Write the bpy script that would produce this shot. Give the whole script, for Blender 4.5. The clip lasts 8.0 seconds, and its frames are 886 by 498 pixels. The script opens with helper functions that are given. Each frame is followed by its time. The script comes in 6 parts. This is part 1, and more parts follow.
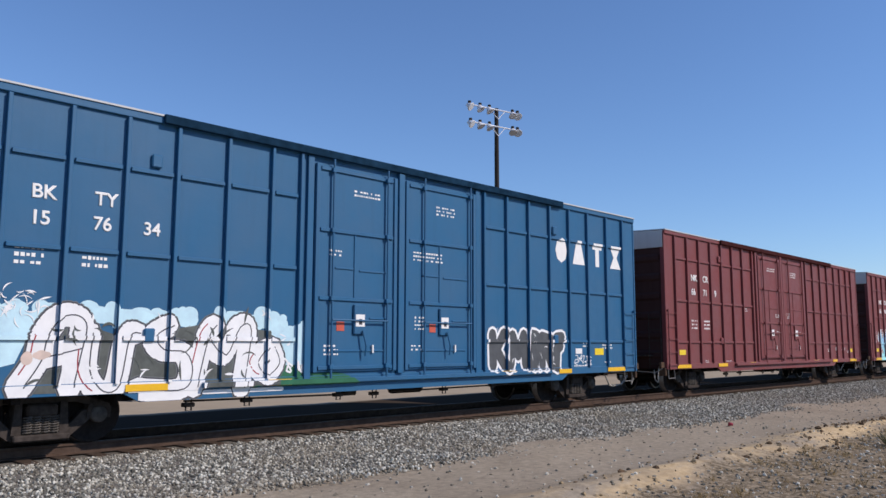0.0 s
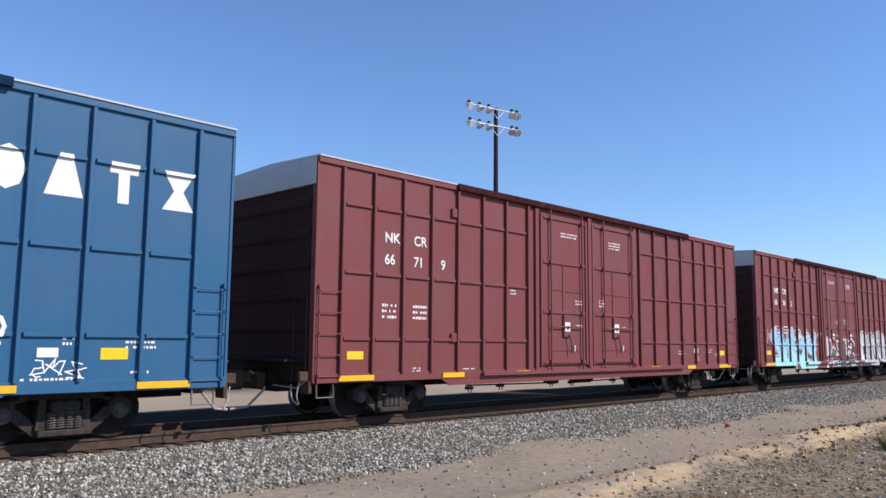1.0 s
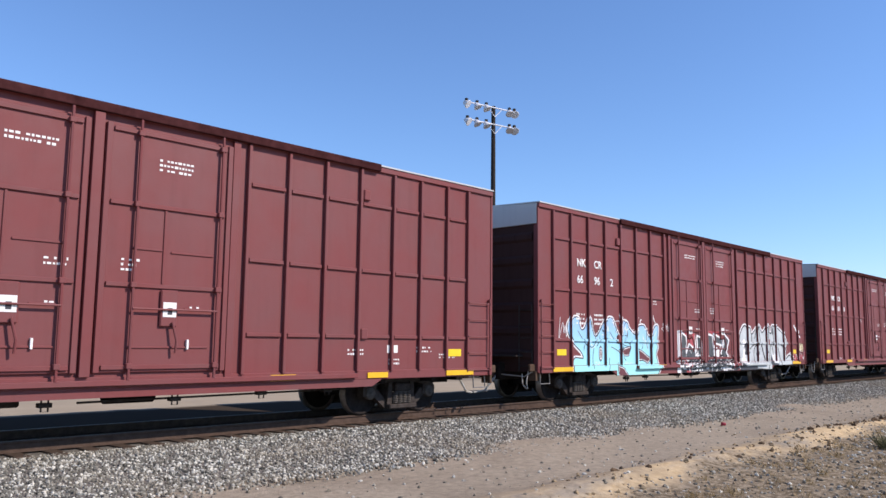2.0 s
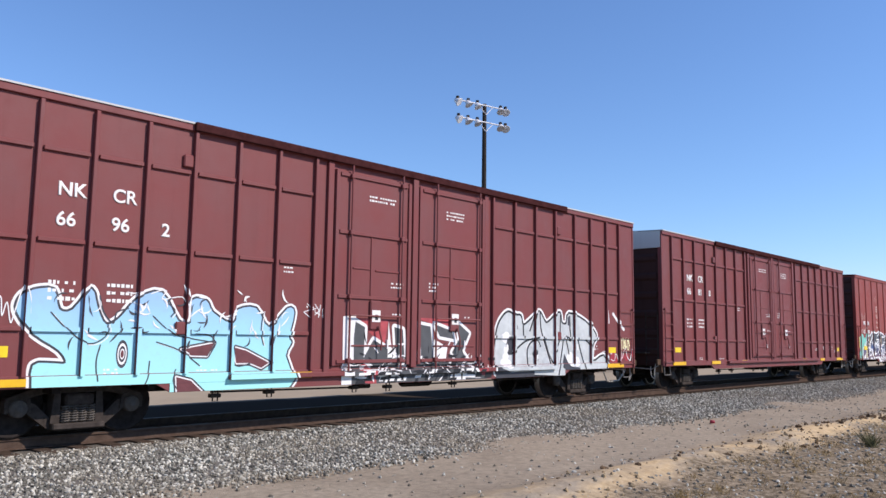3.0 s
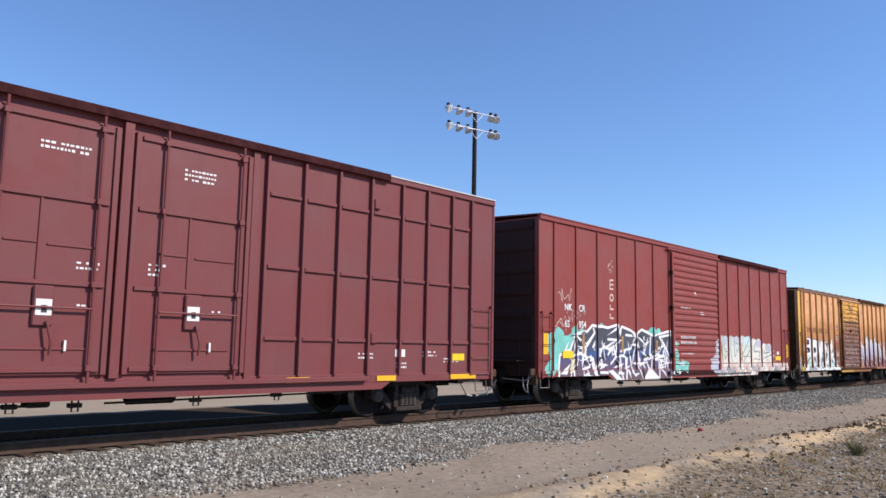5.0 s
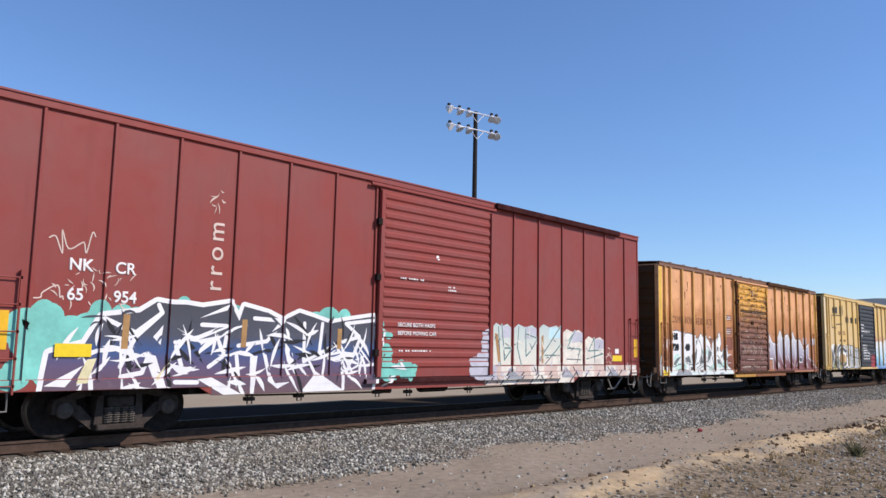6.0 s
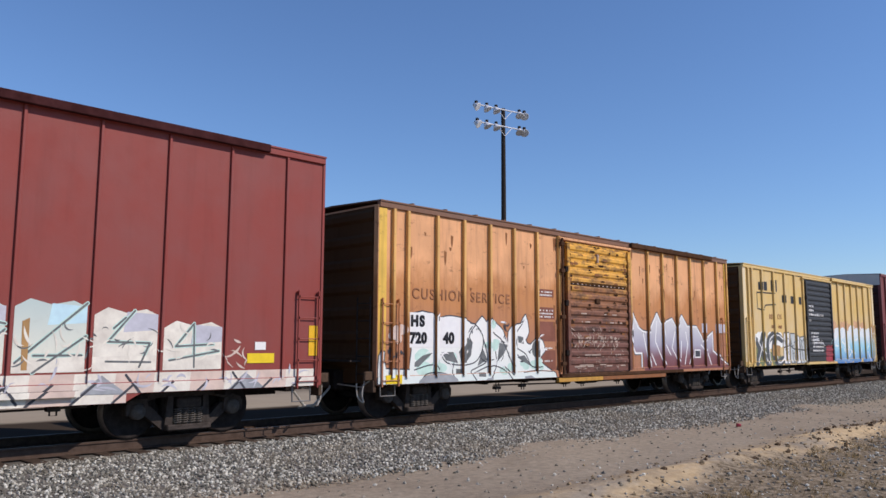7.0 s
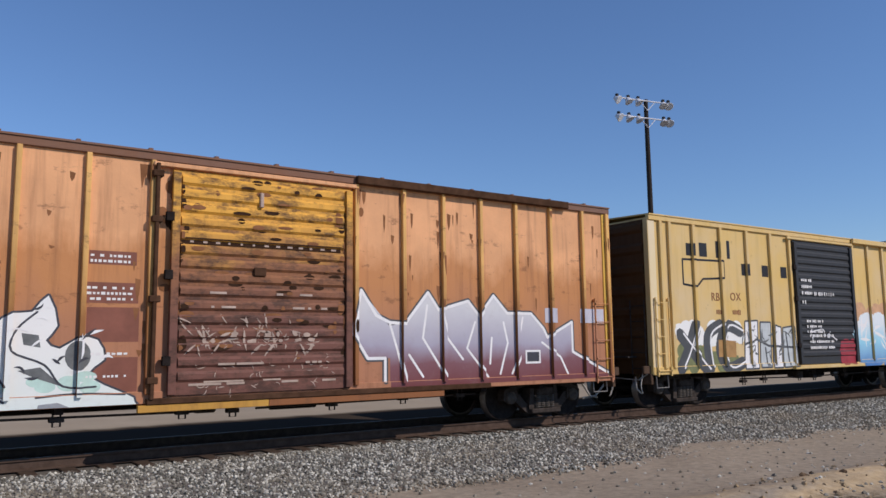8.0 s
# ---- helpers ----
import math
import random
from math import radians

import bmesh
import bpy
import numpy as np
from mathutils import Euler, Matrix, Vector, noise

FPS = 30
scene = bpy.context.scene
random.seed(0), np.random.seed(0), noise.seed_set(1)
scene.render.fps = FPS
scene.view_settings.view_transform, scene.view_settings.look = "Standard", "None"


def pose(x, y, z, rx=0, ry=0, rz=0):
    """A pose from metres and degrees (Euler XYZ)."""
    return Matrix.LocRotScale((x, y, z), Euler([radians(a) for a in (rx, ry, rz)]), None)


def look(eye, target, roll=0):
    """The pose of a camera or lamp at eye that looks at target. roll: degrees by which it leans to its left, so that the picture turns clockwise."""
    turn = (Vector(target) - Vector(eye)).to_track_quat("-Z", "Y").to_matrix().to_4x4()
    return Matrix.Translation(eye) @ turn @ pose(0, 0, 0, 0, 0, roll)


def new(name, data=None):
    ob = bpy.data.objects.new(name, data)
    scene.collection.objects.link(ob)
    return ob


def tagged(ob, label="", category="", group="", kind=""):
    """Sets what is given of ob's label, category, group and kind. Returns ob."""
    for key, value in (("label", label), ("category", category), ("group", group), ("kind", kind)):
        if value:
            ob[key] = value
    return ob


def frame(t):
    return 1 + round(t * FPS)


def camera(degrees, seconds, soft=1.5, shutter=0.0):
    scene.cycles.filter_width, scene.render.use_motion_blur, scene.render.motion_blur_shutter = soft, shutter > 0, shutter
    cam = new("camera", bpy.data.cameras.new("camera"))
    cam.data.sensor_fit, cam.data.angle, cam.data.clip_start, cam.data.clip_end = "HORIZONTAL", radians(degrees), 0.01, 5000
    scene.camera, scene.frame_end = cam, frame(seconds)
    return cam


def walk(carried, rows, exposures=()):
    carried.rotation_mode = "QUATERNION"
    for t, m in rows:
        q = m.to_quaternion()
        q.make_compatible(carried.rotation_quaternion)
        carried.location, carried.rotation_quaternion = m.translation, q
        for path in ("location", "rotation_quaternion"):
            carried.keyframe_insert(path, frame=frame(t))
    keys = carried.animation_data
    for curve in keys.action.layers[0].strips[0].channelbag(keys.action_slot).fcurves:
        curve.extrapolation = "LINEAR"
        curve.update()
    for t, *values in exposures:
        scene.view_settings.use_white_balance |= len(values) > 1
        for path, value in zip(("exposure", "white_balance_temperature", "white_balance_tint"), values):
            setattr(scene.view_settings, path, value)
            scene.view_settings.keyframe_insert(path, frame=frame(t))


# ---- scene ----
# World: x runs along the track, y away from the camera across it, z up; the rails' top lies at RAIL.
cam = camera(59.0, 8.0)
# seconds, eye x y z, heading from +y towards +x, pitch, lean
ROWS = [
    (0.0, 0.011, -0.010, 1.390, 45.72, 6.92, -0.13),
    (0.5, 0.010, 0.001, 1.389, 45.73, 6.82, -0.49),
    (1.0, 0.009, -0.014, 1.396, 45.83, 6.86, -0.50),
    (2.5, 0.023, -0.008, 1.389, 46.30, 6.61, -0.77),
    (3.0, 0.016, -0.012, 1.399, 46.73, 6.56, -0.74),
    (3.5, -0.011, -0.025, 1.401, 46.77, 6.77, -0.95),
    (4.0, 0.015, -0.009, 1.388, 46.93, 6.88, -0.84),
    (5.5, 0.010, -0.003, 1.394, 47.63, 7.10, -1.17),
    (6.0, -0.034, -0.031, 1.399, 47.48, 7.06, -1.18),
    (6.5, 0.008, -0.018, 1.391, 47.02, 6.99, -0.67),
    (6.8, 0.008, -0.005, 1.393, 46.23, 6.96, -0.46),
    (7.0, 0.007, 0.010, 1.395, 45.25, 6.92, -0.21),
    (7.2, -0.025, 0.014, 1.395, 43.62, 6.92, -0.02),
    (7.3, -0.047, 0.016, 1.394, 42.46, 6.92, 0.12),
    (7.5, -0.094, 0.021, 1.393, 39.99, 6.92, 0.40),
    (7.7, -0.039, 0.054, 1.371, 37.64, 6.99, 0.56),
    (8.0, 0.030, 0.095, 1.344, 34.70, 7.09, 0.75),
]


def view(x, y, z, heading, pitch, lean):
    return pose(x, y, z, 90 + pitch, 0, -heading) @ pose(0, 0, 0, 0, 0, -lean)


# the clip's own exposure rises, then falls as the lens turns along the train
EXPOSURES = [(t, e + 0.03, 6290, 17.5) for t, e in ((0.0, -0.03), (0.5, 0.16), (1.0, 0.27), (2.5, 0.40), (3.0, 0.30), (4.0, 0.22), (5.5, 0.29), (6.0, 0.14), (6.5, 0.05), (7.0, -0.10), (7.5, -0.22), (8.0, -0.31))]
walk(cam, [(t, view(*r)) for t, *r in ROWS], EXPOSURES)


# ---------------------------------------------------------------- light
SUN_EL, SUN_AZ = 38.0, 30.0          # height, and degrees from -y towards +x
world = bpy.data.worlds.new("sky")
scene.world = world
world.use_nodes = True
wn = world.node_tree.nodes
sky = wn.new("ShaderNodeTexSky")
sky.sky_type = "NISHITA"
sky.sun_disc = False
sky.sun_elevation = radians(SUN_EL)
sky.sun_rotation = radians(180.0 - SUN_AZ)
sky.altitude = 1500
sky.air_density, sky.dust_density, sky.ozone_density = 1.35, 0.0, 8.0
wn["Background"].inputs["Strength"].default_value = 0.132
world.node_tree.links.new(sky.outputs[0], wn["Background"].inputs["Color"])

sun_dir = Vector((math.sin(radians(SUN_AZ)) * math.cos(radians(SUN_EL)),
                  -math.cos(radians(SUN_AZ)) * math.cos(radians(SUN_EL)), math.sin(radians(SUN_EL))))
sun = new("sun", bpy.data.lights.new("sun", "SUN"))
sun.data.energy = 4.0
sun.data.angle = radians(0.53)
sun.data.color = (1.0, 0.905, 0.775)
sun.matrix_world = look(sun_dir * 80, (0, 0, 0))

# ---------------------------------------------------------------- materials
def nodes_of(name, sheen=0.3):
    m = bpy.data.materials.new(name)
    m.use_nodes = True
    b = m.node_tree.nodes["Principled BSDF"]
    b.inputs["Specular IOR Level"].default_value = sheen
    return m, m.node_tree.nodes, m.node_tree.links, b


def noise_tex(nt, links, vec, scale, detail=4.0, rough=0.55, stretch=None):
    n = nt.new("ShaderNodeTexNoise")
    n.inputs["Scale"].default_value = scale
    n.inputs["Detail"].default_value = detail
    n.inputs["Roughness"].default_value = rough
    if stretch:
        mp = nt.new("ShaderNodeMapping")
        mp.inputs["Scale"].default_value = stretch
        links.new(vec, mp.inputs["Vector"])
        vec = mp.outputs["Vector"]
    links.new(vec, n.inputs["Vector"])
    return n.outputs["Fac"]


def ramp(nt, links, fac, lo, hi):
    r = nt.new("ShaderNodeMapRange")
    r.inputs["From Min"].default_value, r.inputs["From Max"].default_value = lo, hi
    links.new(fac, r.inputs["Value"])
    return r.outputs["Result"]


def mix(nt, links, fac, a, b):
    m = nt.new("ShaderNodeMix")
    m.data_type = "RGBA"
    for sock, val in ((m.inputs[0], fac), (m.inputs[6], a), (m.inputs[7], b)):
        if isinstance(val, (tuple, list)):
            sock.default_value = (*val, 1.0)
        elif isinstance(val, (int, float)):
            sock.default_value = val
        else:
            links.new(val, sock)
    return m.outputs[2]


def times_(nt, links, a, b):
    m = nt.new("ShaderNodeMath")
    m.operation = "MULTIPLY"
    for sock, val in ((m.inputs[0], a), (m.inputs[1], b)):
        if isinstance(val, (int, float)):
            sock.default_value = val
        else:
            links.new(val, sock)
    return m.outputs[0]


def bump(nt, links, bsdf, fac, dist, strength=0.4):
    b = nt.new("ShaderNodeBump")
    b.inputs["Strength"].default_value = strength
    b.inputs["Distance"].default_value = dist
    links.new(fac, b.inputs["Height"])
    links.new(b.outputs["Normal"], bsdf.inputs["Normal"])


def coords(nt, links):
    """Object coordinates, shifted for each object by its random number."""
    tc, oi = nt.new("ShaderNodeTexCoord"), nt.new("ShaderNodeObjectInfo")
    sc = nt.new("ShaderNodeVectorMath")
    sc.operation = "SCALE"
    sc.inputs[0].default_value = (37.0, 19.0, 53.0)
    links.new(oi.outputs["Random"], sc.inputs["Scale"])
    ad = nt.new("ShaderNodeVectorMath")
    links.new(tc.outputs["Object"], ad.inputs[0])
    links.new(sc.outputs[0], ad.inputs[1])
    return ad.outputs[0]


def paint(name, rgb, fade=0.25, rust=0.1, rough=0.5, rust_rgb=(0.10, 0.045, 0.025), streak=0.3, metal=0.0, sheen=0.3):
    """Weathered paint on steel: faded clouds, vertical streaks of dirt, specks of rust."""
    m, nt, links, b = nodes_of(name, sheen)
    vec = coords(nt, links)
    pale = tuple(0.6 * c + 0.4 * (sum(rgb) / 3 * 1.25) for c in rgb)
    dark = tuple(0.55 * c for c in rgb)
    big = ramp(nt, links, noise_tex(nt, links, vec, 0.9, 5), 0.35, 0.75)
    col = mix(nt, links, times_(nt, links, big, fade * 2), rgb, pale)
    st = ramp(nt, links, noise_tex(nt, links, vec, 3.0, 4, 0.6, (1.6, 1.6, 0.14)), 0.52, 0.85)
    col = mix(nt, links, times_(nt, links, st, streak), col, dark)
    rs = ramp(nt, links, noise_tex(nt, links, vec, 5.5, 8, 0.7, (1, 1, 0.55)), 0.72 - rust * 0.5, 0.80 - rust * 0.4)
    col = mix(nt, links, times_(nt, links, rs, min(1.0, rust * 4)), col, rust_rgb)
    links.new(col, b.inputs["Base Color"])
    b.inputs["Metallic"].default_value = metal
    rg = nt.new("ShaderNodeMapRange")
    rg.inputs["To Min"].default_value, rg.inputs["To Max"].default_value = rough - 0.1, rough + 0.25
    links.new(noise_tex(nt, links, vec, 4.0, 4), rg.inputs["Value"])
    links.new(rg.outputs["Result"], b.inputs["Roughness"])
    bump(nt, links, b, noise_tex(nt, links, vec, 2.2, 6, 0.6), 0.02, 0.25)
    return m


def plain(name, rgb, rough=0.6, var=0.25, scale=9.0, metal=0.0, bumpd=0.004):
    m, nt, links, b = nodes_of(name, 0.0 if rough > 0.7 else 0.3)
    vec = coords(nt, links)
    n1 = ramp(nt, links, noise_tex(nt, links, vec, scale, 6, 0.65), 0.3, 0.75)
    n2 = ramp(nt, links, noise_tex(nt, links, vec, scale * 0.14, 3), 0.35, 0.7)
    col = mix(nt, links, times_(nt, links, n1, 1.0), tuple(c * (1 - var) for c in rgb), tuple(min(0.9, c * (1 + var)) for c in rgb))
    col = mix(nt, links, times_(nt, links, n2, var), col, tuple(c * 0.6 for c in rgb))
    links.new(col, b.inputs["Base Color"])
    b.inputs["Roughness"].default_value, b.inputs["Metallic"].default_value = rough, metal
    bump(nt, links, b, noise_tex(nt, links, vec, scale * 2, 4), bumpd, 0.4)
    return m


BLUE = paint("blue_paint", (0.017, 0.108, 0.225), 0.16, 0.03, 0.42, streak=0.25)
MAROON = paint("maroon_paint", (0.185, 0.044, 0.043), 0.28, 0.05, 0.5)
RED = paint("oxide_red_paint", (0.255, 0.044, 0.033), 0.26, 0.04, 0.5)


def weathered(name, fresh, worn, low, z_mid, soft, rust_rgb, rust=0.5, edge=0.58, wide=0.07):
    """Old paint, worn away in bands and streaks: pale above, stained about a height, rusty below."""
    m, nt, links, b = nodes_of(name)
    vec = coords(nt, links)
    g = nt.new("ShaderNodeNewGeometry")
    sep = nt.new("ShaderNodeSeparateXYZ")
    links.new(g.outputs["Position"], sep.inputs[0])
    wob = nt.new("ShaderNodeMath")
    wob.operation = "MULTIPLY_ADD"
    links.new(noise_tex(nt, links, vec, 1.1, 5, 0.65, (1.0, 1.0, 0.5)), wob.inputs[0])
    wob.inputs[1].default_value = 1.7
    links.new(sep.outputs["Z"], wob.inputs[2])
    h = wob.outputs[0]
    col = mix(nt, links, ramp(nt, links, noise_tex(nt, links, vec, 1.3, 5), 0.4, 0.7), fresh, tuple(min(0.85, c * 1.22) for c in fresh))
    col = mix(nt, links, ramp(nt, links, h, z_mid + 0.85 + soft, z_mid + 0.85 - soft), col, worn)
    col = mix(nt, links, ramp(nt, links, h, z_mid + 0.35, z_mid - 0.6), col, low)
    st = ramp(nt, links, noise_tex(nt, links, vec, 3.2, 5, 0.65, (2.0, 2.0, 0.12)), 0.50, 0.80)
    col = mix(nt, links, times_(nt, links, st, 0.5), col, rust_rgb)
    sp = ramp(nt, links, noise_tex(nt, links, vec, 3.2, 10, 0.74, (0.7, 1.0, 1.6)), edge, edge + wide)
    col = mix(nt, links, times_(nt, links, sp, rust), col, rust_rgb)
    links.new(col, b.inputs["Base Color"])
    b.inputs["Roughness"].default_value = 0.6
    bump(nt, links, b, noise_tex(nt, links, vec, 2.5, 7, 0.65), 0.025, 0.35)
    return m


ORANGE = weathered("faded_orange_paint", (0.68, 0.350, 0.165), (0.52, 0.230, 0.085), (0.42, 0.190, 0.100), 2.95, 0.22, (0.15, 0.060, 0.028), 0.5)
OCHRE = weathered("ochre_paint", (0.68, 0.350, 0.050), (0.27, 0.115, 0.050), (0.170, 0.072, 0.052), 3.05, 0.40, (0.060, 0.030, 0.020), 0.85, 0.47, 0.14)
POST = weathered("yellowed_post_paint", (0.66, 0.38, 0.12), (0.32, 0.14, 0.040), (0.26, 0.10, 0.035), 2.4, 0.5, (0.10, 0.05, 0.025), 0.5)
CORNER = weathered("yellow_corner_paint", (0.68, 0.43, 0.075), (0.56, 0.31, 0.055), (0.46, 0.23, 0.045), 1.4, 0.5, (0.13, 0.06, 0.025), 0.4)
PALE_YELLOW = paint("pale_yellow_edge_paint", (0.74, 0.60, 0.34), 0.3, 0.10, 0.55)
YELLOW = paint("faded_yellow_paint", (0.680, 0.465, 0.150), 0.35, 0.16, 0.55, streak=0.5)
BLACK = paint("black_paint", (0.030, 0.032, 0.035), 0.2, 0.05, 0.5)
# End walls lie in shade; these darker paints carry that shade in their colour.
SHADED_END = paint("shaded_end_paint", (0.060, 0.032, 0.030), 0.2, 0.1, 0.85, streak=0.6, sheen=0.05)
SHADED_END_BROWN = paint("shaded_brown_end_paint", (0.100, 0.052, 0.024), 0.2, 0.2, 0.85, streak=0.6, sheen=0.05)
GALV = paint("galvanised_roof", (0.50, 0.51, 0.50), 0.2, 0.06, 0.45, streak=0.3)
RUSTY = paint("rusty_roof", (0.21, 0.105, 0.062), 0.3, 0.2, 0.7)
# Door tracks, each darker than its car's own paint.
TRACK_MAROON = plain("dark_maroon_track", (0.060, 0.022, 0.022), 0.75, 0.45, 5.0)
TRACK_BROWN = plain("rusty_door_track", (0.085, 0.046, 0.028), 0.8, 0.45, 5.0)
TRACK_NAVY = plain("dark_navy_track", (0.012, 0.035, 0.065), 0.75, 0.45, 5.0)
SPRING = plain("spring_steel", (0.105, 0.095, 0.085), 0.75, 0.35)
GRIME = plain("grimy_steel", (0.028, 0.023, 0.021), 0.75, 0.4)
CAST = plain("dusty_cast_steel", (0.062, 0.052, 0.046), 0.8, 0.45)
WHEEL = plain("wheel_steel", (0.034, 0.029, 0.027), 0.75, 0.4)
RAIL_SIDE = plain("rusty_rail", (0.090, 0.062, 0.048), 0.8, 0.3)
RAIL_TOP = plain("worn_rail_top", (0.16, 0.135, 0.115), 0.55, 0.2, metal=0.5)
DUSTY = plain("dusty_brown_iron", (0.10, 0.066, 0.046), 0.85, 0.35)
RIM = plain("worn_wheel_rim", (0.20, 0.18, 0.165), 0.4, 0.3, metal=0.8)
TIE = plain("creosoted_timber", (0.085, 0.062, 0.048), 0.9, 0.4)
WHITE = plain("white_marking", (0.78, 0.77, 0.74), 0.6, 0.06)
REFLECT = plain("yellow_reflector", (0.78, 0.45, 0.02), 0.35, 0.08)
LABEL_YELLOW = plain("yellow_label", (0.80, 0.58, 0.02), 0.4, 0.08)
HOSE = plain("grey_hose", (0.20, 0.19, 0.175), 0.6, 0.2)
PALE_HOSE = plain("dusty_pale_hose", (0.42, 0.40, 0.36), 0.7, 0.25)
POLE = plain("dark_pole", (0.050, 0.042, 0.036), 0.8, 0.3)
LAMP_WHITE = plain("white_enamel", (0.70, 0.71, 0.72), 0.35, 0.06)
P_NOTICE = plain("dark_notice_ink", (0.05, 0.05, 0.06), 0.6, 0.1)

# ---------------------------------------------------------------- mesh helpers
def mesh_of(name, bm, mat):
    me = bpy.data.meshes.new(name)
    bm.normal_update()
    bm.to_mesh(me)
    bm.free()
    me.materials.append(mat)
    return me


def put(name, me, parent=None, at=(0, 0, 0), label=""):
    ob = new(name, me)
    ob.location = at
    if parent:
        ob.parent = parent
    if label:
        ob["label"] = label
    return ob


def part(name, bm, mat, parent, label=""):
    return put(name, mesh_of(name, bm, mat), parent, label=label)


def box_bm(x0, x1, y0, y1, z0, z1, bev=0.0, bm=None):
    own = bm is None
    bm = bm or bmesh.new()
    r = bmesh.ops.create_cube(bm, size=1.0)
    for v in r["verts"]:
        v.co = Vector(((x0 + x1) / 2 + v.co.x * (x1 - x0), (y0 + y1) / 2 + v.co.y * (y1 - y0), (z0 + z1) / 2 + v.co.z * (z1 - z0)))
    if bev:
        es = {e for v in r["verts"] for e in v.link_edges}
        bmesh.ops.bevel(bm, geom=list(es), offset=bev, segments=1, affect="EDGES")
    return bm


CACHE = {}


def slab(name, parent, mat, x0, x1, y0, y1, z0, z1, bev=0.006, label=""):
    """A box with softened edges; alike ones share their mesh."""
    key = (name, mat.name, round(x1 - x0, 3), round(y1 - y0, 3), round(z1 - z0, 3), bev)
    if key not in CACHE:
        a, b, c = (x1 - x0) / 2, (y1 - y0) / 2, (z1 - z0) / 2
        CACHE[key] = mesh_of(name, box_bm(-a, a, -b, b, -c, c, min(bev, a * 0.8, b * 0.8, c * 0.8)), mat)
    return put(name, CACHE[key], parent, ((x0 + x1) / 2, (y0 + y1) / 2, (z0 + z1) / 2), label)


def prism_bm(outline, y0, y1, bm=None):
    """An outline in x and z, drawn out along y."""
    bm = bm or bmesh.new()
    a = [bm.verts.new((x, y0, z)) for x, z in outline]
    b = [bm.verts.new((x, y1, z)) for x, z in outline]
    n = len(a)
    bm.faces.new(a)
    bm.faces.new(b[::-1])
    for i in range(n):
        bm.faces.new((a[i], b[i], b[(i + 1) % n], a[(i + 1) % n]))
    bmesh.ops.recalc_face_normals(bm, faces=bm.faces)
    return bm


def lathe_bm(profile, seg=28, bm=None, smooth=True):
    """A closed profile of (radius, y) turned about the y axis."""
    bm = bm or bmesh.new()
    rings = []
    for r, y in profile:
        rings.append([bm.verts.new((r * math.cos(2 * math.pi * k / seg), y, r * math.sin(2 * math.pi * k / seg))) for k in range(seg)])
    for i in range(len(rings) - 1):
        for k in range(seg):
            f = bm.faces.new((rings[i][k], rings[i][(k + 1) % seg], rings[i + 1][(k + 1) % seg], rings[i + 1][k]))
            f.smooth = smooth
    bm.faces.new(rings[0])
    bm.faces.new(rings[-1][::-1])
    bmesh.ops.recalc_face_normals(bm, faces=bm.faces)
    return bm


def tube_bm(pts, r, seg=6, bm=None):
    """A round bar along a line of points."""
    bm = bm or bmesh.new()
    pts = [Vector(p) for p in pts]
    rings = []
    for i, p in enumerate(pts):
        d = (pts[min(i + 1, len(pts) - 1)] - pts[max(i - 1, 0)]).normalized()
        u = d.orthogonal().normalized() if abs(d.z) > 0.9 else d.cross(Vector((0, 0, 1))).normalized()
        w = d.cross(u)
        rings.append([bm.verts.new(p + r * (math.cos(2 * math.pi * k / seg) * u + math.sin(2 * math.pi * k / seg) * w)) for k in range(seg)])
    for i in range(len(rings) - 1):
        for k in range(seg):
            bm.faces.new((rings[i][k], rings[i][(k + 1) % seg], rings[i + 1][(k + 1) % seg], rings[i + 1][k]))
    bm.faces.new(rings[0])
    bm.faces.new(rings[-1][::-1])
    bmesh.ops.recalc_face_normals(bm, faces=bm.faces)
    return bm


# ---------------------------------------------------------------- the ground
RAIL = -0.18                           # top of the rails
SIDE, WIDTH = 12.19, 3.20              # y of the cars' near side, width of a car
MID = SIDE + WIDTH / 2                 # middle of the track
GROUND = -0.60


def ground_z(x, y):
    n = noise.noise((x * 0.35, y * 0.5, 0.0)) * 0.05 + noise.noise((x * 1.7, y * 2.1, 3.0)) * 0.02
    ridge = 0.13 * math.exp(-((y - 6.2 - 0.35 * noise.noise((x * 0.25, 7.0, 0.0))) / 0.45) ** 2)
    low = 0.10 * max(0.0, min(1.0, (6.0 - y) / 2.0))
    far = 1.0 if -12 < y < 30 and -20 < x < 120 else 0.0
    return GROUND + (n + ridge - low) * far


def axis(lo, hi, step, outer):
    inner = [lo + i * step for i in range(int((hi - lo) / step) + 1)]
    return [lo - o for o in reversed(outer)] + inner + [hi + o for o in outer]


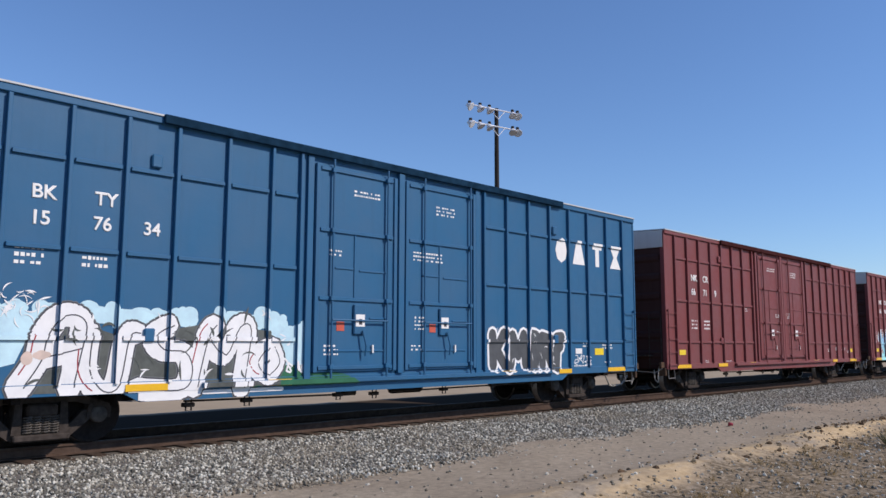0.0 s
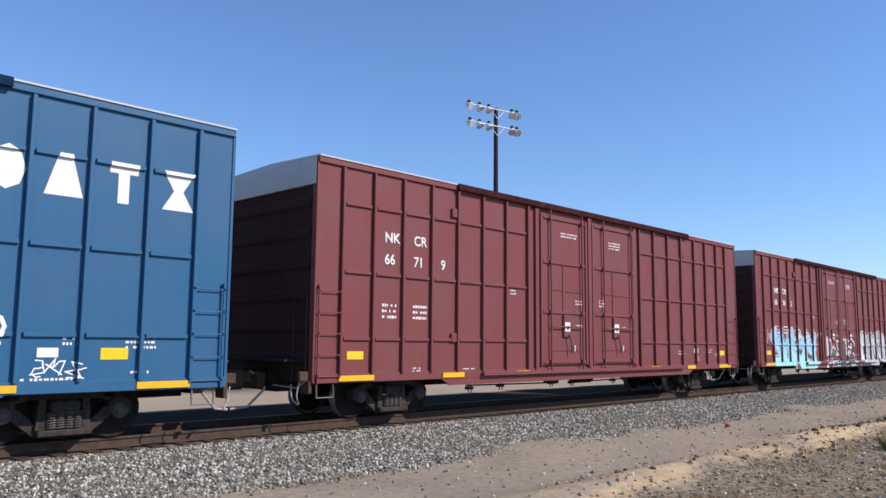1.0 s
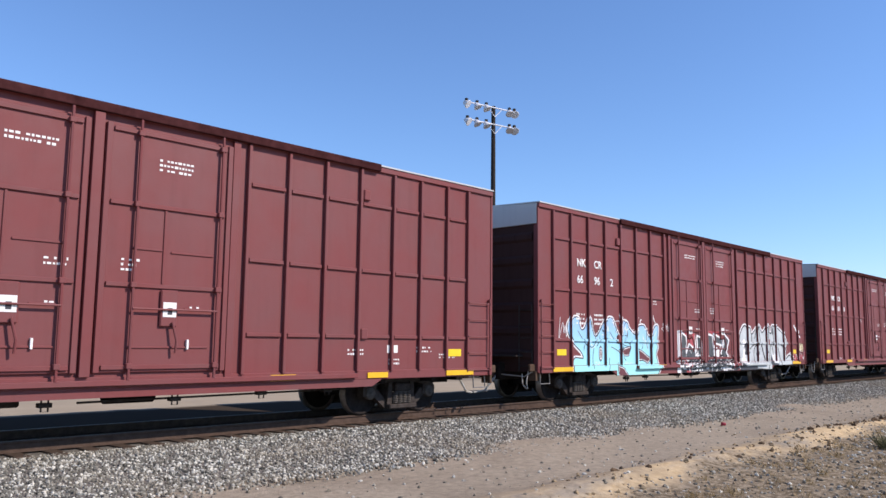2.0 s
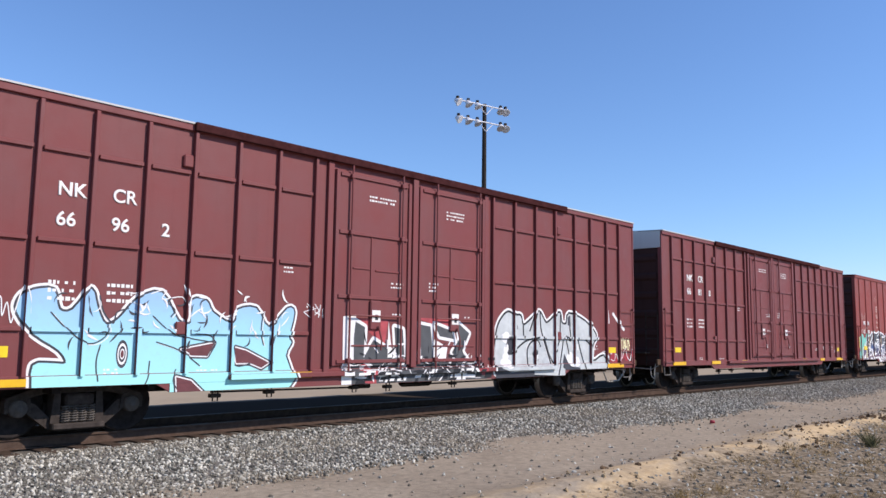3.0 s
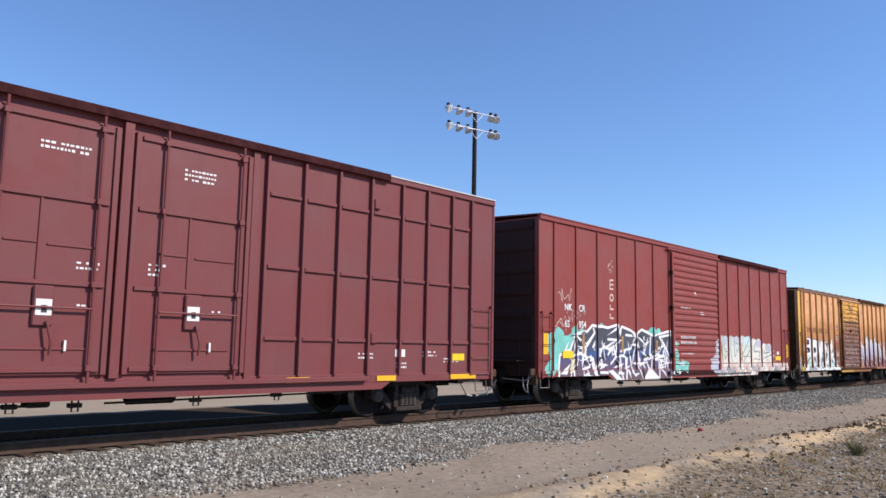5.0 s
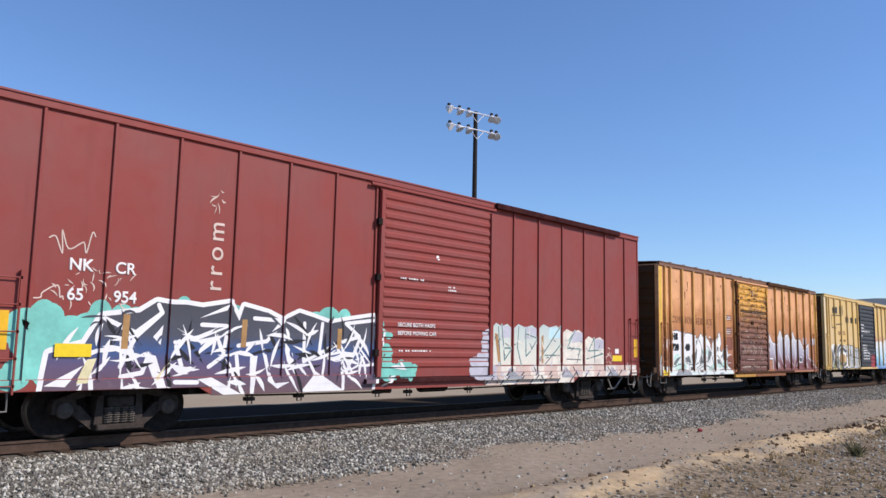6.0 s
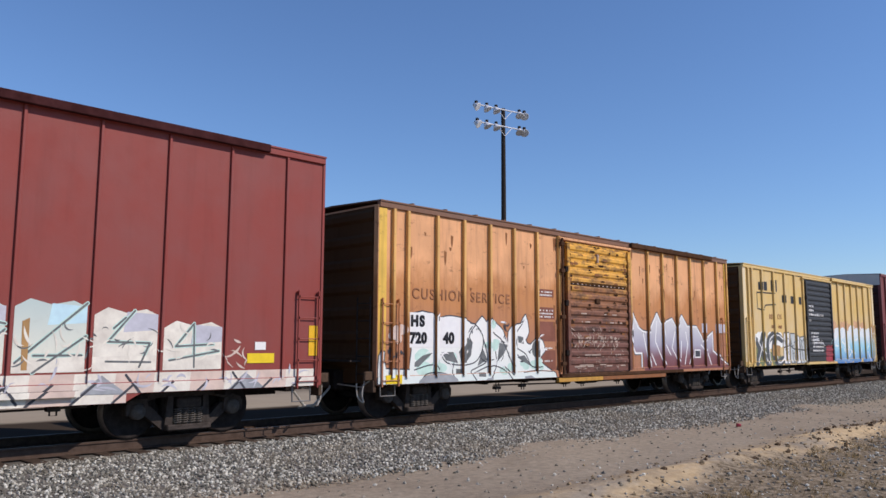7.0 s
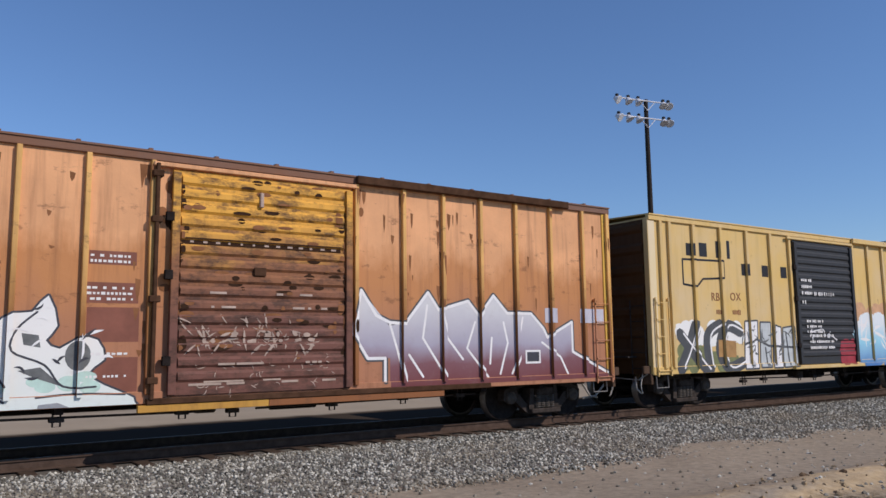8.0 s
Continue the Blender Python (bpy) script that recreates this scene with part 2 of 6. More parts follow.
def build_ground():
    xs = axis(0.0, 60.0, 0.3, (2, 6, 15, 40, 100, 300, 900, 3000))
    ys = axis(0.0, 14.0, 0.2, (2, 6, 15, 40, 100, 300, 900, 3000))
    verts = [(x, y, ground_z(x, y)) for y in ys for x in xs]
    n = len(xs)
    faces = [(j * n + i, j * n + i + 1, (j + 1) * n + i + 1, (j + 1) * n + i) for j in range(len(ys) - 1) for i in range(n - 1)]
    me = bpy.data.meshes.new("ground")
    me.from_pydata(verts, [], faces)
    me.polygons.foreach_set("use_smooth", [True] * len(faces))
    m, nt, links, b = nodes_of("dry_earth", 0.0)
    tc = nt.new("ShaderNodeTexCoord")
    vec = tc.outputs["Object"]
    sep = nt.new("ShaderNodeSeparateXYZ")
    links.new(vec, sep.inputs[0])
    big = noise_tex(nt, links, vec, 0.45, 5, 0.6)
    fine = noise_tex(nt, links, vec, 9.0, 8, 0.7)
    wob = nt.new("ShaderNodeMath")
    wob.operation = "MULTIPLY_ADD"
    links.new(noise_tex(nt, links, vec, 0.9, 4), wob.inputs[0])
    wob.inputs[1].default_value = 1.6
    links.new(sep.outputs["Y"], wob.inputs[2])
    track = mix(nt, links, ramp(nt, links, fine, 0.35, 0.7), (0.258, 0.216, 0.160), (0.405, 0.340, 0.252))
    sand = mix(nt, links, ramp(nt, links, fine, 0.3, 0.7), (0.44, 0.312, 0.165), (0.65, 0.497, 0.300))
    grit = mix(nt, links, ramp(nt, links, fine, 0.42, 0.62), (0.125, 0.098, 0.066), (0.36, 0.290, 0.200))
    patch = ramp(nt, links, noise_tex(nt, links, vec, 0.8, 5, 0.65, (0.5, 1.2, 1.0)), 0.42, 0.60)
    col = mix(nt, links, times_(nt, links, ramp(nt, links, wob.outputs[0], 7.9, 7.1), patch), track, sand)
    col = mix(nt, links, ramp(nt, links, wob.outputs[0], 6.7, 6.3), col, grit)
    col = mix(nt, links, times_(nt, links, ramp(nt, links, big, 0.5, 0.75), 0.35), col, (0.16, 0.125, 0.09))
    # The train's shadow is also painted in: near-black earth from y 15 to 21.
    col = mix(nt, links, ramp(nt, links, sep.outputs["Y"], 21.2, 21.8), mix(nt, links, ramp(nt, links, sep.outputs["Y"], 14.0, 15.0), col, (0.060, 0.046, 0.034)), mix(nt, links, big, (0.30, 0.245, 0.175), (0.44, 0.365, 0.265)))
    col = mix(nt, links, ramp(nt, links, sep.outputs["Y"], 26.5, 30.0), col, mix(nt, links, big, (0.085, 0.066, 0.050), (0.16, 0.125, 0.092)))
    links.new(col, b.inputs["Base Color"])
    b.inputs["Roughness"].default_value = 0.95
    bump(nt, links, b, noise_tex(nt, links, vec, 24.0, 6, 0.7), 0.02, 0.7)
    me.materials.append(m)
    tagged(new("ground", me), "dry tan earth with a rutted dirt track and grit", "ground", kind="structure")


build_ground()

BALLAST_TOP, TOE = -0.38, 9.5


def ballast_z(y):
    if y > 12.10:
        return BALLAST_TOP
    return BALLAST_TOP + (GROUND - 0.05 - BALLAST_TOP) * (12.10 - y) / (12.10 - TOE)


def stone_material():
    m, nt, links, b = nodes_of("ballast_stone", 0.0)
    g = nt.new("ShaderNodeNewGeometry")
    cr = nt.new("ShaderNodeValToRGB")
    e = cr.color_ramp.elements
    e[0].color, e[1].color = (0.070, 0.068, 0.058, 1), (0.64, 0.62, 0.53, 1)
    mid = e.new(0.55)
    mid.color = (0.245, 0.232, 0.192, 1)
    links.new(g.outputs["Random Per Island"], cr.inputs[0])
    tc = nt.new("ShaderNodeTexCoord")
    dirt = ramp(nt, links, noise_tex(nt, links, tc.outputs["Object"], 0.5, 4), 0.45, 0.75)
    col = mix(nt, links, times_(nt, links, dirt, 0.60), cr.outputs[0], (0.27, 0.225, 0.160))
    links.new(col, b.inputs["Base Color"])
    b.inputs["Roughness"].default_value = 0.85
    return m


def stones(name, mat, places, lo, hi, label, category):
    """Many small rough stones in one mesh."""
    ico = bmesh.new()
    bmesh.ops.create_icosphere(ico, subdivisions=1, radius=1.0)
    base = np.array([v.co[:] for v in ico.verts])
    tri = np.array([[v.index for v in f.verts] for f in ico.faces])
    ico.free()
    rng = np.random.default_rng(5)
    n, k = len(places), len(base)
    size = rng.uniform(lo, hi, n) ** 1.0
    jit = rng.uniform(0.62, 1.25, (n, k, 1))
    sq = rng.uniform(0.6, 1.2, (n, 1, 3))
    pts = base[None] * jit * sq * size[:, None, None]
    ang = rng.uniform(0, 6.28, n)
    c, s_ = np.cos(ang)[:, None], np.sin(ang)[:, None]
    x, y = pts[:, :, 0] * c - pts[:, :, 1] * s_, pts[:, :, 0] * s_ + pts[:, :, 1] * c
    pts = np.stack([x, y, pts[:, :, 2]], 2) + np.asarray(places)[:, None, :]
    me = bpy.data.meshes.new(name)
    me.from_pydata(pts.reshape(-1, 3).tolist(), [], (tri[None] + (np.arange(n) * k)[:, None, None]).reshape(-1, 3).tolist())
    me.materials.append(mat)
    return tagged(new(name, me), label, category, kind="stuff")


def build_ballast():
    bed = plain("ballast_bed", (0.17, 0.155, 0.135), 0.95, 0.5, 22.0, bumpd=0.03)
    far = 2 * MID - 12.10
    outline = [(TOE, GROUND - 0.15), (TOE, ballast_z(TOE)), (12.10, BALLAST_TOP), (far, BALLAST_TOP), (2 * MID - TOE, GROUND - 0.05), (2 * MID - TOE, GROUND - 0.15)]
    bm = bmesh.new()
    rings = [[bm.verts.new((x, y, z)) for y, z in outline] for x in (-400.0, 0.0, 60.0, 900.0)]
    for a, b in zip(rings, rings[1:]):
        for i in range(len(outline) - 1):
            bm.faces.new((a[i], b[i], b[i + 1], a[i + 1]))
    bmesh.ops.recalc_face_normals(bm, faces=bm.faces)
    ob = put("ballast", mesh_of("ballast", bm, bed))
    tagged(ob, "grey crushed stone bed under the track", "ballast", kind="structure")
    # Dark sheet on the bed paints in the shade under the train.
    shade_dark = plain("shade_dark_ballast", (0.052, 0.033, 0.021), 0.9, 0.5, 20.0, bumpd=0.03)
    ob = put("oiled_ballast", mesh_of("oiled_ballast", box_bm(-400, 900, MID - 0.66, far - 0.05, BALLAST_TOP - 0.02, BALLAST_TOP + 0.006), shade_dark))
    tagged(ob, "stones between the rails darkened for the train's shade", "ballast", kind="structure")
    mat = stone_material()
    rng = np.random.default_rng(3)
    places = []
    for x0, x1, dens in ((-3, 14, 480), (14, 26, 360), (26, 45, 180), (45, 90, 60)):
        n = int((x1 - x0) * 3.4 * dens)
        xs, ys = rng.uniform(x0, x1, n), rng.uniform(TOE - 0.35, 12.6, n)
        thin = rng.uniform(0, 1, n) < np.clip((ys - TOE + 0.35) / 0.8, 0.08, 1)
        places += [(x, y, max(ballast_z(y), GROUND) + 0.005) for x, y, k in zip(xs, ys, thin) if k]
    stones("ballast_stones", mat, places, 0.013, 0.036, "loose grey and pale crushed stones of the track bed", "stones")
    n = 15000
    xs, ys = rng.uniform(4, 40, n), rng.uniform(0.5, 9.2, n)
    keep = rng.uniform(0, 1, n) < np.where(ys < 5.8, 1.0, 0.16)
    places = [(x, y, ground_z(x, y)) for x, y, k in zip(xs, ys, keep) if k]
    stones("pebbles", mat, places, 0.009, 0.040, "scattered pebbles on the dry earth", "pebbles")


build_ballast()


def build_track():
    track = tagged(new("railway_track"), "rusty steel rails on dark timber sleepers in ballast", "railway track", kind="structure")
    prof = [(-0.070, -0.170), (0.070, -0.170), (0.070, -0.158), (0.012, -0.140), (0.010, -0.042), (0.036, -0.034), (0.036, -0.004), (0.030, 0.0), (-0.030, 0.0), (-0.036, -0.004), (-0.036, -0.034), (-0.010, -0.042), (-0.012, -0.140), (-0.070, -0.158)]
    for side in (-1, 1):
        bm = bmesh.new()
        y0 = MID + side * 0.754
        a = [bm.verts.new((-400, y0 + y, z + RAIL)) for y, z in prof]
        b = [bm.verts.new((900, y0 + y, z + RAIL)) for y, z in prof]
        for i in range(len(prof)):
            bm.faces.new((a[i], b[i], b[(i + 1) % len(prof)], a[(i + 1) % len(prof)]))
        bmesh.ops.recalc_face_normals(bm, faces=bm.faces)
        rail = part("rail", bm, RAIL_SIDE, track)
        rail.data.materials.append(RAIL_TOP)
        for f in rail.data.polygons:
            if f.normal.z > 0.9 and f.center.z > RAIL - 0.01:
                f.material_index = 1
    tie = mesh_of("sleeper", box_bm(-0.115, 0.115, -1.30, 1.30, -0.09, 0.09, 0.012), TIE)
    for i in range(150):
        ob = put("sleeper", tie, track, (-2 + i * 0.52, MID + random.uniform(-0.05, 0.05), RAIL - 0.262))
        ob.rotation_euler.z = random.uniform(-0.012, 0.012)


build_track()

# ---------------------------------------------------------------- the cars
SPEED, START = 13.475, 22.53          # metres a second towards -x; x of the first maroon car's end at 0 s
N = -WIDTH / 2                         # y of the near side in a car's own space
CARS, WHEELSETS = [], []


def side_frame_bm():
    """A cast side frame: arched top, sloping lower arms, columns and a wide spring seat round an open window."""
    bm = prism_bm([(-1.04, 0.62), (-0.52, 0.80), (0.52, 0.80), (1.04, 0.62), (1.04, 0.53), (0.50, 0.67), (-0.50, 0.67), (-1.04, 0.53)], -0.08, 0.08)
    prism_bm([(-0.80, 0.58), (-0.84, 0.47), (-0.42, 0.13), (0.42, 0.13), (0.84, 0.47), (0.80, 0.58), (0.62, 0.52), (0.34, 0.24), (-0.34, 0.24), (-0.62, 0.52)], -0.07, 0.07, bm)
    for sg in (-1, 1):
        prism_bm([(sg * 0.27, 0.22), (sg * 0.41, 0.22), (sg * 0.37, 0.69), (sg * 0.27, 0.69)], -0.13, 0.13, bm)
        prism_bm([(sg * 0.68, 0.40), (sg * 0.70, 0.60), (sg * 0.80, 0.66), (sg * 1.0, 0.64), (sg * 1.06, 0.56), (sg * 1.05, 0.40), (sg * 1.0, 0.40), (sg * 0.97, 0.57), (sg * 0.76, 0.57), (sg * 0.74, 0.40)], -0.10, 0.10, bm)
    box_bm(-0.40, 0.40, -0.22, 0.22, 0.12, 0.22, 0.02, bm)
    return bm


def truck(car, x):
    """A two-axle truck: bolster, side frames, springs, brake beams and wheelsets."""
    t = part("truck", box_bm(-0.22, 0.22, -1.20, 1.20, 0.48, 0.66, 0.03), CAST, car, "grimy cast steel truck")
    t.location = (x, 0, RAIL)
    if "frame" not in CACHE:
        CACHE["frame"] = mesh_of("side_frame", side_frame_bm(), CAST)
        prof = [(0.02, -0.07), (0.11, -0.07), (0.13, -0.05), (0.15, -0.03), (0.38, -0.045), (0.415, -0.07), (0.455, -0.07), (0.458, 0.055), (0.485, 0.065), (0.485, 0.085), (0.40, 0.085), (0.36, 0.03), (0.15, 0.03), (0.13, 0.09), (0.085, 0.12)]
        bm = bmesh.new()
        for sgn in (-1, 1):
            lathe_bm([(r, sgn * (0.754 - y * 1.0)) for r, y in prof], 32, bm)
        lathe_bm([(0.08, -0.66), (0.08, 0.66)], 14, bm)
        lathe_bm([(0.075, -1.06), (0.075, -0.80)], 14, bm)
        lathe_bm([(0.075, 0.80), (0.075, 1.06)], 14, bm)
        me = mesh_of("wheelset", bm, WHEEL)
        me.materials.append(RIM)
        for f in me.polygons:
            c = f.center
            if math.hypot(c.x, c.z) > 0.435:
                f.material_index = 1
        CACHE["wheelset"] = me
        bm = lathe_bm([(0.02, -0.09), (0.05, -0.085), (0.06, -0.06), (0.10, -0.055), (0.13, -0.03), (0.13, 0.08)], 16)
        CACHE["bearing"] = mesh_of("bearing_cap", bm, SPRING)
        bm = tube_bm([(0.062 * math.cos(a * 0.7), 0.062 * math.sin(a * 0.7), 0.225 + 0.0041 * a) for a in range(64)], 0.0135, 5)
        CACHE["springs"] = mesh_of("spring", bm, SPRING)
        bm = box_bm(-0.05, 0.05, -0.80, 0.80, 0.30, 0.40, 0.01)
        for sgn in (-1, 1):
            box_bm(-0.10, 0.10, sgn * 0.754 - 0.05, sgn * 0.754 + 0.05, 0.22, 0.52, 0.02, bm)
        CACHE["brake_beam"] = mesh_of("brake_beam", bm, CAST)
    for sgn in (-1, 1):
        put("side_frame", CACHE["frame"], t, (0, sgn * 1.0, 0))
        for k in (-0.19, -0.065, 0.065, 0.19):
            put("spring", CACHE["springs"], t, (k, sgn * 1.13, 0))
        for a in (-0.865, 0.865):
            put("bearing_cap", CACHE["bearing"], t, (a, sgn * 1.09, 0.46)).rotation_euler.z = 0 if sgn < 0 else math.pi
    for a in (-0.34, 0.34):
        put("brake_beam", CACHE["brake_beam"], t, (a, 0, 0))
    for a in (-0.865, 0.865):
        w = put("wheelset", CACHE["wheelset"], t, (a, 0, 0.458), "dark steel wheels on an axle")
        WHEELSETS.append((w, a))
    return t


def coupler(car, x, sgn, reach):
    """Coupler with its housing, hoses, uncoupling lever, crossover platform and end ladder."""
    def span(a, b):
        return min(x + sgn * a, x + sgn * b), max(x + sgn * a, x + sgn * b)

    bm = box_bm(*span(0, reach - 0.06), -0.07, 0.07, 0.58, 0.76, 0.02)
    xk = x + sgn * reach
    box_bm(xk - 0.16, xk + 0.16, -0.18, 0.18, 0.46, 0.84, 0.05, bm)
    box_bm(*span(0.0, 0.40), -0.34, 0.34, 0.48, 0.80, 0.03, bm)
    part("coupler", bm, DUSTY, car, "dusty brown cast steel coupler")
    bm = box_bm(*span(0.0, 0.28), N + 0.06, N + 0.14, 0.66, 0.84, 0.015)
    box_bm(*span(0.02, 0.10), N + 0.02, N + 0.30, 0.42, 0.66, 0.01, bm)
    part("end_bracket", bm, DUSTY, car, "dusty brown bracket at the end sill")
    hose = [(x + sgn * 0.1, -0.35, 0.66), (x + sgn * 0.3, -0.36, 0.44), (x + sgn * 0.6, -0.30, 0.14), (x + sgn * 0.92, -0.2, 0.10)]
    part("brake_hose", tube_bm(hose, 0.026), PALE_HOSE, car, "pale grey brake hose")
    hang = [(x + sgn * 0.16, N + 0.20, 0.70), (x + sgn * 0.22, N + 0.22, 0.40), (x + sgn * 0.15, N + 0.25, 0.22), (x + sgn * 0.27, N + 0.3, 0.34), (x + sgn * 0.30, N + 0.3, 0.60)]
    part("signal_hose", tube_bm(curve3(hang), 0.016), PALE_HOSE, car, "thin pale looped hose")
    lever = [(x + sgn * 0.12, N + 0.1, 0.66), (x + sgn * 0.14, N + 0.35, 0.52), (x + sgn * 0.16, -0.4, 0.56), (x + sgn * 0.45, -0.1, 0.82)]
    part("uncoupling_lever", tube_bm(lever, 0.016), PALE_HOSE, car)
    part("crossover_platform", box_bm(*span(0.05, 0.36), N + 0.45, 0.9, 1.02, 1.06, 0.006), CAST, car, "narrow steel crossover platform")
    bm = bmesh.new()
    for y in (N + 0.14, N + 0.56):
        tube_bm([(x + sgn * 0.10, y, 0.62), (x + sgn * 0.10, y, 2.35)], 0.016, 6, bm)
    for k in range(5):
        tube_bm([(x + sgn * 0.10, N + 0.14, 0.78 + 0.36 * k), (x + sgn * 0.10, N + 0.56, 0.78 + 0.36 * k)], 0.012, 6, bm)
    part("end_ladder", bm, CAST, car)


def curve3(pts, steps=4):
    """A smooth line through points in space."""
    v = [Vector(p) for p in (pts[0], *pts, pts[-1])]
    out = []
    for i in range(1, len(v) - 2):
        for k in range(steps):
            t = k / steps
            out.append(0.5 * (2 * v[i] + (v[i + 1] - v[i - 1]) * t + (2 * v[i - 1] - 5 * v[i] + 4 * v[i + 1] - v[i + 2]) * t * t + (3 * v[i] - v[i - 1] - 3 * v[i + 1] + v[i + 2]) * t ** 3))
    return [*out, Vector(pts[-1])]


def ladder(car, mat, x0, x1, z0, z1, rungs, off=0.075, stiles=(0, 1)):
    """Rungs between two stiles, or between one stile and a post of the side."""
    bm = bmesh.new()
    for x in [(x0, x1)[i] for i in stiles]:
        box_bm(x - 0.014, x + 0.014, N - off, N - off + 0.03, z0, z1, 0, bm)
        for z in (z0 + 0.05, z1 - 0.05):
            box_bm(x - 0.02, x + 0.02, N - off + 0.02, N + 0.01, z - 0.03, z + 0.03, 0, bm)
    for i in range(rungs):
        z = z0 + 0.12 + (z1 - z0 - 0.24) * i / (rungs - 1)
        tube_bm([(x0, N - off + 0.015, z), (x1, N - off + 0.015, z)], 0.011, 6, bm)
        for x in (x0, x1):
            box_bm(x - 0.022, x + 0.022, N - off, N - off + 0.02, z - 0.022, z + 0.022, 0, bm)
    part("ladder", bm, mat, car)


def stirrup(car, x):
    bm = tube_bm([(x - 0.2, N + 0.04, 0.72), (x - 0.2, N + 0.02, 0.34), (x + 0.2, N + 0.02, 0.34), (x + 0.2, N + 0.04, 0.72)], 0.018)
    part("stirrup_step", bm, HOSE, car, "pale steel stirrup step")


def words(car, text, x, z, height, mat, y=N - 0.006, spread=1.0, name="lettering", bold=0.05):
    cu = bpy.data.curves.new(name, "FONT")
    cu.body, cu.size, cu.extrude = text, height / 0.72, 0.0012
    cu.space_character = spread
    cu.bevel_depth, cu.bevel_resolution = height * bold * 0.8, 0
    cu.materials.append(mat)
    ob = new(name, cu)
    ob.parent = car
    ob.matrix_basis = pose(x, y, z, 90, 0, 0)
    return ob


def bars(car, x, z, w, h, lines, mat=None, y=N - 0.005, seed=1):
    """Small stencilled lines too small to read, as bars."""
    rnd = random.Random(seed)
    bm = bmesh.new()
    for i in range(lines):
        zz = z - i * h * 1.6
        xx = x
        while xx < x + w - 0.02:
            ww = min(rnd.uniform(0.025, 0.07), x + w - xx)
            hh = h * rnd.uniform(0.55, 0.85)
            box_bm(xx, xx + ww, y - 0.001, y + 0.002, zz - hh / 2, zz + hh / 2, 0, bm)
            xx += ww + (0.022 if rnd.random() < 0.75 else 0.08)
    tagged(part("stencil", bm, mat or WHITE, car, "small white stencilled lines"), kind="stuff")


def body(car, L, top, bottom, mat, roof_mat, end_mat, sill=0.16, cap=None, cap_z=4.55, seam=0.02, reach=(0.76, 0.76)):
    """The closed steel box with its floor sill, corrugated ends and low-pitched roof."""
    F = -N
    part("body", box_bm(0.03, L - 0.03, N, F, bottom, top - 0.08, 0.0), mat, car)
    for y0, y1 in ((N - 0.05, N + 0.05), (F - 0.05, F + 0.05)):
        slab("top_chord", car, roof_mat if cap is None else mat, 0, L, y0, y1, top - 0.15, top - 0.02, 0.01)
    part("side_sill", box_bm(0, L, N - 0.03, N + 0.08, bottom - 0.02, bottom + sill, 0.01), mat, car)
    # roof sheet, pitched to the middle, with cross seams
    bm = prism_bm([(N - 0.07, top - 0.03), (0, top + 0.03), (F + 0.07, top - 0.03), (F + 0.07, top), (0, top + 0.06), (N - 0.07, top)], 0.0, L)
    for v in bm.verts:
        v.co = Vector((v.co.y, v.co.x, v.co.z))
    bmesh.ops.recalc_face_normals(bm, faces=bm.faces)
    k = 1.0
    while k < L:
        for s0, s1, za, zb in ((N + 0.02, 0, top, top + 0.06), (0, F - 0.02, top + 0.06, top)):
            q = [bm.verts.new((x, y, z + dz)) for dz in (0.0, seam) for x, y, z in ((k - 0.03, s0, za), (k + 0.03, s0, za), (k + 0.03, s1, zb), (k - 0.03, s1, zb))]
            for idx in ((4, 5, 6, 7), (0, 1, 5, 4), (2, 3, 7, 6), (1, 2, 6, 5), (3, 0, 4, 7)):
                bm.faces.new([q[i] for i in idx])
        k += 1.02
    bmesh.ops.recalc_face_normals(bm, faces=bm.faces)
    part("roof", bm, roof_mat, car)
    # ends
    for x0, sg in ((0.03, -1), (L - 0.03, 1)):
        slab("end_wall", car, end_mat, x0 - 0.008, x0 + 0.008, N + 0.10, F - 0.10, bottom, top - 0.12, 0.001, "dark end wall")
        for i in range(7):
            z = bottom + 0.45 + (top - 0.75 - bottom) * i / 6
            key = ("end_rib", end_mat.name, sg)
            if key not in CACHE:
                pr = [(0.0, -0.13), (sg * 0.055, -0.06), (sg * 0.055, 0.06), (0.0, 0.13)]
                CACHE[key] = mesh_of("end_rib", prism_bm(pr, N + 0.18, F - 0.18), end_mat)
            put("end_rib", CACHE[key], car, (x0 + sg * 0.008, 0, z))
        for y0, y1 in ((N - 0.02, N + 0.12), (F - 0.12, F + 0.02)):
            slab("corner_post", car, mat, x0 - (0.05 if sg < 0 else 0.01), x0 + (0.05 if sg > 0 else 0.01), y0, y1, bottom, top - 0.1, 0.008)
        if cap:
            bm = prism_bm([(N + 0.02, cap_z), (F - 0.02, cap_z), (F - 0.02, top - 0.05), (0, top + 0.02), (N + 0.02, top - 0.05)], 0, 0.07)
            for v in bm.verts:
                v.co = Vector((x0 + sg * v.co.y, v.co.x, v.co.z))
            bmesh.ops.recalc_face_normals(bm, faces=bm.faces)
            part("end_cap", bm, cap, car, "pale grey end panel under the roof")
        coupler(car, x0, sg, reach[0] if sg < 0 else reach[1])
        part("buffer_beam", box_bm(min(x0, x0 + sg * 0.25), max(x0, x0 + sg * 0.25), -0.5, 0.5, 0.45, 0.85, 0.02), GRIME, car)
    # underframe
    bm = box_bm(0.1, L - 0.1, -0.28, 0.28, 0.40, bottom + 0.05, 0.01)
    k = 2.0
    while k < L - 1:
        box_bm(k - 0.06, k + 0.06, N + 0.15, F - 0.15, bottom - 0.12, bottom + 0.02, 0, bm)
        k += 1.5
    part("underframe", bm, GRIME, car)
    bm = lathe_bm([(0.05, -0.45), (0.16, -0.42), (0.16, 0.42), (0.05, 0.45)], 14)
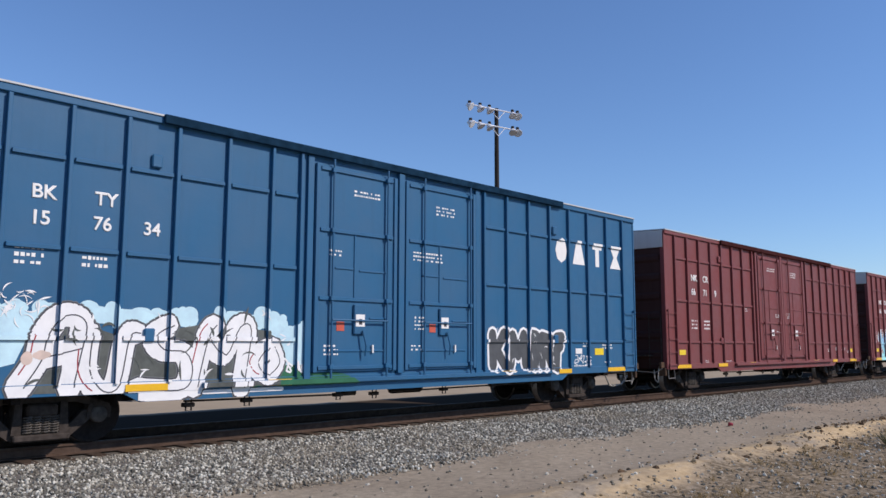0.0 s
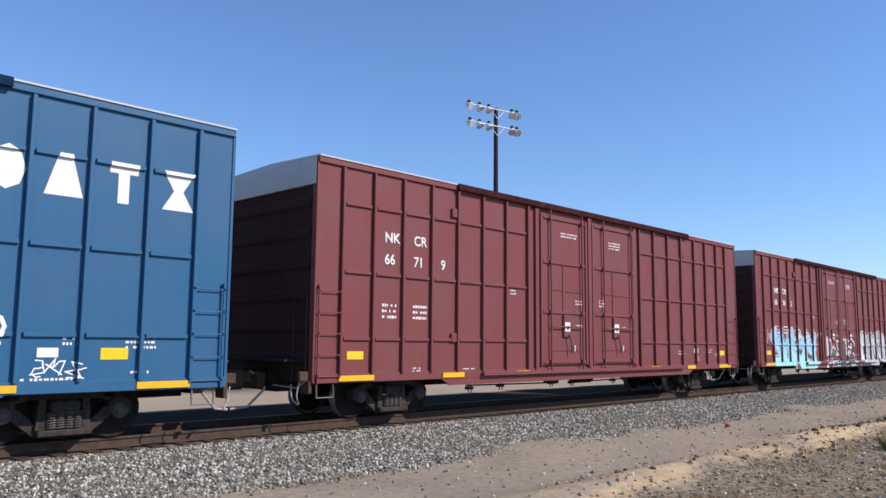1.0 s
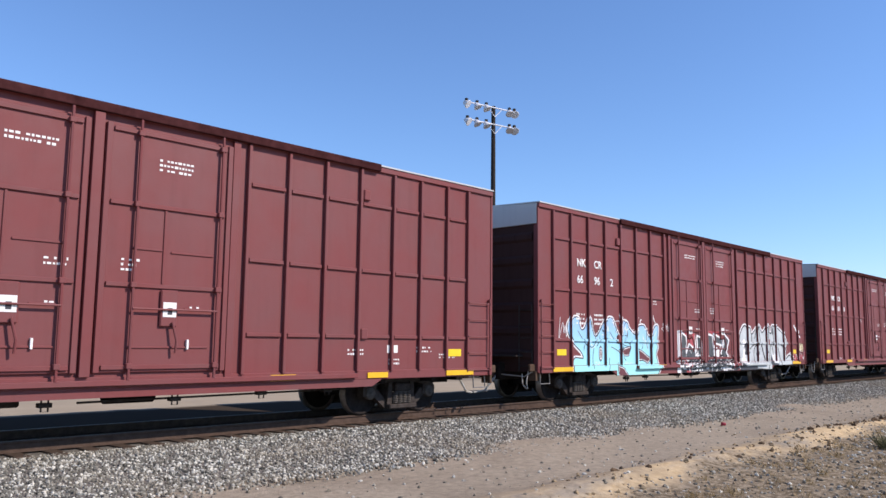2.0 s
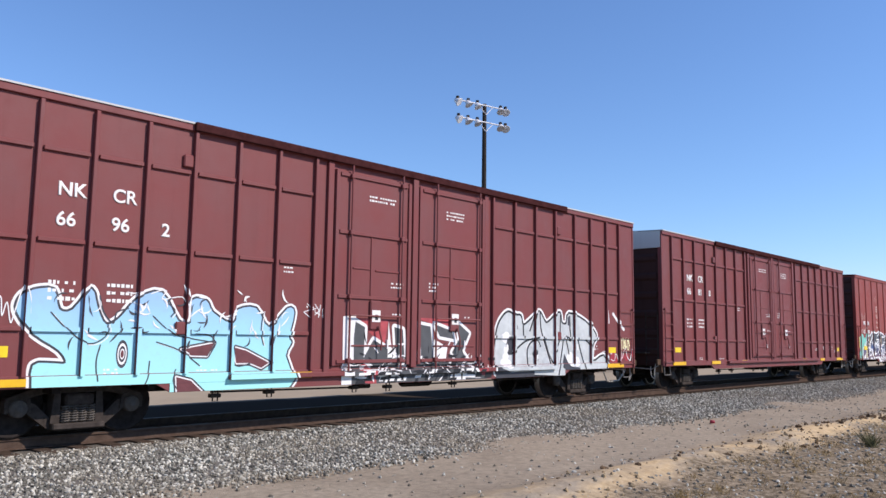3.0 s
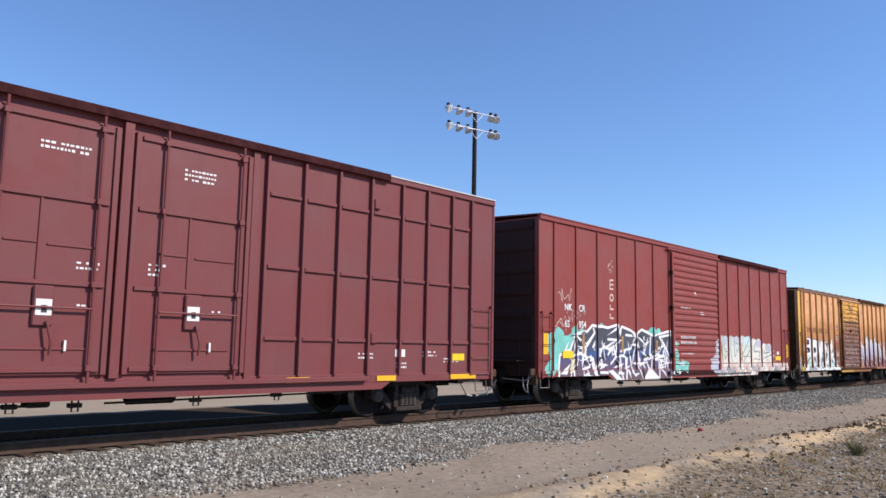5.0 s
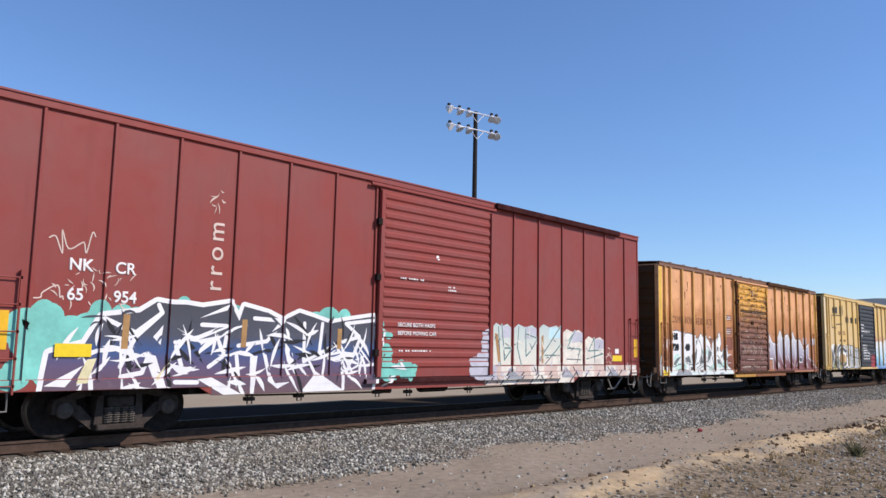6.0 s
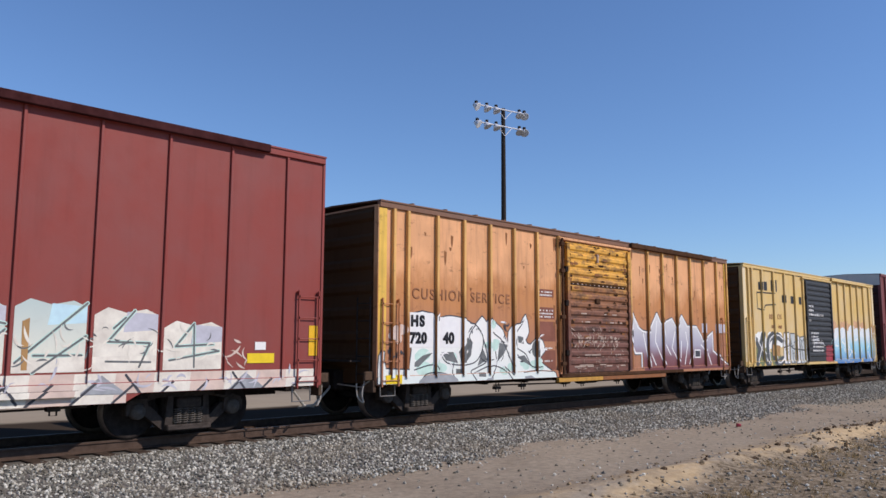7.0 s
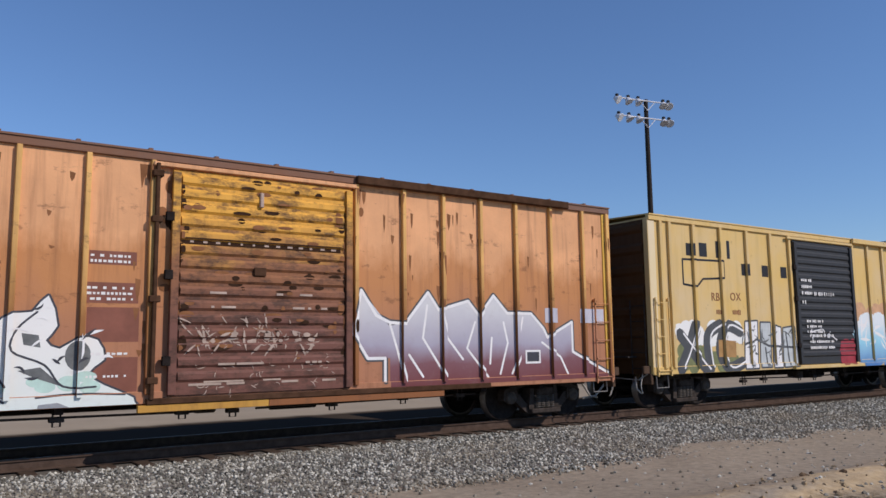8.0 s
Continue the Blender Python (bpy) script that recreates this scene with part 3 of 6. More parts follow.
    ob = part("air_reservoir", bm, GRIME, car)
    ob.matrix_basis = pose(L * 0.56, -0.5, 0.44, 0, 0, 90)
    bm = box_bm(L * 0.44, L * 0.44 + 0.34, N + 0.5, N + 0.8, 0.34, 0.60, 0.03)
    tube_bm([(L * 0.25, N + 0.35, 0.42), (L * 0.44, N + 0.4, 0.38)], 0.02, 6, bm)
    tube_bm([(L * 0.5, N + 0.4, 0.38), (L * 0.78, N + 0.35, 0.42)], 0.02, 6, bm)
    part("brake_gear", bm, CAST, car)
    for q in (0.25, 0.31, 0.42, 0.47, 0.58, 0.67, 0.75):
        x, low = L * q, 0.24 + 0.10 * ((q * 37) % 1.0)
        bm = tube_bm([(x, N + 0.28, 0.64), (x, N + 0.28, low), (x + 0.10, N + 0.28, low), (x + 0.10, N + 0.28, 0.64)], 0.014, 6)
        box_bm(x - 0.05, x + 0.15, N + 0.24, N + 0.36, low + 0.06, low + 0.13, 0.01, bm)
        part("pipe_hanger", bm, CAST, car)


RAISED = {}


def rib(car, mat, x, z0, z1, w=0.065, d=0.075):
    RAISED.setdefault(car, []).append((x - w / 2, x + w / 2, z0, z1, N - d))
    slab("rib", car, mat, x - w / 2, x + w / 2, N - d, N + 0.005, z0, z1, 0.008)


def stiffener(car, mat, x0, x1, z, d=0.045):
    RAISED.setdefault(car, []).append((x0, x1, z - 0.035, z + 0.035, N - d))
    slab("stiffener", car, mat, x0, x1, N - d, N + 0.005, z - 0.035, z + 0.035, 0.008)


def reflectors(car, places, bottom):
    for x, w in places:
        slab("reflector", car, REFLECT, x, x + w, N - 0.052, N - 0.044, bottom + 0.01, bottom + 0.12, 0.001, "yellow reflective strip")


def plug_door(car, mat, x0, x1, z0, z1, rods):
    """A plug door with its frame, stiffeners, lock rods and gear."""
    d = part("door", box_bm(x0, x1, N - 0.05, N + 0.02, z0, z1, 0.012), mat, car, "closed plug door with vertical lock rods")
    y0 = N - 0.085
    for x in (x0 + 0.05, x1 - 0.05):
        slab("door_post", d, mat, x - 0.045, x + 0.045, y0, N - 0.045, z0, z1)
    h = z1 - z0
    for z in (z0 + 0.08, z0 + h * 0.35, z0 + h * 0.68, z1 - 0.08):
        slab("door_rail", d, mat, x0 + 0.12, x1 - 0.12, y0, N - 0.045, z - 0.035, z + 0.035)
    xm = (x0 + x1) / 2 + 0.05
    for a, b, z in ((x0 + 0.5, x1 - 0.34, 0.10), (x0 + 0.5, xm - 0.15, 0.50), (xm, x1 - 0.3, 0.495), (xm + 0.28, x1 - 0.3, 0.26)):
        slab("door_rail", d, mat, a, b, N - 0.07, N - 0.045, z0 + h * z - 0.018, z0 + h * z + 0.018)
    slab("door_rail", d, mat, xm - 0.14, xm - 0.10, N - 0.07, N - 0.045, z0 + h * 0.36, z0 + h * 0.67)
    for x in (x0 + rods[0], x1 - rods[1]):
        part("lock_rod", tube_bm([(x, y0 - 0.03, z0 - 0.12), (x, y0 - 0.03, z1 + 0.12)], 0.024), mat, d)
        for z in (z0 + 0.1, z0 + h * 0.35, z0 + h * 0.68, z1 - 0.1):
            slab("rod_guide", d, mat, x - 0.05, x + 0.05, y0 - 0.06, N - 0.05, z - 0.045, z + 0.045, 0.01)
    bm = box_bm(xm - 0.15, xm + 0.15, y0 - 0.02, N - 0.05, z0 + 0.72, z0 + 1.32, 0.02)
    tube_bm([(xm + 0.05, y0 - 0.05, z0 + 0.8), (xm + 0.12, y0 - 0.08, z0 + 0.5), (xm + 0.12, y0 - 0.05, z0 + 0.3)], 0.02, 6, bm)
    tube_bm([(x0 + rods[0], y0 - 0.05, z0 + 1.0), (x1 - rods[1], y0 - 0.05, z0 + 1.0)], 0.018, 6, bm)
    part("door_gear", bm, mat, d)
    slab("notice", d, WHITE, xm - 0.11, xm + 0.12, y0 - 0.026, y0 - 0.019, z0 + 0.88, z0 + 1.12, 0.001, "small white notice")
    slab("notice_mark", d, P_NOTICE, xm - 0.03, xm + 0.05, y0 - 0.030, y0 - 0.0255, z0 + 0.92, z0 + 1.03, 0.001, "dark mark on the notice")
    slab("grab_iron", d, WHITE, xm + 0.34, xm + 0.375, y0 - 0.01, N - 0.05, z0 + 0.36, z0 + 0.52, 0.001, "white painted mark")
    return d


STRIPS = ((0.6, 0.9), (3.5, 0.7), (6.1, 0.5), (12.6, 0.55), (14.9, 0.55), (17.2, 0.9))


def hi_cube(name, k, mat, track, top, left, right, label, strips=STRIPS):
    """A tall sixty-foot boxcar with two plug doors, stiffened by ribs between welded sheets."""
    L, bottom = 18.78, 0.63
    car = tagged(new(name), label, "boxcar", group="train of boxcars")
    CARS.append((car, k))
    body(car, L, top, bottom, mat, GALV, SHADED_END, cap=GALV, cap_z=top - 0.58)
    lines = (1.47, 2.80, 4.17)
    for group in (left, right):
        for x in group:
            rib(car, mat, x, bottom + 0.14, top - 0.16)
        for a, b in zip(group, group[1:]):
            for z in lines:
                stiffener(car, mat, a + 0.07, b - 0.07, z)
    slab("rib", car, mat, 6.86, 7.00, N - 0.06, N + 0.005, bottom + 0.1, top - 0.16)
    slab("rib", car, mat, 11.66, 11.80, N - 0.06, N + 0.005, bottom + 0.1, top - 0.16)
    plug_door(car, mat, 7.04, 9.16, bottom + 0.22, top - 0.28, (0.40, 0.30))
    plug_door(car, mat, 9.40, 11.64, bottom + 0.22, top - 0.28, (0.54, 0.22))
    slab("door_post", car, mat, 9.20, 9.36, N - 0.09, N + 0.005, bottom + 0.16, top - 0.16)
    slab("door_track", car, mat, 4.8, 14.6, N - 0.13, N - 0.02, bottom + 0.02, bottom + 0.11, 0.01)
    slab("door_track", car, track, 3.92, 15.1, N - 0.12, N - 0.052, top - 0.15, top + 0.005, 0.012, "dark upper door track")
    bm = prism_bm([(3.45, bottom + 0.002), (3.75, 0.47), (15.05, 0.47), (15.35, bottom + 0.002)], N - 0.024, N + 0.03)
    part("side_sill", bm, mat, car)
    RAISED.setdefault(car, []).append((4.8, 14.6, bottom + 0.02, bottom + 0.11, N - 0.13))
    RAISED.setdefault(car, []).append((3.72, 15.08, 0.475, bottom, N - 0.024))
    ladder(car, mat, 0.07, 0.60, 0.62, 2.50, 5, stiles=(0,))
    ladder(car, mat, right[-1], L - 0.12, 0.62, 2.40, 5, stiles=(1,))
    stirrup(car, 0.32)
    stirrup(car, L - 0.4)
    for x in (2.47, 16.32):
        truck(car, x)
    reflectors(car, strips, bottom)
    for x in (3.86, 14.8):
        for z in (4.36, 1.52):
            slab("jacking_bracket", car, mat, x - 0.10, x + 0.08, N - 0.06, N, z - 0.11, z + 0.11, 0.02)
    return car


A_LEFT = (0.63, 1.45, 2.28, 3.14, 3.98, 4.85, 5.71, 6.57)
A_RIGHT = (12.00, 12.87, 13.75, 14.63, 15.55, 16.36, 17.20, 17.90)
blue = hi_cube("boxcar", -1, BLUE, TRACK_NAVY, 5.16, (0.70, 1.60, 2.49, 3.36, 4.22, 5.17, 6.08, 6.72), (11.98, 12.82, 13.68, 14.56, 15.42, 16.30, 17.24, 18.10), "bright blue tall steel boxcar with plug doors and white spray paint")
first = hi_cube("boxcar", 0, MAROON, TRACK_MAROON, 5.05, A_LEFT, A_RIGHT, "maroon tall steel boxcar with two closed plug doors")
second = hi_cube("boxcar", 1, MAROON, TRACK_MAROON, 5.05, A_LEFT, A_RIGHT, "maroon tall boxcar sprayed with cyan and silver graffiti", (STRIPS[0], STRIPS[2], STRIPS[5]))
third = hi_cube("boxcar", 2, MAROON, TRACK_MAROON, 5.05, A_LEFT, A_RIGHT, "clean maroon tall boxcar with white car number")


CORR = 0.032                           # depth of a door's corrugations


def ribbed_car(at, L, top, bottom, mat, roof, end, ribs, door, door_mat, label, rw=0.05, rd=0.04, corr=18, trucks=2.4, rib_mat=None, seam=0.02, reach=(0.54, 0.54), track=None):
    """A boxcar with upright posts and one corrugated sliding door."""
    car = tagged(new("boxcar"), label, "boxcar", group="train of boxcars")
    CARS.append((car, at))
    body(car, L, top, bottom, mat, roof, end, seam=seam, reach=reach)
    for x in ribs:
        rib(car, rib_mat or mat, x, bottom + 0.12, top - 0.15, rw, rd)
    x0, x1 = door
    d = part("door", box_bm(x0, x1, N - 0.06, N - 0.002, bottom + 0.08, top - 0.25, 0.01), door_mat, car, "closed corrugated sliding door")
    dz = (top - bottom - 0.55) / corr
    for i in range(corr):
        z = bottom + 0.25 + dz * (i + 0.5)
        key = ("corr", at, door_mat.name)
        if key not in CACHE:
            bm = bmesh.new()
            hx = (x1 - x0) / 2 - 0.14
            pr = [(-dz * 0.38, 0.0), (-dz * 0.18, -CORR), (dz * 0.18, -CORR), (dz * 0.38, 0.0)]
            a = [bm.verts.new((-hx, y, z_)) for z_, y in pr]
            b = [bm.verts.new((hx, y, z_)) for z_, y in pr]
            for q in range(3):
                bm.faces.new((a[q], b[q], b[q + 1], a[q + 1]))
            bm.faces.new(a)
            bm.faces.new(b[::-1])
            bmesh.ops.recalc_face_normals(bm, faces=bm.faces)
            CACHE[key] = mesh_of("corrugation", bm, door_mat)
        put("corrugation", CACHE[key], d, ((x0 + x1) / 2, N - 0.06, z))
        RAISED.setdefault(car, []).append((x0 + 0.14, x1 - 0.14, z - dz * 0.24, z + dz * 0.24, N - 0.06 - CORR))
    for x in (x0 + 0.05, x1 - 0.05):
        slab("door_post", d, door_mat, x - 0.06, x + 0.06, N - 0.12, N - 0.055, bottom + 0.1, top - 0.3)
    for z in (bottom + 0.6, (top + bottom) / 2, top - 1.0):
        slab("hinge", d, GRIME, x0 - 0.10, x0 + 0.02, N - 0.13, N - 0.05, z - 0.07, z + 0.07)
    slab("door_track", car, track or mat, x0 - 0.3, x1 + 3.0, N - 0.12, N - 0.02, bottom - 0.03, bottom + 0.06, 0.01)
    slab("door_track", car, mat, x0 - 0.3, x1 + 0.1, N - 0.11, N - 0.052, top - 0.24, top - 0.17, 0.01)
    slab("door_track", car, track or mat, x1 + 0.1, L - 1.3, N - 0.14, N - 0.052, top - 0.15, top - 0.005, 0.012, "dark upper door track")
    RAISED.setdefault(car, []).append((x0 - 0.3, x1 + 3.0, bottom - 0.03, bottom + 0.06, N - 0.12))
    ladder(car, mat, 0.10, 0.55, bottom - 0.05, bottom + 1.75, 5)
    ladder(car, mat, L - 0.55, L - 0.1, bottom - 0.05, bottom + 1.75, 5)
    stirrup(car, 0.32)
    stirrup(car, L - 0.4)
    for x in (trucks, L - trucks):
        truck(car, x)
    return car


PITCH = 20.624
oxide = ribbed_car(61.97, 18.83, 5.0, 0.63, RED, RED, SHADED_END, (0.70, 1.80, 2.94, 4.10, 5.24, 6.39, 7.50, 12.33, 13.43, 14.55, 15.67, 16.82, 17.98), (7.58, 11.40), RED, "oxide red boxcar with a corrugated door and graffiti", reach=(0.86, 0.54), track=TRACK_MAROON)
orange = ribbed_car(82.20, 15.95, 4.36, 0.58, ORANGE, RUSTY, SHADED_END_BROWN, (0.40, 0.80, 1.68, 2.54, 3.44, 4.32, 5.22, 6.13, 9.60, 10.58, 11.46, 12.35, 13.24, 14.18, 15.10, 15.84), (6.42, 9.48), OCHRE, "weathered orange boxcar with a rusty ochre door and graffiti", 0.075, 0.08, 15, 1.62, POST, 0.05, track=TRACK_BROWN)
yellow = ribbed_car(99.45, 14.8, 4.36, 0.65, YELLOW, YELLOW, SHADED_END_BROWN, (0.40, 0.72, 1.60, 2.66, 3.74, 4.78, 5.66, 8.92, 9.78, 10.66, 11.52, 12.40, 13.26, 14.1), (5.80, 8.76), BLACK, "faded yellow boxcar with a black door and graffiti", 0.10, 0.07, 15, 1.62, reach=(0.54, 0.70))
last = hi_cube("boxcar", 115.7, MAROON, TRACK_MAROON, 5.05, A_LEFT, A_RIGHT, "tall maroon boxcar with faded pink graffiti at the end")
part("side_sill", prism_bm([(3.5, 0.632), (3.8, 0.47), (15.1, 0.47), (15.4, 0.632)], N - 0.024, N + 0.03), RED, oxide)
RAISED.setdefault(oxide, []).append((3.77, 15.13, 0.475, 0.63, N - 0.024))


for car_, mat_, L_, top_ in ((orange, CORNER, 15.95, 4.36), (yellow, PALE_YELLOW, 14.8, 4.36)):
    for x_ in (0.0, L_ - 0.22):
        RAISED[car_].append((x_, x_ + 0.22, 0.66, top_ - 0.16, N - 0.022))
        slab("corner_panel", car_, mat_, x_, x_ + 0.22, N - 0.022, N + 0.01, 0.66, top_ - 0.16, 0.004)


# ---------------------------------------------------------------- floodlight pole
def build_pole(px, py, h, turn, shaft, label):
    """A tall tapered pole with two crossarms of floodlights."""
    base = tagged(new("floodlight_pole"), label, "light pole")
    base.location = (px, py, GROUND)
    bm = bmesh.new()
    a = bmesh.ops.create_cone(bm, cap_ends=True, segments=16, radius1=0.24, radius2=0.16, depth=h)
    bmesh.ops.translate(bm, verts=a["verts"], vec=(0, 0, h / 2))
    part("shaft", bm, shaft, base)
    arms = (math.cos(radians(turn)), math.sin(radians(turn)))

    def along(q, z, out=0.15):
        return (q * arms[0] + out * arms[1], q * arms[1] - out * arms[0], z)

    for z, lean in ((h - 0.15, 0.0), (h - 1.5, 0.1)):
        part("crossarm", tube_bm([along(-2.75 + lean, z), along(2.0, z)], 0.055), LAMP_WHITE, base)
        for q in (-0.75, 0.75):
            part("brace", tube_bm([along(q, z), along(0.0, z - 0.75, 0.2)], 0.03), LAMP_WHITE, base)
        for q, tilt in ((-2.75 + lean, -35), (-1.75, -60), (-0.85, -60), (1.45, -60), (1.95, -45)):
            bm = lathe_bm([(0.05, -0.30), (0.14, -0.26), (0.20, -0.10), (0.30, 0.08), (0.34, 0.17), (0.32, 0.18)], 16)
            ob = part("floodlight", bm, LAMP_WHITE, base, "white round floodlight")
            x, y, zz = along(q, z - 0.16, 0.22)
            ob.matrix_basis = pose(x, y, zz, tilt, 0, turn + (212 if q < 1 else 162))
            part("ballast_box", box_bm(x - 0.10, x + 0.10, y - 0.08, y + 0.12, z + 0.05, z + 0.26, 0.02), POLE, base)


build_pole(45.8, 38.8, 20.4, -12, POLE, "tall dark pole with two arms of white floodlights")
build_pole(33.6, 104.7, 22.6, 45, HOSE, "tall pale grey pole with two arms of white floodlights")


# ---------------------------------------------------------------- spray paint
def gradient(name, stops, rough=0.45):
    """Spray paint that fades from colour to colour with height."""
    m, nt, links, b = nodes_of(name)
    tc = nt.new("ShaderNodeTexCoord")
    sep = nt.new("ShaderNodeSeparateXYZ")
    links.new(tc.outputs["Object"], sep.inputs[0])
    add = nt.new("ShaderNodeMath")
    add.operation = "MULTIPLY_ADD"
    links.new(noise_tex(nt, links, tc.outputs["Object"], 1.7, 5), add.inputs[0])
    add.inputs[1].default_value = 0.35
    links.new(sep.outputs["Z"], add.inputs[2])
    cr = nt.new("ShaderNodeValToRGB")
    lo, hi = stops[0][0], stops[-1][0]
    e = cr.color_ramp.elements
    e[0].color, e[1].color = (*stops[0][1], 1), (*stops[-1][1], 1)
    for z, c in stops[1:-1]:
        q = e.new((z - lo) / (hi - lo))
        q.color = (*c, 1)
    links.new(ramp(nt, links, add.outputs[0], lo + 0.17, hi + 0.17), cr.inputs[0])
    fine = ramp(nt, links, noise_tex(nt, links, tc.outputs["Object"], 7.0, 6, 0.7), 0.55, 0.85)
    links.new(mix(nt, links, times_(nt, links, fine, 0.25), cr.outputs[0], (0.30, 0.26, 0.24)), b.inputs["Base Color"])
    b.inputs["Roughness"].default_value = rough
    return m


P_WHITE = plain("white_spray", (0.80, 0.80, 0.79), 0.5, 0.07, 4.0)
P_BLACK = plain("black_spray", (0.020, 0.020, 0.024), 0.5, 0.3, 4.0)
P_DARK = plain("charcoal_spray", (0.060, 0.062, 0.075), 0.5, 0.3, 4.0)
P_OLIVE = plain("olive_grey_spray", (0.10, 0.11, 0.10), 0.5, 0.35, 5.0)
P_COAL = plain("coal_grey_spray", (0.085, 0.090, 0.095), 0.5, 0.25, 4.0)
P_SKY = plain("pale_blue_spray", (0.52, 0.74, 0.84), 0.5, 0.15, 3.0)
P_GREEN = plain("green_spray", (0.030, 0.15, 0.075), 0.5, 0.25, 3.0)
P_MOSS = plain("moss_green_spray", (0.20, 0.22, 0.10), 0.6, 0.35, 4.0)
P_TURQ = plain("turquoise_spray", (0.20, 0.58, 0.49), 0.5, 0.3, 2.0)
P_RED = plain("red_spray", (0.36, 0.040, 0.055), 0.5, 0.25, 4.0)
P_ORANGE_RED = plain("orange_red_placard", (0.55, 0.10, 0.06), 0.5, 0.15, 4.0)
P_APRICOT = plain("apricot_spray", (0.62, 0.36, 0.20), 0.6, 0.25, 3.0)
P_PEACH = plain("peach_spray", (0.66, 0.52, 0.44), 0.5, 0.18, 3.0)
P_SAGE = gradient("sage_spray", ((0.6, (0.76, 0.66, 0.56)), (1.3, (0.68, 0.69, 0.59)), (2.0, (0.48, 0.57, 0.54))))
P_LILAC_GREY = plain("pale_lilac_spray", (0.52, 0.52, 0.58), 0.5, 0.2, 3.0)
P_CYAN = gradient("cyan_spray", ((0.6, (0.36, 0.78, 0.76)), (1.3, (0.34, 0.68, 0.80)), (2.0, (0.30, 0.50, 0.74))))
P_PALEGREY = plain("pale_grey_spray", (0.48, 0.52, 0.53), 0.5, 0.2, 4.0)
P_SILVER = plain("silver_spray", (0.54, 0.58, 0.58), 0.45, 0.18, 3.0)
P_DUSK = gradient("dusk_spray", ((0.5, (0.14, 0.085, 0.095)), (0.95, (0.12, 0.085, 0.15)), (1.25, (0.050, 0.095, 0.23)), (1.5, (0.075, 0.080, 0.105)), (2.1, (0.060, 0.062, 0.070))))
P_MIST = gradient("mint_white_spray", ((0.6, (0.70, 0.77, 0.73)), (1.5, (0.82, 0.82, 0.78)), (2.2, (0.78, 0.80, 0.78))))
P_LILAC = gradient("lilac_spray", ((0.65, (0.17, 0.050, 0.050)), (1.05, (0.21, 0.095, 0.110)), (1.4, (0.38, 0.36, 0.44)), (2.1, (0.62, 0.63, 0.64))))
P_PINKCYAN = gradient("blue_pink_spray", ((0.6, (0.05, 0.16, 0.42)), (0.95, (0.20, 0.40, 0.62)), (1.35, (0.30, 0.62, 0.76)), (1.9, (0.72, 0.78, 0.80))))
FADED = plain("faded_brown_lettering", (0.30, 0.135, 0.062), 0.7, 0.2, 3.0)
P_RUST = plain("bare_maroon", (0.150, 0.050, 0.055), 0.5, 0.2, 4.0)
P_MIDGREY = plain("grey_spray", (0.34, 0.36, 0.38), 0.5, 0.25, 4.0)
P_SMOKE = plain("smoke_grey_spray", (0.15, 0.16, 0.16), 0.5, 0.35, 5.0)
P_CREAM = plain("cream_spray", (0.74, 0.68, 0.40), 0.5, 0.2, 4.0)
P_MINT = plain("mint_spray", (0.52, 0.72, 0.64), 0.5, 0.2, 4.0)
P_ROSE = plain("dull_red_spray", (0.42, 0.075, 0.085), 0.5, 0.25, 4.0)
P_OCHRE = plain("ochre_spray", (0.42, 0.24, 0.09), 0.5, 0.25, 4.0)
P_CREAMY = plain("pale_cream_spray", (0.78, 0.72, 0.62), 0.5, 0.2, 4.0)
P_TAN = plain("flaked_tan_paint", (0.47, 0.36, 0.29), 0.7, 0.3, 6.0)
P_SOOTY = plain("greasy_brown_stain", (0.050, 0.028, 0.018), 0.8, 0.4, 6.0)
P_STAIN = plain("brown_stain", (0.27, 0.125, 0.060), 0.8, 0.3, 3.0)
P_PATCH = plain("red_primer_patch", (0.23, 0.085, 0.055), 0.6, 0.2, 3.0)

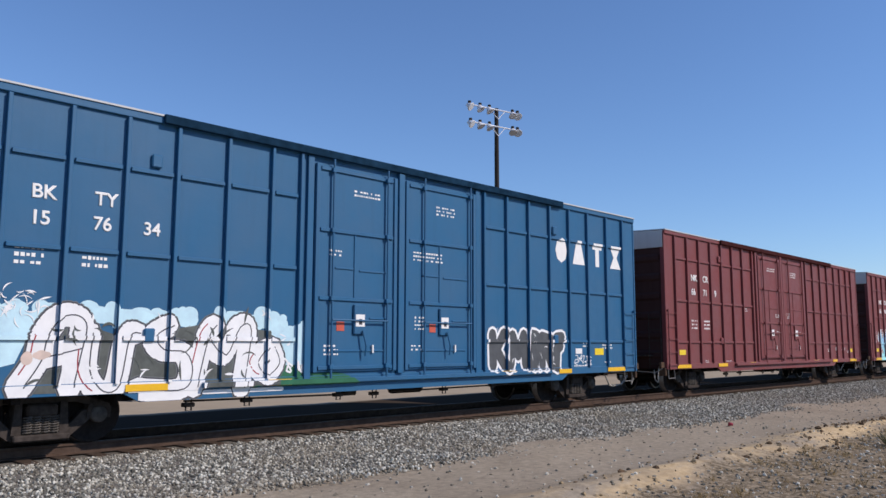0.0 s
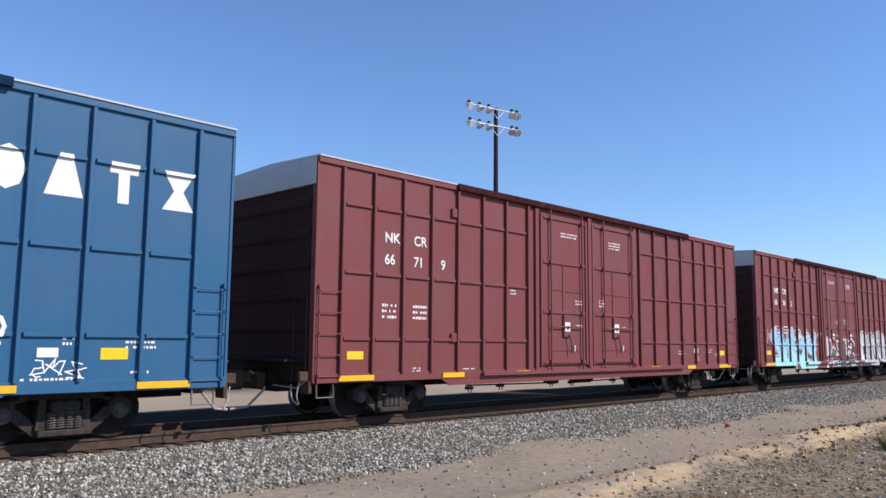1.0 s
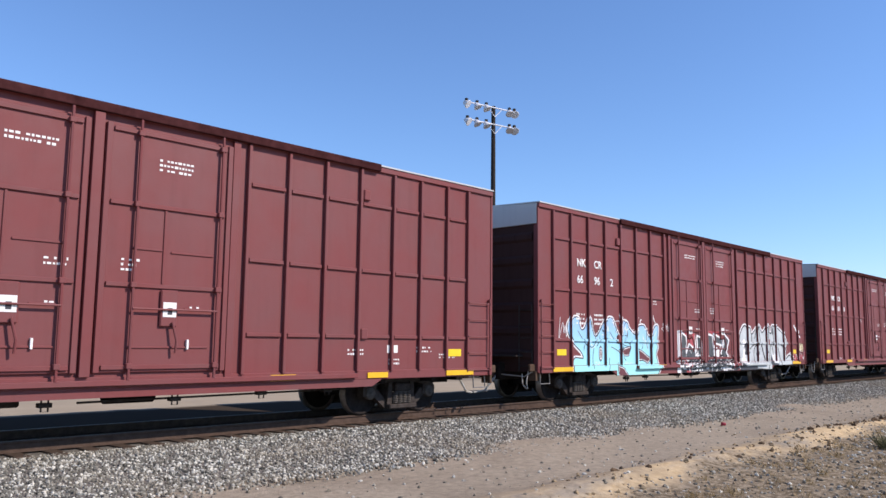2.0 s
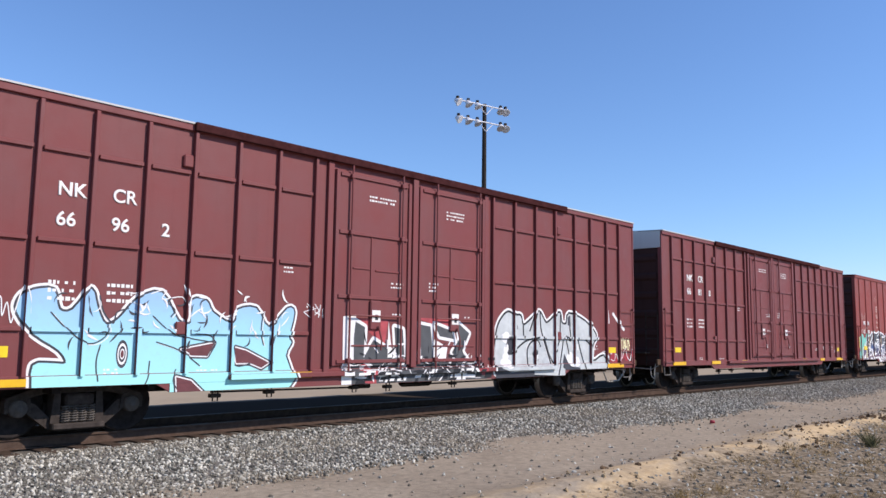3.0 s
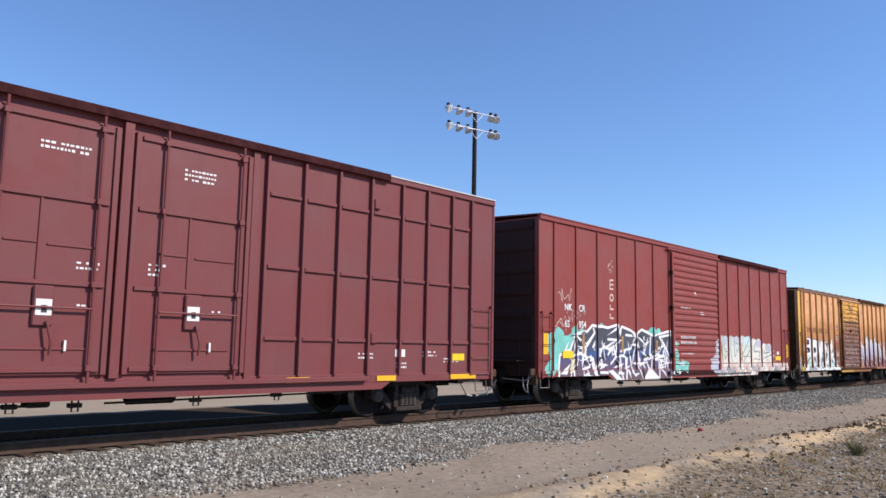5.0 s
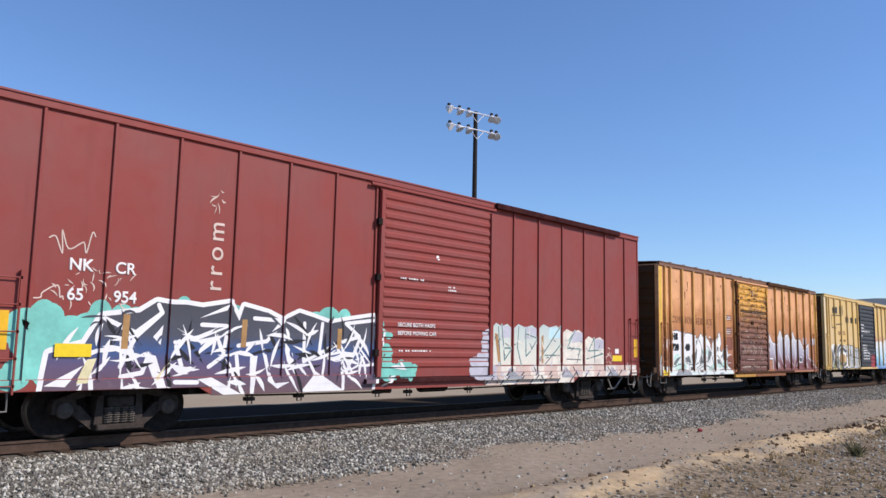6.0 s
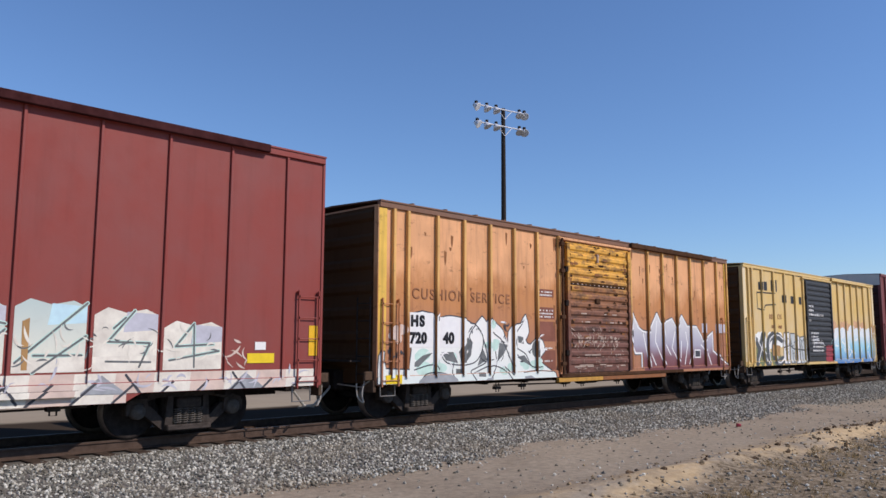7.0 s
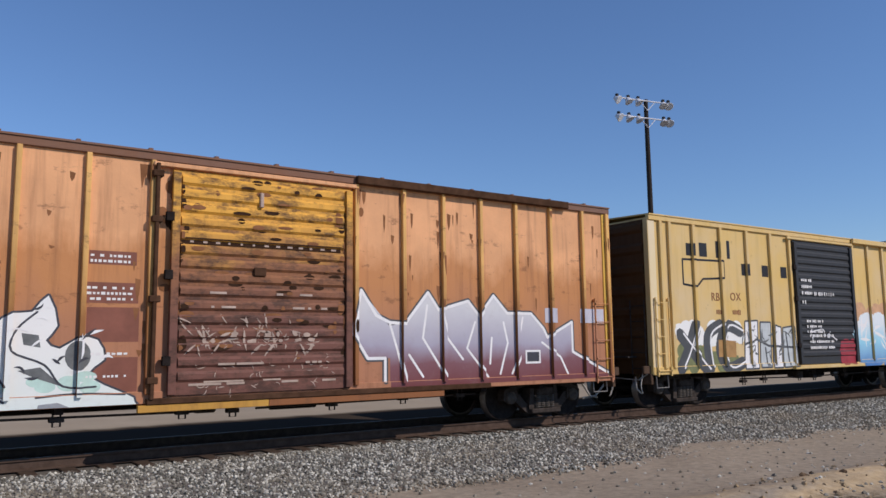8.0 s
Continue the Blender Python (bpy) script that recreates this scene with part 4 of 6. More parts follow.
SHAPES = {  # strokes in a unit cell
    "arch": [[(0.0, 0.0), (0.18, 0.55), (0.38, 1.0), (0.62, 0.98), (0.70, 0.5), (0.72, 0.0)], [(0.12, 0.42), (0.45, 0.52), (0.78, 0.5)]],
    "hump": [[(0.05, 0.0), (0.12, 0.85), (0.3, 0.9), (0.62, 0.8), (0.72, 0.0)]],
    "cup": [[(0.08, 0.92), (0.12, 0.2), (0.4, 0.0), (0.7, 0.25), (0.78, 0.95)]],
    "wave": [[(0.85, 0.88), (0.45, 1.0), (0.15, 0.78), (0.35, 0.55), (0.75, 0.42), (0.7, 0.1), (0.3, 0.0), (0.05, 0.15)]],
    "twin": [[(0.0, 0.0), (0.14, 0.95), (0.3, 0.9), (0.45, 0.35), (0.62, 0.95), (0.8, 0.95), (0.95, 0.0)]],
    "ring": [[(0.45, 0.0), (0.1, 0.25), (0.12, 0.7), (0.45, 0.92), (0.8, 0.7), (0.82, 0.25), (0.45, 0.0)]],
    "fork": [[(0.1, 0.0), (0.14, 1.0)], [(0.75, 0.98), (0.2, 0.5), (0.8, 0.0)]],
    "post": [[(0.3, 0.0), (0.35, 0.95)], [(0.0, 0.95), (0.9, 0.97)]],
    "comb": [[(0.8, 0.05), (0.1, 0.0), (0.12, 0.95), (0.85, 0.92)], [(0.12, 0.5), (0.7, 0.5)]],
    "bolt": [[(0.1, 0.95), (0.9, 0.9), (0.15, 0.1), (0.95, 0.05)]],
    "flag": [[(0.1, 0.0), (0.15, 0.95), (0.7, 0.9), (0.75, 0.6), (0.2, 0.45), (0.85, 0.0)]],
    "horn": [[(0.9, 0.95), (0.3, 0.75), (0.1, 0.4), (0.4, 0.05), (0.9, 0.15)]],
}


def curve_of(pts, steps=5):
    """A smooth line through the points."""
    out = []
    p = [pts[0], *pts, pts[-1]]
    for i in range(1, len(p) - 2):
        for k in range(steps):
            t = k / steps
            q = []
            for c in (0, 1):
                a, b, d, e = p[i - 1][c], p[i][c], p[i + 1][c], p[i + 2][c]
                q.append(0.5 * (2 * b + (d - a) * t + (2 * a - 5 * b + 4 * d - e) * t * t + (3 * b - a - 3 * d + e) * t ** 3))
            out.append(tuple(q))
    return [*out, pts[-1]]


def strokes(cells, u0, u1, z0, z1, smooth=True, lean=0.0, gap=0.0, seed=1):
    """Lines for a row of shapes between two ends and two heights."""
    rnd = random.Random(seed)
    w = (u1 - u0) / len(cells)
    lines, spares = [], []
    for i, c in enumerate(cells):
        dz, top = rnd.uniform(-0.03, 0.05), rnd.uniform(0.92, 1.06)
        fx, fz = rnd.random() < 0.6, rnd.random() < 0.5
        a = rnd.uniform(-0.5, 0.5)
        ca, sa = math.cos(a), math.sin(a)
        spare = [(rnd.uniform(-0.2, 1.1), rnd.uniform(0.0, 1.0)) for _ in range(3)]
        for line in SHAPES[c] + [spare]:
            pts = []
            for x, z in line:
                x, z = (1 - x if fx else x) + rnd.uniform(-0.12, 0.12) - 0.5, (1 - z if fz else z) + rnd.uniform(-0.10, 0.10) - 0.5
                x, z = 0.5 + ca * x - sa * z, 0.5 + sa * x + ca * z
                z = max(0.0, min(1.0, z))
                pts.append((u0 + w * (i + x * (1 - gap)) + lean * (z - 0.5), z0 + dz + (z1 - z0) * z * top))
            (spares if line is spare else lines).append(curve_of(pts) if smooth else pts)
    return lines + spares


def scribble(u0, u1, z0, z1, n, seed):
    """A quick looping line of no meaning."""
    rnd = random.Random(seed)
    pts = [(u0 + (u1 - u0) * (k * 2 + rnd.uniform(-2.2, 2.2)) / n, rnd.uniform(z0, z1)) for k in range(n // 2)]
    return [curve_of(pts, 4)]


def thick(lines, w):
    """Convex pieces that together make lines of the given width."""
    out = []
    for line in lines:
        for a, b in zip(line, line[1:]):
            dx, dz = b[0] - a[0], b[1] - a[1]
            n = math.hypot(dx, dz) or 1e-6
            px, pz = -dz / n * w / 2, dx / n * w / 2
            out.append([(a[0] + px, a[1] + pz), (a[0] - px, a[1] - pz), (b[0] - px, b[1] - pz), (b[0] + px, b[1] + pz)])
        for c in line:
            out.append(disc(c[0], c[1], w / 2, w / 2, 8))
    return out


def disc(u, z, a, b, n=18):
    return [(u + a * math.cos(2 * math.pi * k / n), z + b * math.sin(2 * math.pi * k / n)) for k in range(n)]


def clip(poly, box):
    u0, u1, z0, z1 = box
    for axis_, lim, sg in ((0, u0, 1), (0, u1, -1), (1, z0, 1), (1, z1, -1)):
        out = []
        for i, a in enumerate(poly):
            b = poly[(i + 1) % len(poly)]
            da, db = sg * (a[axis_] - lim), sg * (b[axis_] - lim)
            if da >= 0:
                out.append(a)
            if (da >= 0) != (db >= 0):
                t = da / (da - db)
                out.append((a[0] + t * (b[0] - a[0]), a[1] + t * (b[1] - a[1])))
        poly = out
        if len(poly) < 3:
            return None
    return poly


COATS = {}


def spray(car, polys, layer, mat, floor, name="spray_paint", label=""):
    """One coat of paint laid on the side, and on the ribs and doors that stand out from it."""
    COATS[car] = COATS.get(car, -1) + 1
    verts, faces = [], []
    lo = floor - 0.01
    raised = [*RAISED.get(car, ()), (-0.02, 60.0, lo, floor + 0.15, N - 0.03)]
    for i, poly in enumerate(polys):
        for u0, u1, z0, z1, y in [(-1, 60, lo, 9, N), *raised]:
            if min(p[0] for p in poly) > u1 or max(p[0] for p in poly) < u0:
                continue
            q = clip(poly, (u0, u1, z0, z1))
            if q:
                yy = y - 0.0025 - 0.0014 * layer - 0.0003 * (COATS[car] % 4) - 0.0000028 * (i % 90)
                faces.append(tuple(range(len(verts), len(verts) + len(q))))
                verts += [(a, yy, b) for a, b in q]
    me = bpy.data.meshes.new(name)
    me.from_pydata(verts, [], faces)
    me.materials.append(mat)
    return tagged(put(name, me, car, label=label), kind="stuff")


def cloud(u0, u1, z0, z1, n, seed, lo=0.15, hi=0.4):
    rnd = random.Random(seed)
    return [disc(rnd.uniform(u0, u1), rnd.uniform(z0, z1), rnd.uniform(lo, hi) * 1.3, rnd.uniform(lo, hi)) for _ in range(n)]


def shards(u0, u1, z0, z1, n, seed, size=0.3, bent=2.4):
    """Curved slivers, thin at both ends."""
    rnd = random.Random(seed)
    out = []
    for _ in range(n):
        u, z = rnd.uniform(u0, u1), rnd.uniform(z0, z1)
        a, bend, ln_, w = rnd.uniform(0, 6.28), rnd.uniform(-bent, bent), rnd.uniform(0.6, 1.7) * size, rnd.uniform(0.10, 0.22) * size
        pts = []
        for k in range(7):
            pts.append((u, z, a, w * math.sin(math.pi * (k + 0.15) / 6.3)))
            a += bend / 6
            u, z = u + math.cos(a) * ln_ / 6, z + math.sin(a) * ln_ / 6
        for p, q in zip(pts, pts[1:]):
            c = []
            for (x, y, t, r), sg in ((p, 1), (p, -1), (q, -1), (q, 1)):
                c.append((x - sg * math.sin(t) * r / 2, y + sg * math.cos(t) * r / 2))
            out.append(c)
    return out


RAISED.setdefault(second, []).extend([(7.04, 9.16, 0.84, 4.7, N - 0.05), (9.40, 11.64, 0.84, 4.7, N - 0.05)])
RAISED.setdefault(oxide, []).append((7.58, 11.40, 0.72, 4.7, N - 0.06))
RAISED.setdefault(orange, []).append((6.42, 9.48, 0.66, 4.1, N - 0.06))
RAISED.setdefault(yellow, []).append((5.80, 8.76, 0.72, 4.1, N - 0.06))


# the painted forms, in metres along the car and above the rail's datum
CYAN_FORM = [[(1.59, 0.54), (1.59, 0.94), (1.85, 0.97), (2.05, 0.97), (1.94, 1.16), (1.57, 1.4), (1.32, 1.71), (1.35, 1.93), (1.52, 2.04), (1.81, 2.06), (1.9, 1.77), (2.1, 1.77), (2.36, 2.1), (2.48, 1.79), (2.62, 1.56), (2.83, 1.67), (3.1, 1.98), (3.51, 2.1), (3.82, 1.65), (4.03, 1.63), (4.06, 2.0), (4.33, 2.0), (4.46, 1.81), (4.83, 1.63), (4.95, 1.87), (5.33, 1.91), (5.62, 1.57), (6.01, 1.93), (6.17, 1.86), (6.07, 1.4), (6.13, 1.3), (6.01, 1.05), (6.07, 0.44), (3.82, 0.39), (2.64, 0.44)]]
CYAN_LINES = [[(1.79, 1.72), (2.03, 1.48), (2.36, 1.26), (2.62, 1.37), (2.65, 1.58)], [(2.55, 1.24), (2.5, 0.99), (2.53, 0.69)], [(3.38, 1.71), (3.72, 1.44), (4.03, 1.36), (4.51, 1.29)], [(3.46, 1.29), (3.88, 1.15), (4.25, 0.9)], [(3.36, 0.98), (3.33, 0.71), (3.2, 0.46)], [(4.14, 1.43), (4.41, 1.41), (4.52, 1.29), (4.38, 1.06)], [(5.48, 1.84), (5.45, 1.49), (5.51, 1.25)], [(4.89, 1.25), (4.95, 0.89), (5.27, 0.93)], [(2.5, 2.0), (2.57, 1.75), (2.73, 1.58), (2.78, 1.75), (2.96, 1.82)], [(3.57, 1.96), (3.75, 1.83), (3.69, 1.71)], [(3.82, 0.84), (3.77, 0.66), (3.88, 0.48)]]
CYAN_GAPS = [[(3.9, 1.17), (4.51, 1.28), (4.38, 1.06), (4.09, 1.07)], [(4.9, 1.21), (5.15, 1.15), (5.64, 0.93), (5.48, 0.84), (5.24, 0.93), (4.96, 0.93)], [(3.82, 0.72), (4.09, 0.65), (4.33, 0.44), (3.85, 0.45)]]
SILVER_FORM = [[(12.15, 0.62), (12.13, 1.19), (12.22, 1.67), (12.41, 1.94), (12.65, 2.08), (12.9, 2.0), (13.15, 2.0), (13.25, 1.76), (13.63, 1.95), (13.94, 2.13), (14.14, 1.93), (14.3, 1.85), (14.66, 2.06), (14.88, 2.13), (14.95, 1.87), (15.18, 1.85), (15.31, 2.13), (16.09, 1.94), (16.65, 1.57), (16.48, 1.29), (16.47, 0.82), (17.04, 0.98), (17.13, 0.58), (15.8, 0.46), (14.87, 0.47), (13.72, 0.52), (12.8, 0.50)]]
SILVER_LINES = [[(12.79, 1.06), (13.34, 1.37), (13.89, 1.47)], [(12.93, 1.97), (13.0, 1.69)], [(13.45, 0.73), (13.42, 1.15), (13.62, 1.37), (13.87, 1.39), (13.98, 1.24)], [(13.97, 2.12), (14.03, 1.63), (14.44, 0.8)], [(13.73, 2.01), (13.53, 1.64)], [(14.17, 1.44), (14.35, 1.05), (14.58, 0.78)], [(14.89, 2.07), (14.84, 1.4), (14.62, 1.11)], [(15.03, 1.46), (14.94, 1.05), (14.78, 0.5)], [(15.33, 1.77), (15.37, 1.4), (15.15, 1.51), (15.29, 1.04)], [(15.71, 1.47), (15.89, 1.04), (16.1, 0.61)], [(16.11, 1.42), (16.32, 1.31), (16.46, 1.12)], [(13.25, 1.76), (13.27, 1.47)]]
SILVER_DARKS = [[(12.54, 1.23), (12.63, 1.48), (12.86, 1.5), (12.85, 1.24), (12.77, 1.03), (12.64, 1.03)], [(13.63, 1.05), (13.73, 1.16), (13.88, 1.05), (13.9, 0.86), (13.7, 0.96)], [(15.06, 1.05), (15.34, 0.71), (15.79, 0.67), (15.8, 0.46), (15.32, 0.48), (14.97, 0.69)], [(15.23, 2.03), (15.36, 2.09), (15.38, 1.78), (15.24, 1.82)], [(12.14, 0.80), (12.3, 0.70), (12.76, 0.60), (13.7, 0.62), (13.7, 0.48), (12.14, 0.46)]]
BLOCK_WHITE = [[(7.32, 1.82), (7.66, 1.86), (7.58, 1.16), (7.60, 0.45), (7.34, 0.46)], [(9.95, 1.39), (10.38, 1.22), (10.32, 0.89), (9.9, 0.87)], [(8.55, 1.75), (8.68, 1.0), (8.54, 1.0)], [(10.63, 0.7), (10.96, 0.64), (11.05, 0.48), (10.68, 0.48)]]
BLOCK_BLACK = [[(7.60, 1.75), (7.90, 1.62), (7.88, 0.95), (7.62, 0.9)], [(7.87, 0.98), (8.14, 1.37), (8.62, 1.14), (9.04, 0.65), (8.43, 0.7)], [(8.72, 1.64), (8.97, 1.59), (9.03, 1.05), (8.78, 1.05)], [(9.41, 1.72), (9.82, 1.67), (9.92, 0.98), (9.55, 0.86), (9.39, 1.16)], [(9.94, 1.73), (10.53, 1.58), (10.6, 1.4), (10.12, 1.46)], [(10.71, 1.78), (11.12, 1.54), (10.88, 1.13), (10.53, 1.1), (10.77, 1.4)], [(10.88, 1.13), (11.41, 0.58), (10.96, 0.6), (10.53, 1.1)], [(9.0, 0.91), (9.91, 0.99), (10.54, 0.98), (10.47, 0.47), (8.84, 0.49)]]
BLOCK_RED = [[(7.70, 1.8), (8.55, 1.77), (8.44, 1.21), (7.95, 1.57)], [(7.80, 0.92), (8.19, 0.92), (8.28, 0.46), (7.85, 0.5)], [(9.28, 1.86), (10.59, 1.84), (10.52, 1.6), (9.88, 1.73)], [(11.42, 0.97), (11.78, 0.97), (11.74, 0.55), (11.39, 0.63)]]
MINT_FORM = [[(0.98, 0.57), (0.89, 0.85), (0.96, 1.26), (0.93, 2.02), (1.61, 2.04), (1.69, 1.89), (1.83, 1.96), (2.11, 2.01), (2.52, 1.97), (2.75, 1.89), (2.96, 1.84), (3.18, 2.03), (3.33, 1.9), (3.47, 1.99), (3.71, 1.86), (3.92, 1.72), (4.0, 1.53), (4.11, 1.43), (4.13, 1.69), (4.35, 1.87), (4.59, 1.89), (4.78, 2.12), (4.91, 1.7), (4.77, 1.5), (4.95, 1.38), (5.19, 1.53), (5.44, 1.5), (5.54, 1.22), (5.31, 1.0), (5.83, 0.73), (5.97, 0.6), (5.66, 0.33)], [(0.02, 0.59), (0.04, 1.15), (0.18, 1.23), (0.23, 0.88), (0.93, 0.85), (1.01, 0.54)]]
MINT_GREYS = [[(1.05, 1.01), (1.28, 1.15), (1.59, 1.21), (1.37, 1.06), (1.16, 0.91), (1.04, 0.92)], [(1.85, 1.22), (2.22, 1.22), (2.38, 0.97), (1.99, 1.04)], [(2.4, 1.22), (2.7, 1.55), (2.85, 1.41), (2.8, 1.14), (2.65, 1.0), (2.49, 0.97)], [(3.2, 1.3), (3.36, 1.04), (3.02, 0.9)], [(3.79, 1.43), (4.11, 1.38), (3.95, 1.17), (3.71, 0.98)], [(4.44, 1.09), (4.72, 1.13), (5.02, 0.85), (4.65, 0.99)], [(4.47, 1.6), (4.68, 1.57), (4.71, 1.4), (4.5, 1.44)], [(2.31, 0.85), (2.49, 0.84), (2.49, 0.73), (2.31, 0.74)], [(3.04, 0.75), (3.28, 0.75), (3.28, 0.65), (3.04, 0.66)]]
MINT_LINES = [[(2.78, 1.87), (2.96, 1.84), (3.2, 1.59), (3.18, 1.27), (2.96, 1.0), (2.54, 0.93), (2.04, 0.98), (1.83, 1.16)], [(2.24, 0.98), (2.2, 0.72), (2.36, 0.56)], [(2.96, 1.84), (2.75, 1.59), (2.85, 1.41)], [(3.23, 1.5), (3.36, 1.04), (3.02, 0.87), (2.8, 0.78), (2.96, 0.58)], [(3.47, 1.99), (3.55, 1.69), (3.92, 1.45), (4.29, 0.88)], [(3.65, 1.22), (3.68, 0.89), (3.49, 0.62)], [(3.95, 0.89), (4.29, 0.67)], [(2.91, 0.74), (3.49, 0.9), (3.97, 0.79), (4.24, 0.57)], [(4.65, 1.89), (4.41, 1.65), (4.35, 1.36), (4.77, 1.16), (5.01, 0.86), (5.44, 0.84)], [(4.68, 0.72), (5.19, 0.75), (5.83, 0.72)], [(1.17, 0.58), (1.38, 0.75), (1.76, 0.78), (2.13, 0.7), (2.31, 0.52)], [(1.04, 0.85), (1.59, 0.95), (1.76, 0.76)]]
MINT_DARKS = [[(3.2, 0.5), (3.33, 0.61), (3.55, 0.63), (3.49, 0.49)], [(4.68, 0.43), (4.71, 0.62), (4.95, 0.64), (5.25, 0.5), (5.31, 0.35)]]
ARROW_FORM = [[(0.96, 0.61), (1.03, 1.17), (1.55, 1.32), (1.79, 1.75), (2.4, 1.84), (2.69, 2.03), (2.94, 2.0), (3.21, 2.01), (3.53, 1.98), (4.07, 2.08), (4.27, 1.77), (4.36, 2.04), (4.88, 1.94), (5.22, 1.81), (5.6, 1.98), (5.92, 1.91), (6.36, 1.8), (6.77, 1.87), (7.51, 1.98), (7.62, 1.22), (7.5, 0.37), (4.59, 0.37), (3.48, 0.41), (2.79, 0.54)]]
ARROW_WHITE = [[(2.65, 1.45), (2.82, 1.65), (2.79, 1.32)], [(0.98, 0.69), (1.55, 0.99), (1.29, 0.67)], [(3.06, 1.61), (3.48, 1.42), (3.99, 1.52), (3.48, 1.16), (3.53, 1.35)], [(3.48, 0.75), (3.75, 0.78), (4.5, 0.41), (4.07, 0.44)], [(4.53, 1.15), (4.69, 1.15), (4.62, 0.42), (4.55, 0.43)], [(6.04, 0.86), (5.6, 0.39), (6.88, 0.4)], [(3.48, 1.79), (4.07, 2.06), (4.02, 1.95)], [(2.5, 1.2), (2.72, 1.14), (2.99, 0.44), (2.79, 0.56)], [(1.81, 1.71), (2.4, 1.49), (2.3, 1.46)], [(5.22, 1.5), (5.47, 1.2), (5.57, 0.77), (5.35, 1.05)], [(6.17, 1.15), (6.62, 1.26), (7.17, 1.21), (6.67, 1.05)], [(4.93, 0.85), (5.08, 0.65), (5.41, 0.67), (5.14, 0.55), (4.91, 0.7)]]
ARROW_LINES = [[(1.81, 1.73), (2.35, 1.51), (2.79, 1.85), (2.72, 1.98)], [(2.13, 0.97), (2.35, 1.44), (2.79, 1.85)], [(3.07, 1.3), (3.21, 0.91), (3.36, 0.93)], [(3.53, 1.68), (4.02, 1.67), (3.48, 1.46), (3.05, 1.37)], [(4.27, 1.33), (4.88, 1.42), (5.22, 1.81), (4.59, 1.83)], [(4.24, 1.19), (4.3, 0.81), (4.16, 0.91)], [(4.82, 1.25), (4.99, 0.7)], [(5.73, 1.78), (5.74, 1.05), (6.65, 1.43), (7.15, 1.55), (6.77, 1.81), (7.51, 1.9)], [(6.59, 1.26), (6.82, 0.83), (7.15, 1.49)], [(1.63, 1.05), (1.68, 0.63)], [(2.15, 0.81), (2.5, 0.87), (2.6, 1.18)], [(3.7, 0.96), (3.97, 1.14), (4.02, 1.48)], [(3.07, 0.71), (3.48, 0.7)], [(6.71, 0.94), (6.73, 0.51)], [(6.17, 1.79), (6.11, 1.21)]]
SCRIPT_LINES = [[(1.96, 0.75), (2.19, 1.14), (2.26, 1.49), (2.45, 1.77), (2.68, 1.8), (2.81, 1.64), (2.75, 1.25), (2.66, 0.74)], [(2.19, 1.17), (2.75, 1.31)], [(2.91, 1.54), (2.89, 0.97), (3.1, 0.66), (3.35, 0.76), (3.48, 1.48), (3.65, 1.55)], [(4.18, 1.68), (3.92, 1.51), (4.06, 1.29), (4.44, 1.24), (4.57, 0.93), (4.42, 0.65), (3.91, 0.65), (3.71, 0.68)], [(4.66, 0.67), (4.84, 1.47), (4.99, 1.7)], [(4.87, 1.45), (5.19, 1.19), (5.45, 1.68), (5.67, 1.62), (5.55, 0.63)], [(6.02, 1.31), (5.83, 1.05), (6.03, 0.83), (6.28, 1.04), (6.17, 1.33)]]
BLOCK_TAG = [[(0.22, 0.90), (0.20, 1.62)], [(0.62, 1.64), (0.34, 1.26), (0.68, 0.84)], [(0.88, 0.90), (0.95, 1.60), (1.16, 1.12), (1.38, 1.62), (1.44, 0.90)], [(1.66, 0.86), (1.72, 1.62), (1.90, 1.60), (1.86, 0.86)], [(1.70, 1.22), (1.86, 1.22)], [(2.14, 0.86), (2.12, 1.58), (2.40, 1.52), (2.32, 1.22), (2.52, 0.84)], [(2.74, 1.56), (2.98, 1.58)], [(2.80, 1.56), (2.74, 0.80)], [(2.66, 1.20), (2.92, 1.34)]]


def rounded(forms, steps=3):
    return [curve_of([*f, f[0]], steps)[:-1] for f in forms]


def closed(forms):
    return [[*f, f[0]] for f in forms]


def smooth(lines):
    return [curve_of(line, 4) for line in lines]


